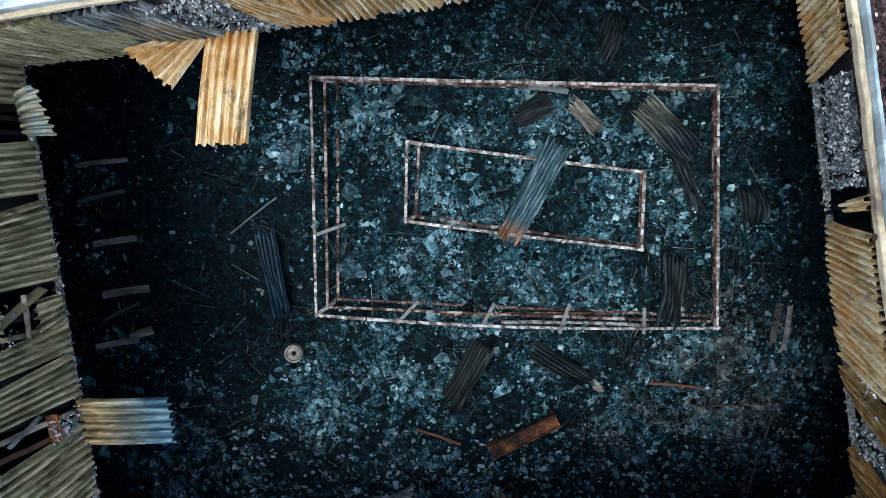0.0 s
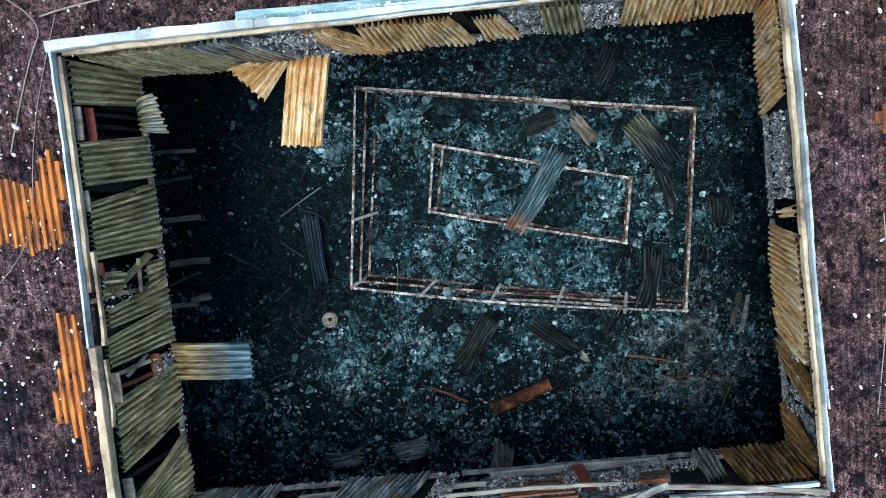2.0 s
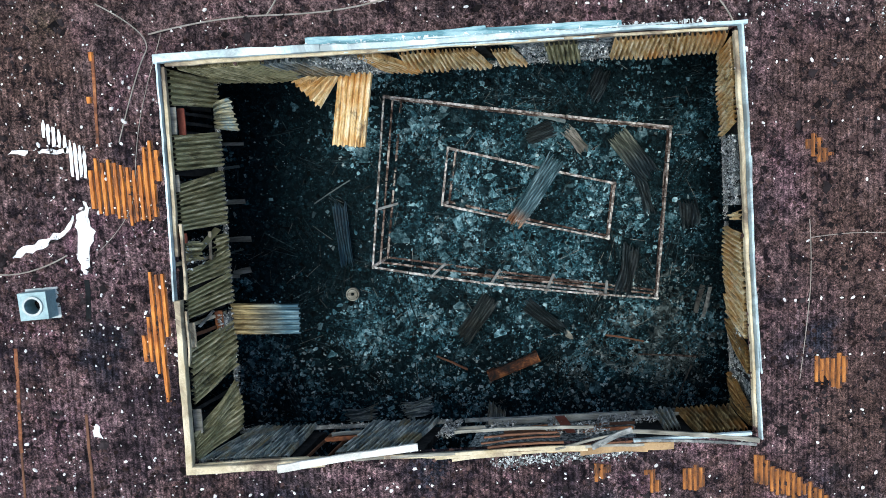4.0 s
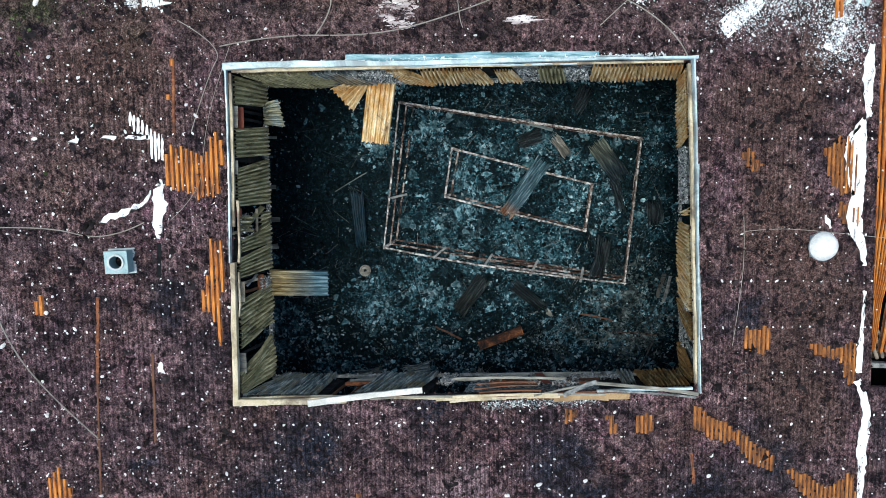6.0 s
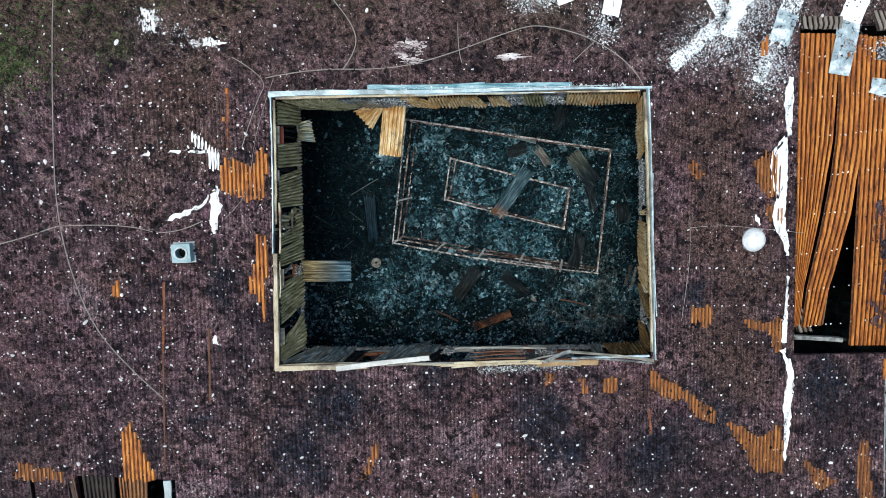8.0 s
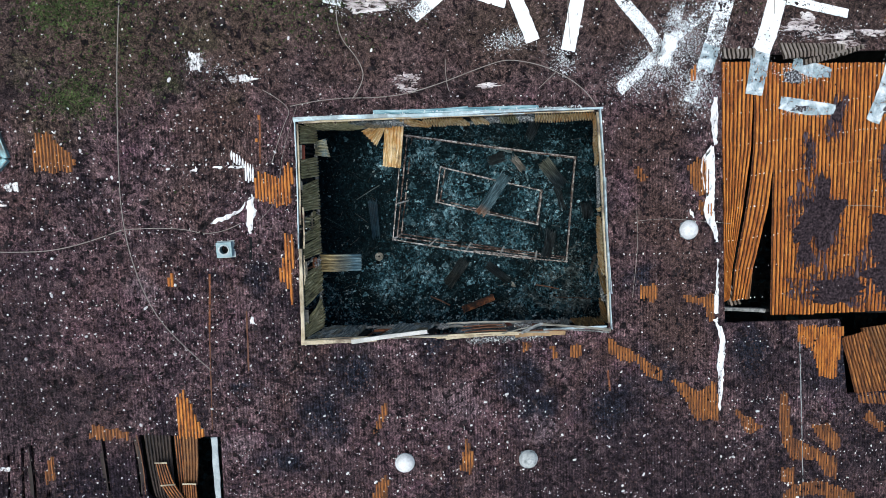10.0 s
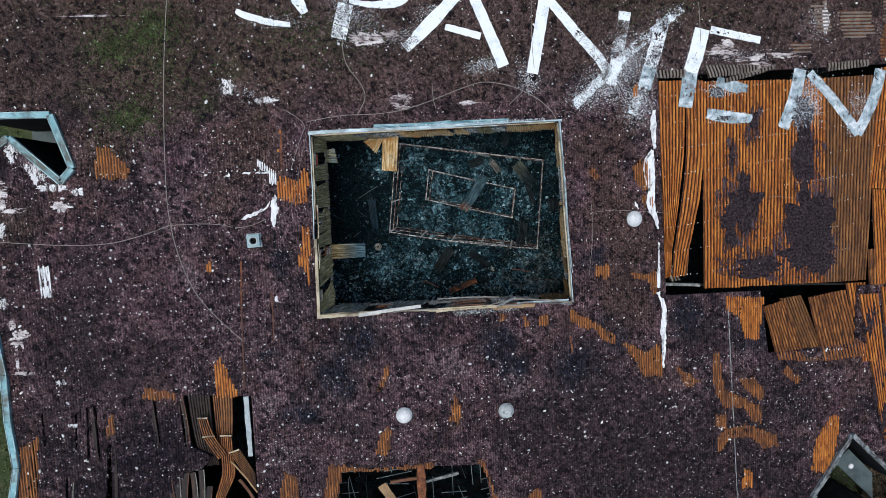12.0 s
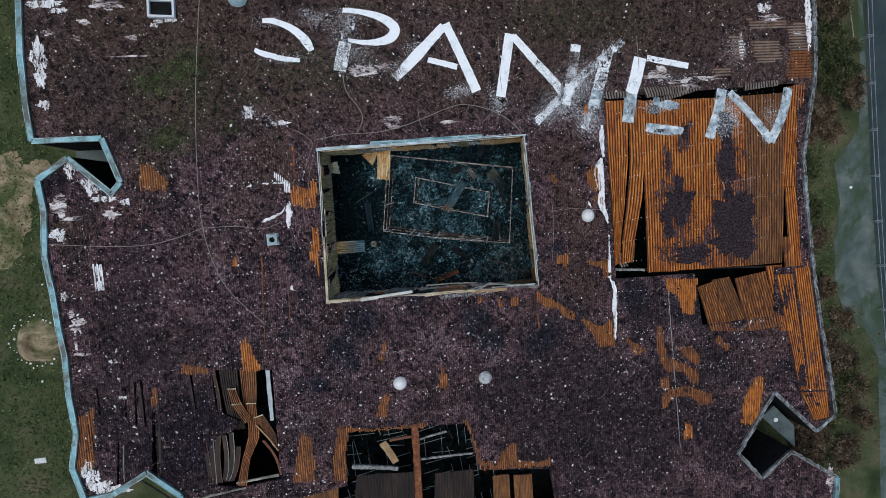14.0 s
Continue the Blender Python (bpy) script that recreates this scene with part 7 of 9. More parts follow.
for k, (p, rx, ry, m, lab) in enumerate((
        ((-2.22, 6.72), 0.6, 0.35, PINKISH, "pale bare spot of roofing membrane"), ((-2.17, 6.26), 0.4, 0.12, PINKISH, "pale bare spot of roofing membrane"),
        ((-3.83, 9.97), 0.9, 0.3, PINKISH, "pale bare spot of roofing membrane"), ((-2.6, 10.18), 0.4, 0.2, PINKISH, "pale bare spot of roofing membrane"),
        ((-11.38, 7.56), 0.3, 0.38, TORNWHITE, "white torn strip of roofing"), ((-9.47, 6.85), 0.6, 0.17, TORNWHITE, "white torn strip of roofing"), ((1.49, 6.41), 0.6, 0.1, PINKISH, "pale bare spot of roofing membrane"),

        
        ((-23.48, 11.37), 0.45, 1, TORNWHITE, "white torn roofing membrane"),
        ((-23.51, 10.19), 0.3, 0.6, TORNWHITE, "white torn roofing membrane"),
        ((-23.04, 14.61), 0.9, 0.25, TORNWHITE, "white torn roofing membrane"),
        ((-22.13, 14.22), 0.5, 0.2, TORNWHITE, "white torn roofing membrane"),
        ((-19.38, 14.53), 0.9, 0.3, PINKISH, "pale bare patch of torn membrane"),
        ((-23.50, 8.62), 0.35, 0.3, TORNWHITE, "white torn roofing membrane"),
        ((-20.63, 13.51), 0.35, 0.16, PINKISH, "pale bare patch of torn membrane"),
        ((-22.85, 12.93), 0.35, 0.16, PINKISH, "pale bare patch of torn membrane"),
        ((-21.25, 12.55), 0.28, 0.16, PINKISH, "pale bare patch of torn membrane"),
        ((-18.04, 12.50), 0.3, 0.16, PINKISH, "pale bare patch of torn membrane"),
        ((-17.92, 11.39), 1.4, 0.06, PINKISH, "pale bare patch of torn membrane"),
        ((-22.49, 4.56), 0.3, 0.45, TORNWHITE, "white torn roofing membrane"),
        ((-21.38, 3.51), 0.45, 0.5, TORNWHITE, "white torn roofing membrane"),
        ((-20.70, 2.69), 0.75, 0.25, TORNWHITE, "white torn roofing membrane"),
        ((-19.42, 2.39), 0.3, 0.2, TORNWHITE, "white torn roofing membrane"),
        ((-23.29, 2.36), 0.45, 0.75, PINKISH, "pale bare patch of torn membrane"),
        ((-22.75, 1.55), 0.7, 0.12, PINKISH, "pale bare patch of torn membrane"),
        ((-23.68, 0.62), 0.5, 0.35, TORNWHITE, "white torn roofing membrane"),
        ((-20.33, 1.70), 0.4, 0.35, PINKISH, "pale bare patch of torn membrane"),
        ((-23.65, -3.28), 0.2, 0.3, TORNWHITE, "white torn roofing membrane"),
        ((-23.37, -4.43), 0.2, 0.25, PINKISH, "pale bare patch of torn membrane"),
        ((-23.10, -5.26), 0.5, 0.5, PINKISH, "pale bare patch of torn membrane"),
        ((-23.09, -7.09), 0.5, 0.12, PINKISH, "pale bare patch of torn membrane"),
        ((-23.31, -6.34), 0.12, 0.6, PINKISH, "pale bare patch of torn membrane"),
        ((-23.44, -15.01), 0.5, 0.8, TORNWHITE, "white torn roofing membrane"),
        ((-22.74, -15.94), 0.6, 0.45, TORNWHITE, "white torn roofing membrane"),
        ((-21.88, -16.29), 0.7, 0.3, TORNWHITE, "white torn roofing membrane"),
        ((-21.22, -7.73), 0.25, 0.16, TORNWHITE, "white torn roofing membrane"),
        ((-20.86, -10.16), 0.25, 0.12, TORNWHITE, "white torn roofing membrane"),
        ((-16.11, 13.44), 0.6, 0.1, TORNWHITE, "white torn roofing membrane"),
        ((-16.63, 13.24), 0.25, 0.12, TORNWHITE, "white torn roofing membrane"),
        ((-15.50, 13.49), 0.25, 0.12, TORNWHITE, "white torn roofing membrane"),
        ((24.81, 13.34), 0.5, 0.35, TORNWHITE, "white torn roofing membrane"),
        ((25.24, 12.67), 0.9, 0.3, PINKISH, "pale bare patch of torn membrane"),
        ((23.05, 10.76), 0.25, 0.8, TORNWHITE, "white torn roofing membrane"),
        ((28.27, 12.48), 0.16, 1.8, TORNWHITE, "white torn roofing membrane"),
        ((27.58, 11.50), 0.5, 0.2, PINKISH, "pale bare patch of torn membrane"),
        ((20.08, 8.57), 1.6, 0.16, PINKISH, "pale bare patch of torn membrane"),
        ((18.73, 8.03), 1.2, 0.2, PINKISH, "pale bare patch of torn membrane"),
        ((16.85, 9.08), 0.8, 0.5, PINKISH, "pale bare patch of torn membrane"),
        ((29.87, -22.19), 0.3, 0.9, PINKISH, "pale bare patch of torn membrane"))):
    crust("torn_membrane", *p, rx, ry, m, lab, 400 + k)
# the torn white edge along the burnt bay
for points in (((12.36, 5.7, 0.14), (12.28, 5.1, 0.34), (12.3, 4.2, 0.30), (12.36, 3.5, 0.14)), ((12.2, 3.45, 0.12), (12.12, 3.0, 0.44), (12.1, 2.1, 0.46), (12.14, 1.2, 0.42), (12.08, 0.25, 0.52), (12.35, -0.5, 0.28), (12.5, -1.2, 0.12)),
               ((12.1, 3.2, 0.08), (11.76, 2.85, 0.10), (11.7, 2.3, 0.09), (11.86, 1.4, 0.08), (12.0, 1.05, 0.10)), ((11.1, 0.5, 0.05), (11.2, 0.25, 0.14), (11.32, 0.05, 0.06)), ((12.6, -2.0, 0.08), (12.72, -3.2, 0.12), (12.74, -4.0, 0.2), (12.76, -4.7, 0.2)), ((12.7, -4.9, 0.26), (12.84, -6.0, 0.26), (12.76, -7.0, 0.36), (12.78, -8.2, 0.24), (12.72, -9.6, 0.06))):
    thing("torn_membrane", brush_stroke([(min(x, 12.6 - w / 2) if y > -5 else x, y, w) for x, y, w in points], 0.02, 0.09), TORNSOLID, "white torn membrane edge beside the burnt bay", "membrane", "torn roofing")
thing("torn_membrane", brush_stroke([(28.1, 14.6, 0.3), (28.25, 13.4, 0.5), (28.3, 12.2, 0.45), (28.3, 11.2, 0.35), (28.35, 10.5, 0.15)], 0.02, 0.2), TORNSOLID, "white torn membrane along the broken parapet", "membrane", "torn roofing")
for points in (((-9.3, 1.72, 0.10), (-9.4, 1.45, 0.26), (-9.42, 1.2, 0.34), (-9.45, 0.85, 0.32), (-9.47, 0.42, 0.28), (-9.48, 0.16, 0.26), (-9.49, 0.02, 0.12)), ((-11.26, 0.52, 0.08), (-10.86, 0.70, 0.2), (-10.22, 0.90, 0.17), (-9.78, 1.2, 0.1), (-9.64, 1.5, 0.05)),
               ((-11.0, 3.02, 0.05), (-10.76, 3.03, 0.09), (-10.5, 3.02, 0.05)), ((-10.33, 3.03, 0.04), (-10.0, 3.03, 0.08), (-9.6, 3.02, 0.08)), ((-11.9, 2.9, 0.05), (-11.7, 2.94, 0.2), (-11.6, 3.05, 0.06)), ((-9.6, -3.78, 0.1), (-9.68, -4.1, 0.22))):
    thing("torn_membrane", brush_stroke(points, 0.02, 0.15), TORNSOLID, "white bare strip of torn roofing", "membrane", "torn roofing")
for k, (x, y0, y1) in enumerate(((-10.1, 3.76, 3.35), (-10.0, 3.66, 3.2), (-9.88, 3.6, 3.12), (-9.76, 3.52, 3.1), (-9.64, 3.4, 2.95), (-9.53, 3.28, 2.4), (-9.42, 3.2, 2.32), (-9.32, 3.14, 2.38), (-9.22, 3.1, 2.36))):
    thing("torn_membrane", brush_stroke(((x, y0, 0.04), (x - 0.01, (y0 + y1) / 2, 0.085), (x - 0.02, y1, 0.05)), 0.02, 0.03), TORNSOLID, "white streak of membrane remaining on a deck rib", "membrane", "streaks on the deck ribs")
for x, y0, y1, w in ((-21.74, -1.35, -3.0, 0.07), (-21.62, -1.5, -2.1, 0.08), (-21.5, -1.4, -3.05, 0.10), (-21.38, -1.45, -2.2, 0.08), (-21.28, -1.4, -3.1, 0.08), (-21.6, -2.5, -3.1, 0.09), (-21.4, -2.45, -3.1, 0.09)):
    thing("torn_membrane", brush_stroke(((x, y0, w), (x + 0.01, (y0 + y1) / 2, w * 1.2), (x + 0.02, y1, w)), 0.02, 0.03), TORNSOLID, "white streak of membrane remaining on a deck rib", "membrane", "streaks on the deck ribs")
strip("deck_seam", (-9.49, -0.1, H + 0.004), (-9.55, -1.14, H + 0.004), 0.13, 0.02, CHAR, "dark open seam in the roof deck", "seam", "deck seams", 0, 0, 458)
strip("paint_smear", (9.6, 7.9, H + 0.02), (14.1, 11.4, H + 0.02), 0.55, 0.008, SPRAYED, "diagonal smear of thin white paint on the roof", "smear", "paint smears", 0, 0.05, 447)
strip("paint_smear", (11.0, 5.5, H + 0.022), (11.9, 7.4, H + 0.022), 0.5, 0.008, SPRAYED, "smear of thin white paint beside the letters", "smear", "paint smears", 0, 0.05, 448)
strip("paint_smear", (7.6, 6.1, H + 0.02), (10.3, 8.3, H + 0.02), 0.6, 0.008, SPRAYED, "smear of thin white paint below a letter", "smear", "paint smears", 0, 0.05, 449)
crust("torn_membrane", *(18.21, 8.45), 1.0, 0.16, PINKISH, "pale bare strip of roofing beside the bay", 471)
crust("torn_membrane", *(16.32, 8.87), 0.7, 0.14, PINKISH, "pale bare strip of roofing beside the bay", 472)

# long rusty seams between deck sheets
for k, (a, b, w, m) in enumerate((((-8.79, 5.21), (-8.89, 3.1), 0.07, RUSTORANGE), ((-11.39, -1.71), (-11.56, -4.36), 0.08, RUSTORANGE), ((-11.56, -4.36), (-11.73, -8.92), 0.05, RUSTWOOD), ((-9.87, -3.48), (-9.94, -6.29), 0.06, RUSTWOOD),
                                  ((16.87, -6.04), (17.48, -18.26), 0.05, RAILGREY), ((7.03, -7.23), (7.13, -8.25), 0.09, RUSTORANGE))):
    strip("deck_seam", (*a, H + 0.008), (*b, H + 0.008), w, 0.02, m, "long rusty seam between roof deck sheets", "seam", "deck seams", 0, 0.0, 450 + k)


# cables lying over the roof
def cable(points, label, rad=0.012, z=0.02):
    cu = bpy.data.curves.new("cable", "CURVE")
    cu.dimensions, cu.bevel_depth, cu.bevel_resolution = "3D", rad, 1
    sp = cu.splines.new("NURBS")
    sp.points.add(len(points) - 1)
    for q, (x, y) in zip(sp.points, points):
        q.co = (x, y, H + z, 1)
    sp.use_endpoint_u, sp.order_u = True, 3
    ob = new("roof_cable", cu)
    cu.materials.append(CABLE)
    return tagged(ob, label, "cable", "cables on the roof")


CAB = "thin pale cable lying loose on the roof"
cable([(-13.76, 14.75), (-14.54, 9.58), (-14.92, 4.24), (-15.02, 0.58), (-14.36, -2.46), (-13.28, -4.45), (-11.6, -6.14)], CAB, 0.022)
cable([(-15.04, 0.4), (-17.18, -0.37), (-19.65, -0.45), (-22.38, -0.17), (-24.4, 0.09)], CAB, 0.022)
cable([(-15.04, 0.4), (-12.8, 0.5), (-11.04, -0.07), (-9.89, 0.52)], CAB, 0.018)
cable([(-7.45, 5.63), (-5.91, 5.97), (-3.14, 5.93), (-1.25, 6.33), (1.64, 7.4), (2.6, 7.59), (4.5, 7.16), (6.25, 6.01), (6.56, 5.31)], CAB, 0.02)
cable([(-5.2, 10.0), (-5.33, 8.82), (-4.28, 7.58), (-4.09, 6.67), (-4.68, 5.93)], CAB, 0.02)
cable([(-8.61, 6.37), (-7.3, 5.63), (-7.81, 4.82), (-8.38, 3.16)], CAB, 0.015)
cable([(-0.46, 7.62), (-0.48, 6.55), (-0.31, 6.17)], CAB, 0.015)
cable([(4.66, 7.0), (4.0, 6.4)] + [(3.83, 6.25)], CAB, 0.015)
cable([(5.29, 11.88), (5.17, 10.06), (5.34, 8.22)], CAB, 0.015)
cable([(-7.15, 5.65), (-7.72, 4.19), (-8.04, 2.8), (-8.18, 1.39), (-9.09, 0.6)], CAB, 0.009)
cable([(8.48, 0.44), (8.57, -0.79), (8.41, -2.52), (8.26, -3.69)], CAB, 0.012)
cable([(8.5, -0.03), (9.38, 0.06), (10.76, -0.02), (13.17, -0.31)], CAB, 0.012)
cable([(15.11, 11.7), (15.18, 10.46), (15.21, 9.52)], CAB, 0.02)
cable([(16.15, -0.06), (17.55, 0.1), (19.67, 0.44), (22.19, 0.08), (24.01, -0.35), (24.72, 0.2)], CAB, 0.015, -0.22)

def bent_sheet(name, lefts, rights, heights, m, lab, group, seed, pitch=0.13, depth=0.06, wave=0.02, valley=None, ragged=0.05):
    """A ribbed sheet between two lines of places, bent at each of them; heights are above the roof."""
    rows = 4 * (len(lefts) - 1)
    left = [Vector((*p, H + z)) for p, z in zip(lefts, heights)]
    right = [Vector((*p, H + z)) for p, z in zip(rights, heights)]
    length = sum((q - p).length for p, q in zip(left, left[1:]))
    width = max((q - p).length for p, q in zip(left, right))

    def along(line, t):
        f = min(max(t, 0.0), 0.9999) * (len(line) - 1)
        i = int(f)
        f -= i
        p0, p1, p2, p3 = (line[max(0, min(len(line) - 1, i + k))] for k in (-1, 0, 1, 2))
        soft = 0.5 * ((2 * p1) + (p2 - p0) * f + (2 * p0 - 5 * p1 + 4 * p2 - p3) * f * f + (3 * p1 - p0 - 3 * p2 + p3) * f ** 3)
        return soft.lerp(p1.lerp(p2, f), 0.4)

    def place(u, v, h):
        t = v / length
        p = along(left, t).lerp(along(right, t), u / width)
        return p + Vector((0, 0, h + wave * noise.noise(Vector((p.x * 0.9, p.y * 0.9, seed)))))

    bm = bmesh.new()
    corrugated(bm, width, length, place, pitch, depth, rows, 0.006, ragged, seed, valley is not None)
    bmesh.ops.recalc_face_normals(bm, faces=bm.faces[:])
    ob = thing(name, bm, m, lab, "sheet", group)
    if valley is not None:
        ob.data.materials.append(valley)
    return ob


# ---- the burnt bay: sagging ribbed deck ----
SAG = "rusted orange ribbed deck sheet sagging in the burnt bay"


def bay_sheet(p00, p10, p01, p11, z0, z1, material, label, seed, bulge=0.0, wave=0.04, curl=0.0):
    quad_sheet("deck_sheet", (*p00, H + z0), (*p10, H + z0), (*p01, H + z1), (*p11, H + z1), material, label, "sheet", "sagging deck sheets", 0.21, 0.10, bulge, 0.05, seed, -1, curl, wave, 14, None, SHADEVALLEY if material in (GREYDECK, DARKDECK) else VALLEY)


bay_sheet((15.34, 7.27), (17.85, 7.26), (15.62, -5.02), (17.94, -5.11), -0.1, -0.55, SHEETORANGE, SAG, 503, 0.05)
bay_sheet((17.85, 7.26), (20.49, 7.25), (17.94, -5.07), (20.68, -5.11), -0.1, -0.55, SHEETORANGE, SAG, 504, 0.05)
bay_sheet((20.53, 7.24), (23.1, 7.3), (20.72, -5.07), (23.39, -5.14), -0.1, -0.5, SHEETORANGE, SAG, 505, 0.04)
bay_sheet((23.14, 7.3), (26.39, 7.4), (23.43, -5.14), (26.28, -5.14), -0.1, -0.45, DULLORANGE, "dull brown ribbed deck sheet sagging in the burnt bay", 506, 0.04)
bay_sheet((26.59, 7.77), (27.99, 8.02), (26.12, 0.56), (27.45, 0.48), -0.08, -0.2, SHEETORANGE, SAG, 507)
bay_sheet((26.38, 0.54), (27.54, 0.47), (26.74, -6.58), (28.24, -6.7), -0.2, -0.1, SHEETORANGE, SAG, 508)
bay_sheet((20.09, -9.67), (22.01, -9.92), (19.47, -6.38), (20.84, -6.02), -0.02, -0.5, BROWNORANGE, "rusty brown ribbed deck sheet tilted down into the bay", 509)
bay_sheet((21.83, -9.9), (23.43, -9.95), (20.84, -6.02), (22.23, -5.9), -0.05, -0.9, DULLORANGE, "sooty brown ribbed deck sheet tilted down into the bay", 510)
bay_sheet((23.21, -10.01), (25.75, -9.84), (22.31, -5.94), (24.81, -5.61), -0.02, -0.35, BROWNORANGE, "brown ribbed deck sheet tilted down into the bay", 511)
bay_sheet((26.32, -7.37), (27.03, -7.42), (26.22, -3.14), (26.89, -3.18), -0.1, -0.2, BROWNORANGE, SAG, 531)
bay_sheet((16.64, 7.39), (18.19, 7.73), (16.65, 7.07), (18.26, 7.41), 0.06, 0.06, GREYDECK, "grey curled edge strip of the roof deck", 532, 0.03)
bay_sheet((18.19, 7.73), (19.65, 8.07), (18.26, 7.41), (19.72, 7.81), 0.06, 0.1, GREYDECK, "grey curled edge strip of the roof deck", 533, 0.03)
bay_sheet((25.76, -10.2), (26.75, -10.27), (24.87, -5.23), (26.21, -5.24), 0.0, -0.4, SHEETORANGE, SAG, 512)
bay_sheet((13.35, -3.43), (13.77, -3.45), (13.76, -4.54), (14.46, -4.51), -0.9, -1.1, GREYDECK, "grey loose ribbed strip in the dark bay", 513)
bay_sheet((25.42, -5.89), (26.71, -5.91), (27.21, -14.89), (27.97, -14.97), 0.03, 0.03, SHEETORANGE, "rusted orange ribbed deck strip along the parapet", 541, 0.02, 0.02)
bay_sheet((26.9, -5.5), (28.11, -5.51), (28.06, -14.98), (29.45, -15.13), 0.03, 0.03, SHEETORANGE, "rusted orange ribbed deck strip along the parapet", 542, 0.02, 0.02)
bay_sheet((27.3, -15.07), (29.49, -15.22), (28.42, -17.42), (29.67, -17.3), 0.03, 0.03, SHEETORANGE, "rusted orange ribbed deck strip along the parapet", 543, 0.02, 0.02)
for k, (x, y, rx, ry) in enumerate(((26.3, -7.6, 0.45, 1.1), (27.6, -8.6, 0.5, 0.9), (26.9, -11.0, 0.35, 1.4), (28.2, -12.3, 0.6, 0.7), (27.5, -13.9, 0.5, 0.8), (28.9, -14.6, 0.35, 0.9), (28.2, -15.9, 0.6, 0.5))):
    crust("roofing_remnant", x, y, rx, ry, CRUSTHOLES if k % 2 else ROOFCRUST, "dark crust of roofing remaining on the orange deck", 590 + k, lambda x, y: H + 0.12, "roofing", 0.03, 0.9)
# curled edge of the roof north of the bay
bay_sheet((15.38, 8.19), (18.71, 8.1), (15.62, 7.36), (18.71, 7.65), 0.02, 0.10, GREYDECK, "grey curled edge strip of the roof deck", 514, 0.05)
bay_sheet((12.57, 7.95), (14.26, 7.97), (12.67, 7.44), (14.26, 7.46), 0.02, 0.0, GREYDECK, "grey curled edge strip of the roof deck", 515, 0.03)
bay_sheet((23.08, 8.11), (25.75, 8.3), (23.1, 7.59), (25.77, 7.84), 0.03, 0.02, GREYDECK, "grey curled edge strip of the roof deck", 516, 0.03)
strip("steel_beam", (*(12.29, -4.55), H - 0.75), (*(15.45, -4.82), H - 0.75), 0.2, 0.25, WOOLGREY, "grey steel beam under the burnt bay", "beam", "steel beams", 0, 0, 521)
strip("steel_beam", (*(15.45, -4.82), H - 0.8), (*(25.99, -5.4), H - 0.8), 0.14, 0.2, CHARWALL, "charred beam under the burnt bay", "beam", "steel beams", 0, 0, 522)
for k, (p, rx, ry, m, lab) in enumerate((((17.9, -0.3), 1.25, 1.7, ROOFCRUST, 1), ((17.2, -1.6), 0.5, 1.3, ROOFCRUST, 1), ((22.3, -1.3), 1.6, 2.5, ROOFCRUST, 1), ((22.7, -3.2), 2.0, 1.4, ROOFCRUST, 1), ((21.9, 2.6), 0.7, 1.9, ROOFCRUST, 1), ((19.0, -3.9), 1.7, 0.7, ROOFCRUST, 1), ((21.6, 5.3), 0.9, 1.4, SPECKLED, 2),
                                         ((18.6, 4.9), 0.3, 0.7, ROOFCRUST, 1), ((16.3, 6.6), 0.7, 0.35, SPECKLED, 2), ((16.6, 5.1), 0.6, 0.2, SPECKLED, 2), ((17.2, 3.0), 0.16, 0.8, ROOFCRUST, 1))):
    crust("roofing_remnant", *p, rx * 0.85, ry * 0.85, m, "dark crust of roofing remaining on the orange deck" if lab == 1 else "white-speckled crust of roofing remaining on the deck", 540 + k, lambda x, y: H + deck_drop(x, y) + 0.03, "roofing", 0.06)

for k, (p, rx, ry) in enumerate((((17.8, -0.6), 1.5, 2.2), ((19.0, -3.7), 2.0, 1.0), ((22.3, -1.2), 1.9, 3.0), ((22.7, -3.2), 2.2, 1.6), ((18.5, 4.6), 0.5, 1.2), ((17.2, 3.0), 0.4, 1.1), ((21.9, 2.8), 1.0, 2.1))):
    crust("roofing_remnant", *p, rx, ry, CRUSTHOLES, "thin broken crust of roofing on the orange deck", 560 + k, lambda x, y: H + deck_drop(x, y) + 0.02, "roofing", 0.035)
r = random.Random(58)
pts, sz = [], []
CRUST = [(17.8, -0.4, 0.9, 1.3, 1700), (19.0, -3.7, 1.4, 0.7, 1300), (22.3, -1.2, 1.2, 2.0, 2800), (22.7, -3.2, 1.5, 1.1, 1500), (21.9, 2.6, 0.6, 1.2, 900), (18.5, 4.6, 0.3, 0.8, 300), (17.2, 3.0, 0.2, 0.8, 260)]
for x, y, rx, ry, n in CRUST:
    for _ in range(n // 2):
        px, py = x + r.gauss(0, rx), y + r.gauss(0, ry)
        if inside(COLLAPSE, px, py) and -5.0 < py < 7.0:
            pts.append((px, py, H + deck_drop(px, py) + 0.02))
            sz.append(r.uniform(0.01, 0.045))
lumps("roofing_crumbs", pts, np.array(sz), 0.4, ROOFCRUST, "dark crumbs of roofing scattered on the orange deck", "stuff", 59)

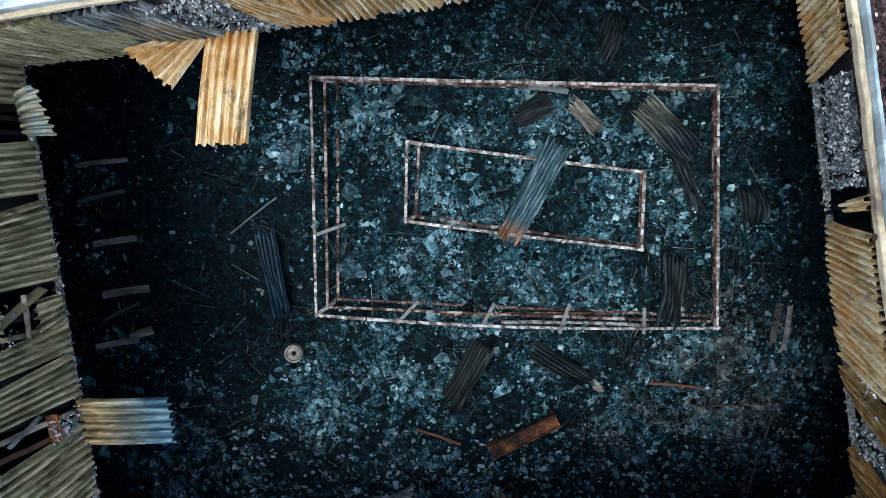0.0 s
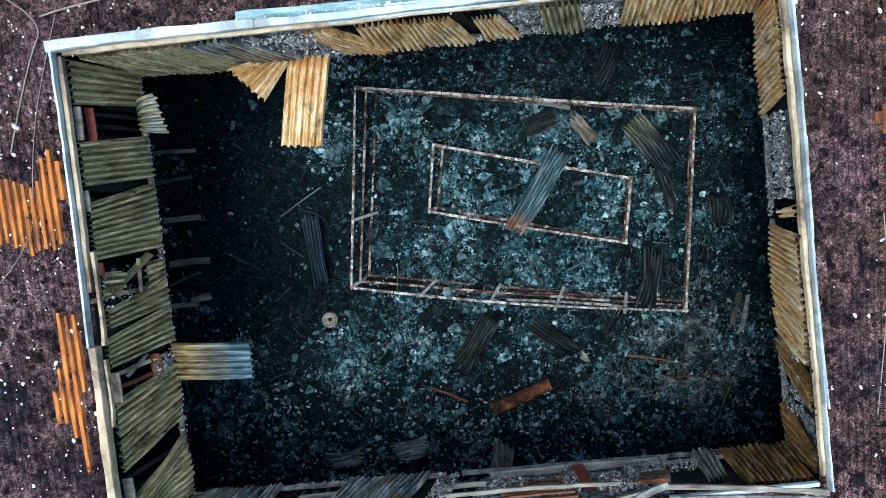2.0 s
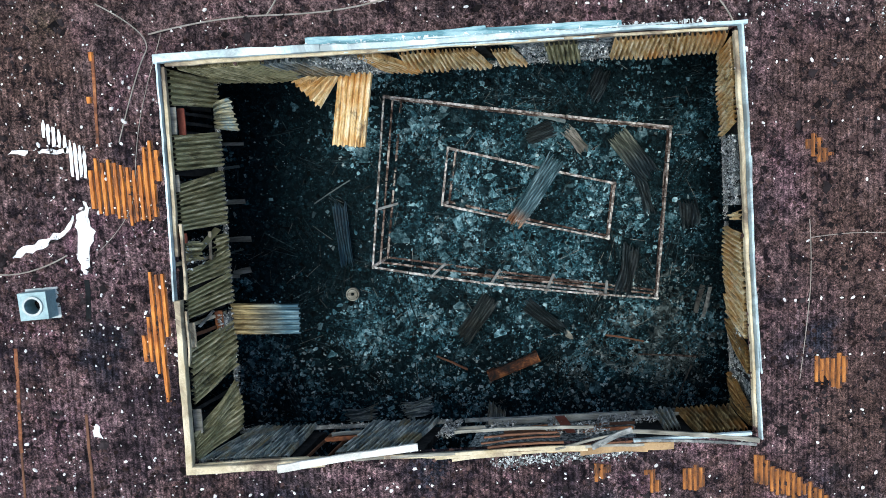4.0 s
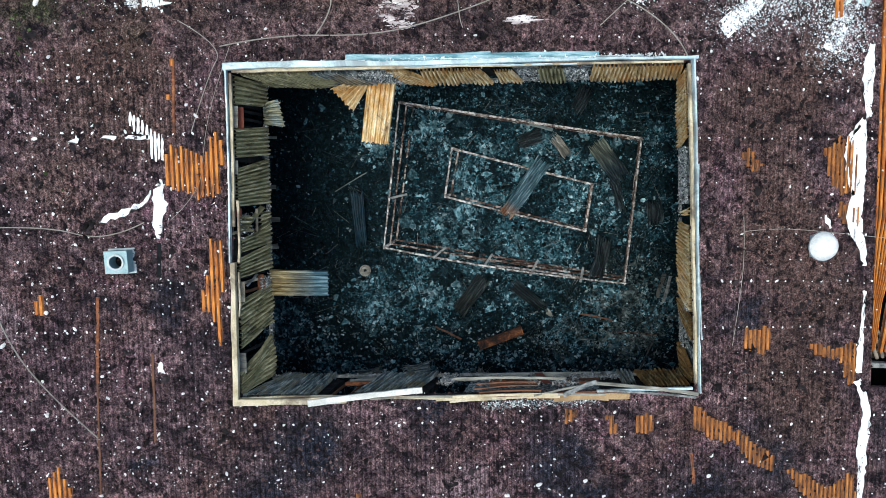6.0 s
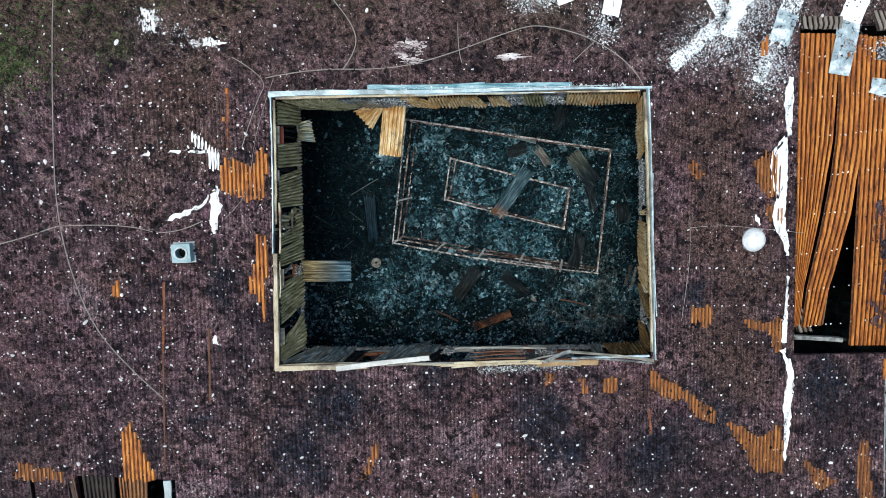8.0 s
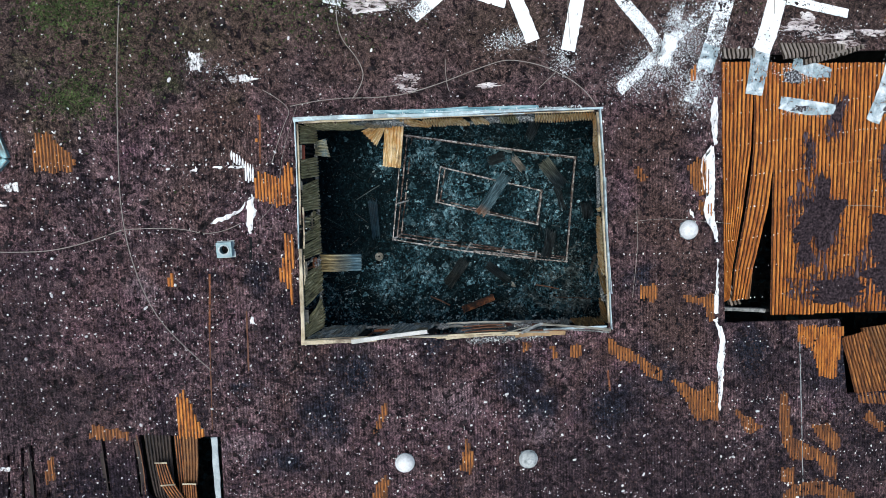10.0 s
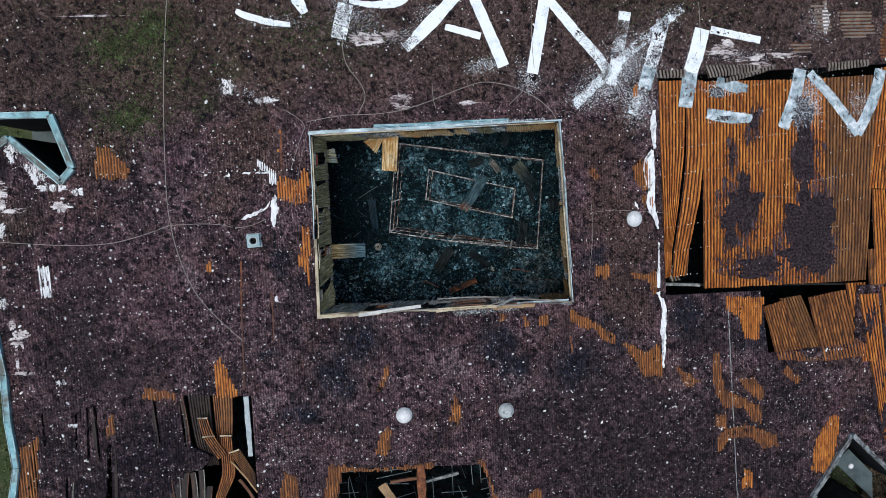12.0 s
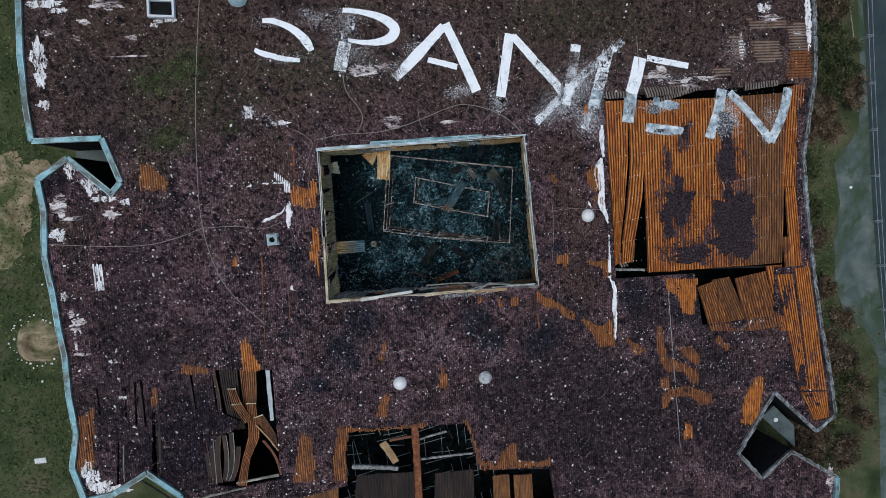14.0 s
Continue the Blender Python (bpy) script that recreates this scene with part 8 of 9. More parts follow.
# the bay's west sheets, folded and torn apart towards the dark gap
TORN = "sagging deck sheets"
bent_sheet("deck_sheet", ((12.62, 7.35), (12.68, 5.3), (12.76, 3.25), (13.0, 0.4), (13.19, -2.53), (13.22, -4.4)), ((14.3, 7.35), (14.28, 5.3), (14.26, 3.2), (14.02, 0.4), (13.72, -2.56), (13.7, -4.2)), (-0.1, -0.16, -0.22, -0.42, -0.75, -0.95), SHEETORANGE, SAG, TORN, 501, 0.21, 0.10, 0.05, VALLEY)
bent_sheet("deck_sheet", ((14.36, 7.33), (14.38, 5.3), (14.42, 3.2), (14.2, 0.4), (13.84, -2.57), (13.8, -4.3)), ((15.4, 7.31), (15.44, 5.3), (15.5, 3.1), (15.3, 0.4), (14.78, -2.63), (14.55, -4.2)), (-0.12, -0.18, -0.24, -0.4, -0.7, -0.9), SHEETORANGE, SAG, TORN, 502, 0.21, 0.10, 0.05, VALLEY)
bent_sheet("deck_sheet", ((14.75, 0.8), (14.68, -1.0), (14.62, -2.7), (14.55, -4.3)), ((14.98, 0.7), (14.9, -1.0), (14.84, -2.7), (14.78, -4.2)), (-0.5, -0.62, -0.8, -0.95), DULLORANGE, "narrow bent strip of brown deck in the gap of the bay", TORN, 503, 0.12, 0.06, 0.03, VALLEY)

# rows of pale fixings across the sheets of the bay
r = random.Random(61)
pts = []
for k in range(8):
    for i in range(70):
        x, y = 12.8 + 0.21 * i, 6.4 - 1.52 * k + 0.02 * i + r.uniform(-0.03, 0.03)
        if r.random() < 0.5 and not any(abs(x - cx) < 1.6 and abs(y - cy) < 2.4 for cx, cy in ((17.6, -1.2), (21.2, -1.4))):
            pts.append((x, y, H + deck_drop(x, y) + 0.05))
pebbles("bay_fixings", pts, np.array([r.uniform(0.022, 0.045) for _ in pts]), 0.5, STONEBITS, "rows of pale fixing plates on the orange deck", 62)

# ---- the western breach ----
BR = "brown ribbed deck strip bent down into the breach"
def breach_sheet(p00, p10, p01, p11, z0, z1, m, lab, seed, wave=0.05, bulge=0.0):
    quad_sheet("bent_strip", (*p00, H + z0), (*p10, H + z0), (*p01, H + z1), (*p11, H + z1), m, lab, "sheet", "bent deck strips", 0.12, 0.06, bulge, 0.05, seed, -1, 0.0, wave, 10)
BENT = "bent deck strips"
bent_sheet("bent_strip", ((-14.8, -8.9), (-14.72, -10.6), (-14.55, -12.0), (-14.2, -13.3)), ((-13.62, -9.05), (-13.62, -10.6), (-13.6, -12.0), (-13.5, -13.3)), (-0.06, -0.12, -0.2, -0.5), DARKDECK, "sooty ribbed deck strip sunk beside the breach", BENT, 603, 0.15, 0.06, 0.03, SHADEVALLEY)
bent_sheet("bent_strip", ((-13.5, -9.08), (-13.5, -10.6), (-13.5, -12.0)), ((-13.16, -9.1), (-13.16, -10.6), (-13.18, -12.0)), (-0.08, -0.2, -0.3), BROWNORANGE, BR, BENT, 601, 0.11, 0.05, 0.02, SHADEVALLEY)
bent_sheet("bent_strip", ((-13.12, -9.12), (-13.15, -10.4), (-13.2, -11.6)), ((-12.4, -9.19), (-12.48, -10.4), (-12.6, -11.6)), (-0.03, -0.12, -0.18), DULLORANGE, BR, BENT, 602, 0.16, 0.05, 0.02, VALLEY)
bent_sheet("bent_strip", ((-13.2, -11.37), (-13.26, -12.6), (-13.36, -13.78), (-13.85, -15.25), (-14.31, -16.98)), ((-12.61, -11.43), (-12.6, -12.6), (-12.62, -13.87), (-13.33, -15.3), (-13.69, -17.07)), (0.02, -0.05, -0.18, -0.12, 0.02), BROWNORANGE, BR, BENT, 607, 0.12, 0.06, 0.03, VALLEY)
bent_sheet("bent_strip", ((-14.29, -10.26), (-14.11, -11.35), (-13.42, -12.75)), ((-13.77, -10.27), (-13.48, -11.34), (-12.86, -12.55)), (0.22, 0.2, 0.08), BROWNORANGE, "brown ribbed offcut lying across the breach", BENT, 604, 0.12, 0.05, 0.02, SHADEVALLEY)
bent_sheet("bent_strip", ((-12.79, -12.35), (-12.2, -13.5), (-11.46, -14.83)), ((-12.22, -12.22), (-11.85, -12.95), (-11.48, -13.75)), (0.12, 0.08, 0.03), DULLORANGE, "dull brown ribbed offcut lying across the breach", BENT, 605, 0.13, 0.06, 0.02, SHADEVALLEY)
for k, (a, b, z) in enumerate((((-14.3, -10.24), (-13.76, -10.25), 0.28), ((-14.12, -11.33), (-13.46, -11.32), 0.26), ((-13.22, -11.4), (-12.6, -11.45), 0.09), ((-12.79, -12.38), (-12.22, -12.25), 0.185))):
    strip("sheet_edge", (*a, H + z), (*b, H + z), 0.08, 0.02, TIMBER, "pale bare cut edge of a bent sheet", "strip", BENT, 0, 0, 630 + k)
def curved_strip(a, mid, b, w, z, m, lab, lip):
    """A deck rib sprung loose: a narrow channel along a bend through three points."""
    ob = base("bent_rib", *a, H, lab, "strip", "bent deck strips")
    for name, half, off, mat in (("web", w / 2, 0.0, m), ("lip", 0.022, w / 2, lip)):
        bm = bmesh.new()
        rows = []
        for i in range(13):
            t = i / 12
            k0, k1, k2 = (1 - t) * (1 - 2 * t), 4 * t * (1 - t), t * (2 * t - 1)
            x, y = a[0] * k0 + mid[0] * k1 + b[0] * k2 - a[0], a[1] * k0 + mid[1] * k1 + b[1] * k2 - a[1]
            zz = z * math.sin(math.pi * t) + (0.05 if name == "lip" else 0.0) - 0.03
            rows.append([bm.verts.new((x + off + sx * half, y, zz + sz)) for sx, sz in ((-1, 0), (1, 0), (1, -0.03), (-1, -0.03))])
        for r0, r1 in zip(rows, rows[1:]):
            for k in range(4):
                bm.faces.new((r0[k], r0[(k + 1) % 4], r1[(k + 1) % 4], r1[k]))
        bm.faces.new(rows[0])
        bm.faces.new(rows[-1][::-1])
        bmesh.ops.recalc_face_normals(bm, faces=bm.faces[:])
        part(name, bm, mat, ob)


RIB = "dark deck rib sprung loose along the breach"
for k, (a, mid, b, w, z, lip) in enumerate((
        ((-16.15, -13.9), (-16.02, -15.3), (-15.98, -16.72), 0.26, 0.05, RUSTWOOD), ((-15.72, -13.6), (-15.72, -15.1), (-15.75, -16.72), 0.28, 0.07, OLDBOARD), ((-15.22, -13.38), (-15.4, -14.95), (-15.41, -16.65), 0.34, 0.10, RUSTWOOD),
        ((-14.88, -13.42), (-14.82, -15.12), (-15.14, -16.5), 0.30, 0.14, OLDBOARD), ((-14.41, -13.29), (-14.5, -15.34), (-15.0, -16.6), 0.30, 0.16, OLDBOARD), ((-14.04, -14.3), (-14.24, -15.56), (-14.7, -16.62), 0.32, 0.12, RUSTWOOD),
        ((-15.2, -8.95), (-15.0, -10.4), (-15.0, -11.8), 0.2, 0.05, RUSTWOOD), ((-16.75, -8.95), (-16.65, -10.3), (-16.6, -11.6), 0.16, 0.04, DARKDECK), ((-19.87, -9.24), (-19.8, -10.8), (-19.87, -12.2), 0.16, 0.04, DARKDECK),
        ((-18.95, -11.4), (-18.93, -13.6), (-19.2, -15.6), 0.16, 0.05, DARKDECK), ((-21.2, -13.3), (-21.32, -14.6), (-21.42, -15.8), 0.12, 0.06, OLDBOARD))):
    curved_strip(a, mid, b, w, z, DARKDECK, RIB, lip)
strip("breach_board", (*(-11.68, -9.31), H - 0.02), (*(-11.68, -12.78), H - 0.06), 0.28, 0.06, ZINC, "pale grey board along the breach edge", "board", "breach boards", 0, 0, 620)
strip("breach_board", (*(-12.4, -14.1), H - 0.1), (*(-11.42, -16.6), H - 0.03), 0.16, 0.08, RUSTWOOD, "dark brown bent board across the breach", "board", "breach boards", 0, 0.22, 621)
strip("breach_board", (*(-14.35, -16.81), H - 0.02), (*(-11.54, -16.6), H - 0.02), 0.16, 0.1, OLDBOARD, "grey-brown beam at the breach edge", "board", "breach boards", 0, 0, 622)

# ---- the southern breach: fallen ceiling grid and beams below ----
def gbeam(a, b, z0, z1, w, h, m, lab, seed):
    strip("fallen_beam", (*a, z0), (*b, z1), w, h, m, lab, "beam", "beams in the breach", 0, 0.03, seed)


gbeam((-2.13, -14.25), (-2.22, -20.66), H - 0.12, H - 0.12, 0.5, 0.35, RUSTORANGE, "rust-orange steel beam spanning the breach", 640)
gbeam((-4.45, -15.23), (-3.6, -16.86), H - 0.1, H - 0.3, 0.55, 0.05, TANSHEET, "tan board hanging in the breach", 641)
gbeam((-6.64, -16.72), (-3.48, -17.26), H - 0.2, H - 0.2, 0.3, 0.2, WOOLGREY, "grey beam across the breach", 642)
gbeam((-3.94, -15.21), (-2.18, -15.13), H - 0.3, H - 0.3, 0.2, 0.12, RUSTWOOD, "brown beam across the breach", 643)
gbeam((-2.06, -15.48), (0.11, -15.05), H - 0.4, H - 0.3, 0.15, 0.1, WOOLGREY, "bent grey bar across the breach", 644)
gbeam((-2.14, -16.94), (1.88, -16.91), H - 0.5, H - 0.4, 0.15, 0.1, WOOLGREY, "bent grey bar across the breach", 645)
r = random.Random(65)
grid_ob = base("ceiling_grid", -2, -17, 0.0, "fallen suspended ceiling grid lying in dark rubble", "grid")
GA = 0.12
for fam in (0, 1):
    for k in range(26):
        for j in range(5):
            u = -8.5 + 0.62 * k + r.gauss(0, 0.05)
            v0 = -7 + j * 2.6 + r.uniform(-0.6, 0.6)
            if r.random() < 0.42:
                continue
            l, ang = r.uniform(1.0, 2.6), GA + (math.pi / 2 if fam == 0 else 0) + r.gauss(0, 0.07)
            ca, sa = math.cos(GA), math.sin(GA)
            x, y = (u * ca - v0 * sa, u * sa + v0 * ca) if fam == 0 else (v0 * 1.2 * ca - (u * 0.6) * sa, v0 * 1.2 * sa + (u * 0.6) * ca)
            z = 2.3 + 0.5 * noise.noise(Vector((x * 0.3, y * 0.3, 1))) + r.uniform(-0.2, 0.2)
            bm = bmesh.new()
            beam_between(bm, (x, y, z), (x + l * math.cos(ang), y + l * math.sin(ang), z + r.uniform(-0.3, 0.3)), 0.045, 0.04)
            part("grid_bar", bm, GRIDSTEEL, grid_ob)
# added uprights from the floor, so that the grid is held up
for k in range(14):
    bm = bmesh.new()
    x, y = r.uniform(-5, 4), r.uniform(-3, 2)
    beam_between(bm, (x, y, 0.0), (x + r.uniform(-0.3, 0.3), y + r.uniform(-0.3, 0.3), 3.0), 0.03, 0.03)
    part("grid_prop", bm, GRIDSTEEL, grid_ob)
pts = [(r.uniform(-12, 8), r.uniform(-23.5, -13), r.uniform(0.02, 0.5)) for _ in range(2500)]
lumps("breach_rubble", pts, rng.gamma(2.0, 0.07, len(pts)) + 0.03, 0.5, CHARBITS, "dark burnt rubble under the breach", "stuff", 66)
pts = [(r.uniform(-16, -11), r.uniform(-17.5, -9), r.uniform(0.02, 0.3)) for _ in range(900)] + [(r.uniform(12.5, 28), r.uniform(-9.5, 8), r.uniform(0.02, 0.4)) for _ in range(2500)]
lumps("bay_rubble", pts, rng.gamma(2.0, 0.07, len(pts)) + 0.03, 0.5, CHARBITS, "dark burnt rubble under the open bays", "stuff", 67)
breach_sheet((-7.23, -22.58), (-2.63, -23.21), (-6.36, -17.51), (-2.27, -17.75), -0.05, -0.5, DARKDECK, "sooty ribbed deck sheet hanging in the breach", 650)
breach_sheet((-1.41, -23.37), (1.68, -23.79), (-0.87, -18.09), (1.91, -18.17), -0.05, -0.6, DARKDECK, "sooty ribbed deck sheet hanging in the breach", 651)
breach_sheet((3.14, -23.99), (4.4, -24.16), (3.21, -18.67), (4.45, -18.74), -0.05, -0.3, DULLORANGE, BR, 652)
breach_sheet((4.69, -24.2), (6.09, -24.39), (4.78, -18.86), (6.12, -18.94), -0.05, -0.35, DULLORANGE, BR, 653)
breach_sheet((-14.19, -21.63), (-12.67, -21.84), (-13.8, -17.52), (-12.28, -17.62), -0.05, -0.3, DULLORANGE, BR, 654)
breach_sheet((-11.9, -21.95), (-8.02, -22.47), (-11.45, -17.81), (-7.67, -18.11), -0.05, -0.3, DULLORANGE, BR, 655)

# floor panel in the eastern notch
bm = bmesh.new()
q = [(24.99, -17.21), (25.98, -16.41), (27.7, -18.2), (27.76, -19.98)]
vs = [bm.verts.new((x, y, 5.5)) for x, y in q]
f = bm.faces.new(vs)
ext = bmesh.ops.extrude_face_region(bm, geom=[f])
for v in ext["geom"]:
    if isinstance(v, bmesh.types.BMVert):
        v.co.z = 5.3
bmesh.ops.recalc_face_normals(bm, faces=bm.faces[:])
thing("notch_canopy", bm, SLATE, "grey-green canopy panel inside the wall notch", "canopy")

# ---- outside ground ----
def plot(name, ring, z0, z1, m):
    bm = bmesh.new()
    slab(bm, [ring], z0, z1)
    return thing(name, bm, m, kind="structure")


plot("pavement", [(41.2, -60), (41.6, -60), (41.2, -16), (40.1, -8), (39.55, -1), (39.25, 5), (38.9, 12), (38.5, 18), (38.0, 60), (37.6, 60), (38.2, 16), (38.5, 8.7), (38.3, 5.0), (37.2, 3.5), (35.9, 2.0), (36.5, -1.4), (35.9, -4.3), (35.95, -8.3), (36.9, -11.4), (38.8, -12.7), (40.2, -15.5)], -0.015, 0.0, PATHGREY)
plot("pavement_notch_east", [(26.3, -19.5), (24.2, -21.6), (22.4, -19.4), (25.2, -15.2), (28.5, -18.4)], -0.016, 0.004, SLATE)
plot("pavement_notch_west", [(-24.6, 6.4), (-20.6, 6.6), (-19.8, 3.8), (-20.4, 3.1), (-22.6, 5.5), (-24.6, 4.3)], -0.016, 0.004, SLATE)
plot("kerb", [(44.6, -60), (44.75, -60), (40.9, 60), (40.75, 60)], -0.015, 0.08, CONCRETE)
plot("road", [(42.2, -60), (80, -60), (80, 60), (38.2, 60), (39.0, 12), (39.35, 5), (39.65, -1), (40.2, -8), (41.3, -16)], -0.015, -0.004, ASPHALT)
fence = base("guard_rail", 0, 0, 0, "pale thin steel guard rail beside the path", "guard rail")


def rail_x(y):
    return 39.55 - 0.062 * y + 0.0008 * y * y


for k in range(14):
    y = -30.6 + k * 3.92
    bm = bmesh.new()
    x = rail_x(y)
    for dx in (-0.16, 0.16):
        add_box(bm, x + dx - 0.03, x + dx + 0.03, y - 0.09, y + 0.09, -0.02, 0.72, None, 0.008)
    for dy in (-0.09, 0.07):
        add_box(bm, x - 0.4, x + 0.25, y + dy, y + dy + 0.03, 0.66, 0.72)
    part("post", bm, ZINC, fence)
    for dx in (-0.2, 0.2):
        bm = bmesh.new()
        beam_between(bm, (x + dx, y + 0.1, 0.64), (rail_x(y + 3.92) + dx, y + 3.82, 0.64), 0.035, 0.05)
        part("beam", bm, ZINC, fence)
def blotch(poly, seed, m, name):
    cx, cy = sum(p[0] for p in poly) / len(poly), sum(p[1] for p in poly) / len(poly)
    rx, ry = max(abs(p[0] - cx) for p in poly), max(abs(p[1] - cy) for p in poly)
    ob = crust(name, cx, cy, rx, ry, m, "bare sandy soil beside the building", seed, lambda x, y: -0.018, "soil", 0.06, 0.22)
    return ob


blotch([(-32.7, 6.9), (-27.73, 6.62), (-29.36, -1.64), (-33.89, -1.49)], 701, SAND, "sand_patch")
blotch([(-27.93, 5.7), (-26.09, 4.98), (-27.78, 3.86)], 703, SAND, "sand_patch")
# a round mound of bare soil with a hollow, ringed by stones
bm = bmesh.new()
rings = []
for j in range(9):
    ring = []
    for k in range(48):
        t, f = k * math.tau / 48, j / 8
        p = Vector((math.cos(t) * 2 * f, math.sin(t) * 2 * f, 3.3))
        rad = 1.62 * f * (1 + 0.16 * noise.noise(p))
        crest = 0.5 + 0.5 * math.cos(t - 3.6)
        z = (0.10 + 0.38 * crest) * math.exp(-((f - 0.62) / 0.22) ** 2) + 0.06 * (1 - f) + 0.03 * noise.noise(p * 3)
        ring.append(bm.verts.new((-28.63 + rad * math.cos(t), -7.25 + rad * math.sin(t), -0.03 + max(0.0, z) * (1 if j < 8 else 0))))
    rings.append(ring)
for r0, r1 in zip(rings[1:], rings[2:]):
    for k in range(48):
        bm.faces.new((r0[k], r1[k], r1[(k + 1) % 48], r0[(k + 1) % 48]))
bm.faces.new(rings[1])
for v in rings[0]:
    bm.verts.remove(v)
bmesh.ops.recalc_face_normals(bm, faces=bm.faces[:])
thing("soil_mound", bm, SAND, "round mound of bare sandy soil with a mossy hollow", "mound")
r = random.Random(77)
rock = None
for k in range(40):
    t = k * math.tau / 40 + r.uniform(-0.07, 0.07)
    if 0.0 < t < 1.2 and r.random() < 0.6:
        continue
    rad, size = r.uniform(1.6, 2.0), r.uniform(0.65, 1.4)
    at = pose(-28.63 + rad * math.cos(t), -7.25 + rad * math.sin(t), 0.01, 0, 0, math.degrees(r.uniform(0, 6.28))) @ Matrix.Diagonal((size, size * r.uniform(0.6, 1.0), size * 0.6, 1))
    if rock is None:
        bm = bmesh.new()
        bmesh.ops.create_icosphere(bm, subdivisions=2, radius=0.07)
        for v in bm.verts:
            v.co *= 1 + 0.25 * noise.noise(v.co * 24)
        rock = thing("stone", bm, STONEBITS, "small pale stone in the ring round the soil mound", "stone", "stones round the mound")
        rock.location = at.translation
    else:
        copy_thing(rock, at)
for k, (x, y, size) in enumerate(((37.51, -0.1, 2.3), (38.6, 8.1, 1.3), (-28.69, -10.22, 1.5), (38.25, -20.9, 1.7), (-27.4, -3.4, 2.6), (-27.9, -3.1, 1.2))):
    copy_thing(rock, pose(x, y, 0.01, 0, 0, 40 * k) @ Matrix.Diagonal((size, size * 0.7, size * 0.5, 1)))
strip("timber_post", (37.38, 15.08, 0.06), (37.75, 12.52, 0.06), 0.10, 0.08, OLDBOARD, "grey timber post lying in the weeds", "post", "", 0, 0.02, 780)
bm = bmesh.new()
wx, wy = (-29.49, -16.17)
add_box(bm, wx - 0.4, wx + 0.4, wy - 0.2, wy + 0.2, 0.0, 0.06, None, 0.01)
thing("white_board", bm, WHITE, "small white board lying in the grass", "board")

r = random.Random(71)
bm = bmesh.new()
for i in range(26000):
    left = i % 3 != 0
    x = r.uniform(-36, -25.0) if left else r.uniform(29, 36)
    y = r.uniform(-24, 18)
    if inside(OUTLINE, x, y):
        continue
    h, a, w = r.uniform(0.04, 0.16), r.uniform(0, 6.28), r.uniform(0.04, 0.11)
    dx, dy = w * math.cos(a), w * math.sin(a)
    lx, ly = r.uniform(-0.2, 0.2), r.uniform(-0.2, 0.2)
    bm.faces.new([bm.verts.new(p) for p in ((x - dx, y - dy, -0.02), (x + dx, y + dy, -0.02), (x + lx, y + ly, h))])
thing("grass", bm, GRASSMAT, "rough grass and weeds round the building", kind="stuff")


def bush(x, y, rad, h, seed, m, lab):
    """A shrub: bent stems and a loose crown of small leaves."""
    r = random.Random(seed)
    ob = base("bush", x, y, -0.02, lab, "bush", "bushes beside the building")
    bm = bmesh.new()
    tips = []
    for k in range(9):
        a, l = r.uniform(0, 6.28), r.uniform(0.5, 1.0)
        p0 = Vector((r.uniform(-0.1, 0.1), r.uniform(-0.1, 0.1), 0))
        p1 = p0 + Vector((math.cos(a) * rad * 0.35, math.sin(a) * rad * 0.35, h * 0.5 * l))
        p2 = p1 + Vector((math.cos(a + 0.4) * rad * 0.5 * l, math.sin(a + 0.4) * rad * 0.5 * l, h * 0.4 * l))
        beam_between(bm, p0, p1, 0.05, 0.05)
        beam_between(bm, p1, p2, 0.025, 0.025)
        tips += [p1, p2, p1.lerp(p2, 0.5)]
    part("stem", bm, RUSTWOOD, ob)
    bm = bmesh.new()
    for i in range(1100):
        t = r.choice(tips)
        c = t + Vector((r.gauss(0, rad * 0.22), r.gauss(0, rad * 0.22), r.gauss(0, h * 0.12)))
        c.z = max(c.z, 0.05)
        s = r.uniform(0.07, 0.17)
        q = Euler((r.uniform(-0.9, 0.9), r.uniform(-0.9, 0.9), r.uniform(0, 6.28))).to_matrix()
        bm.faces.new([bm.verts.new(c + q @ Vector(p)) for p in ((-s, 0, 0), (0, -s * 0.5, 0.02), (s, 0, 0), (0, s * 0.5, 0.02))])
    part("foliage", bm, m, ob)
    return ob


def verge(y):
    """How far the bushes reach from the wall towards the path."""
    for y0, x in ((13.0, 36.2), (8.0, 37.6), (4.6, 36.2), (2.0, 34.2), (-1.5, 33.6), (-4.5, 34.3), (-8.0, 33.4), (-11.5, 34.8), (-14.0, 36.6)):
        if y > y0:
            return x
    return 38.4


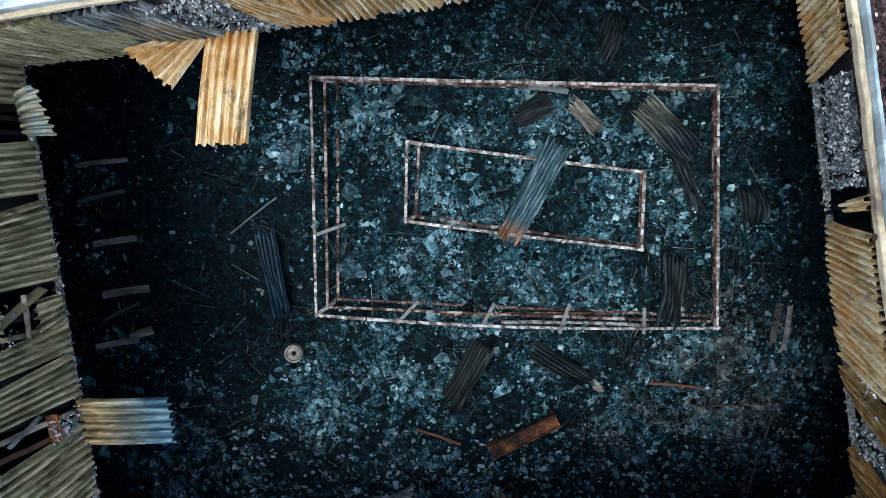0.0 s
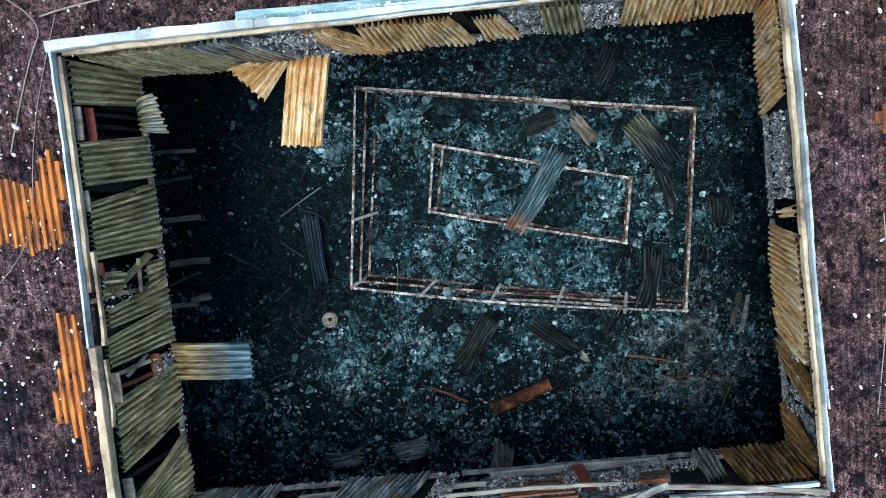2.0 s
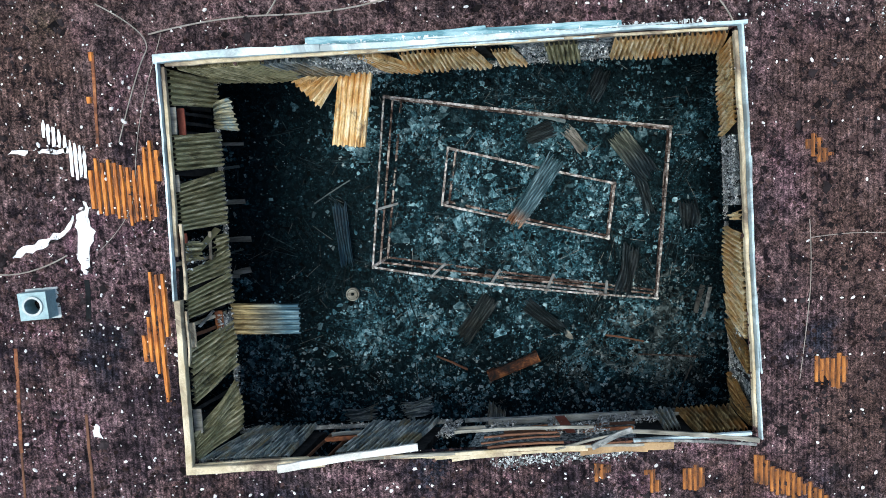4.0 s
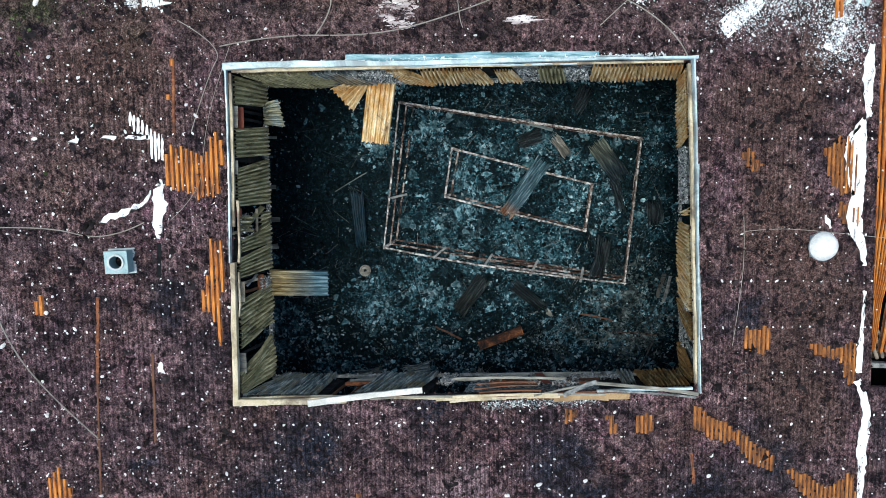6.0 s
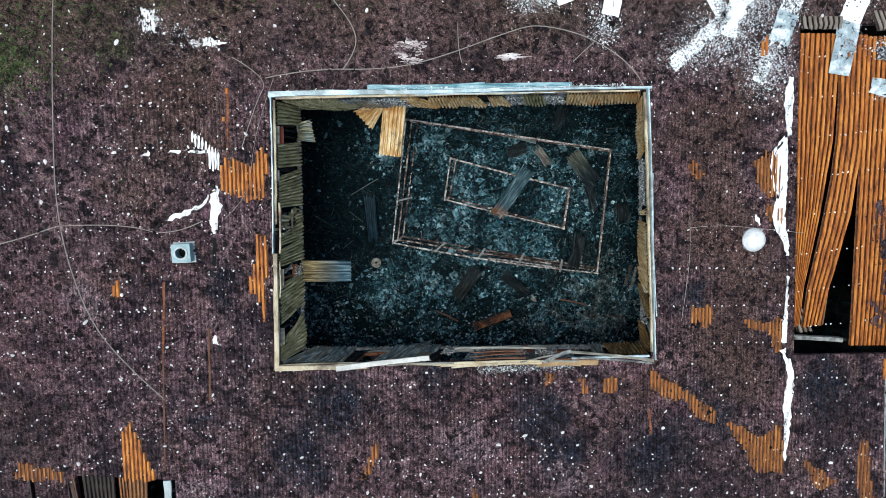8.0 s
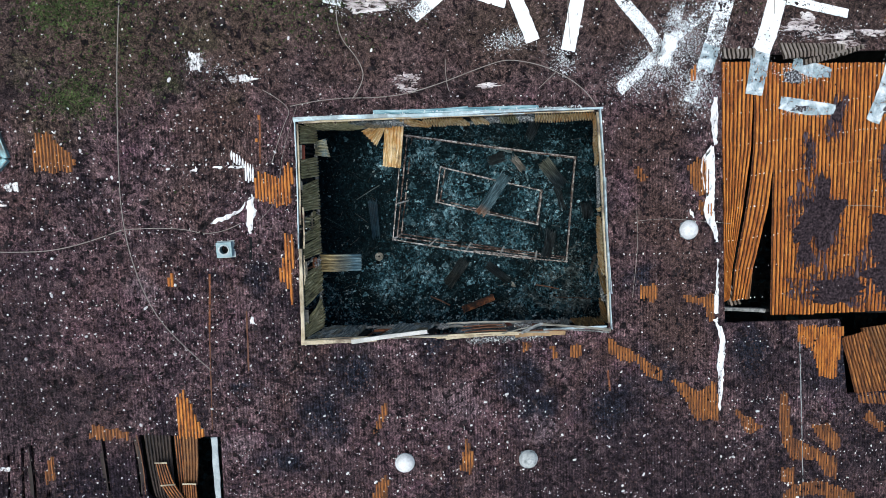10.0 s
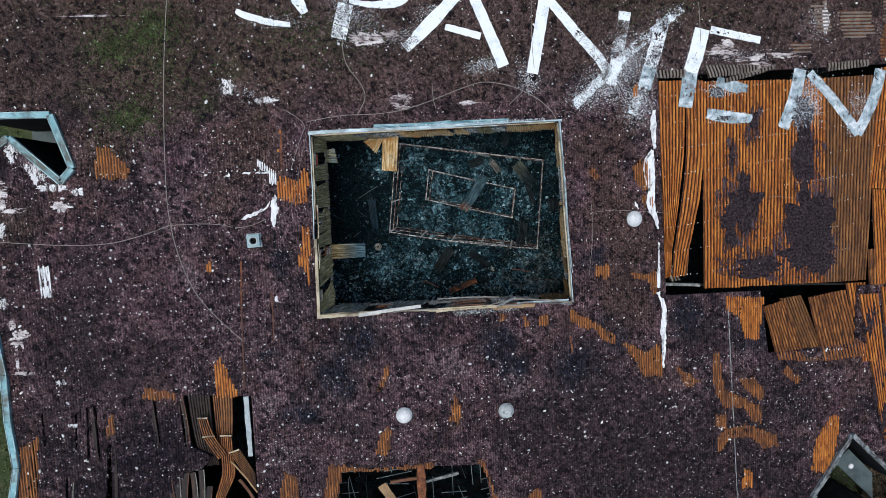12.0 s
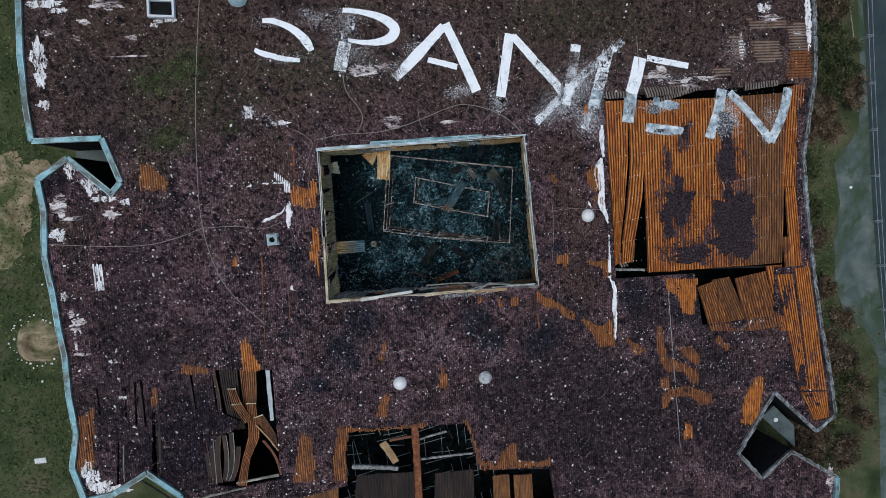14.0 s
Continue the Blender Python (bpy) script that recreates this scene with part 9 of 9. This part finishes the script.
r = random.Random(79)
k = 0
for y in np.arange(-24, 20, 1.15):
    x = 29.9 + r.uniform(0, 0.8) + (1.2 if y < -16 else 0)
    while x < verge(y) - 0.4:
        k += 1
        yy = y + r.uniform(-0.7, 0.7)
        low = 0.55 if noise.noise(Vector((x * 0.35, yy * 0.3, 5))) > 0.05 else 1.0
        if not inside(OUTLINE, x - 1.0, yy) and r.random() < 0.86:
            green = noise.noise(Vector((x * 0.3, yy * 0.22, 11))) > (0.02 if yy > 2 else 0.16)
            bush(x, yy, r.uniform(0.7, 1.5), r.uniform(0.7, 1.8) * low, 720 + k, LEAFGREEN if green else LEAFBROWN,
                 "dark green bush by the wall" if green else "brown leafless-looking autumn bush by the wall")
        x += r.uniform(1.1, 2.1)

pts, sz = [], []
r = random.Random(80)
while len(pts) < 2600:
    x, y = r.uniform(29.5, 40.5), r.uniform(-24, 18)
    if not inside(OUTLINE, x, y) and (abs(x - verge(y)) < abs(r.gauss(0, 0.9)) or (y < -13 and r.random() < 0.4)):
        pts.append((x, y, 0.02))
        sz.append(r.uniform(0.03, 0.10))
lumps("fallen_leaves", pts, np.array(sz), 0.25, LEAFBROWN, "brown fallen leaves along the edge of the path", "stuff", 81)

for k, (a, b, w, m, lab) in enumerate((((-12.78, -12.9), (-11.44, -14.9), 0.10, TANSHEET, "thin tan board lying across the breach"), ((-12.45, -12.6), (-11.5, -14.3), 0.05, OLDBOARD, "thin grey batten lying across the breach"),
                                       ((-17.58, -17.7), (-13.77, -17.19), 0.12, OLDBOARD, "grey beam at the foot of the breach"), ((-20.26, -15.83), (-18.15, -17.79), 0.12, CHARWALL, "charred board at the roof corner"), ((-19.77, -15.73), (-17.52, -17.14), 0.1, CHARWALL, "charred board at the roof corner"))):
    strip("breach_board", (*a, H + 0.05), (*b, H + 0.03), w, 0.05, m, lab, "board", "breach boards", 0, 0.05, 660 + k)
bm = bmesh.new()
lx, ly = (26.13, -17.57)
for k in range(16):
    t0, t1 = k * math.tau / 16, (k + 1) * math.tau / 16
    v = [bm.verts.new((lx + rr * math.cos(t), ly + rr * math.sin(t), z)) for rr, t, z in ((0.0, t0, 5.62), (0.17, t0, 5.56), (0.17, t1, 5.56))]
    bm.faces.new(v)
    bm.faces.new([bm.verts.new((lx + 0.17 * math.cos(t), ly + 0.17 * math.sin(t), z)) for t, z in ((t0, 5.5), (t1, 5.5), (t1, 5.56), (t0, 5.56))])
bmesh.ops.remove_doubles(bm, verts=bm.verts[:], dist=0.002)
bmesh.ops.recalc_face_normals(bm, faces=bm.faces[:])
thing("round_cap", bm, DOMEWHITE, "small white round cap on the canopy panel", "cap")
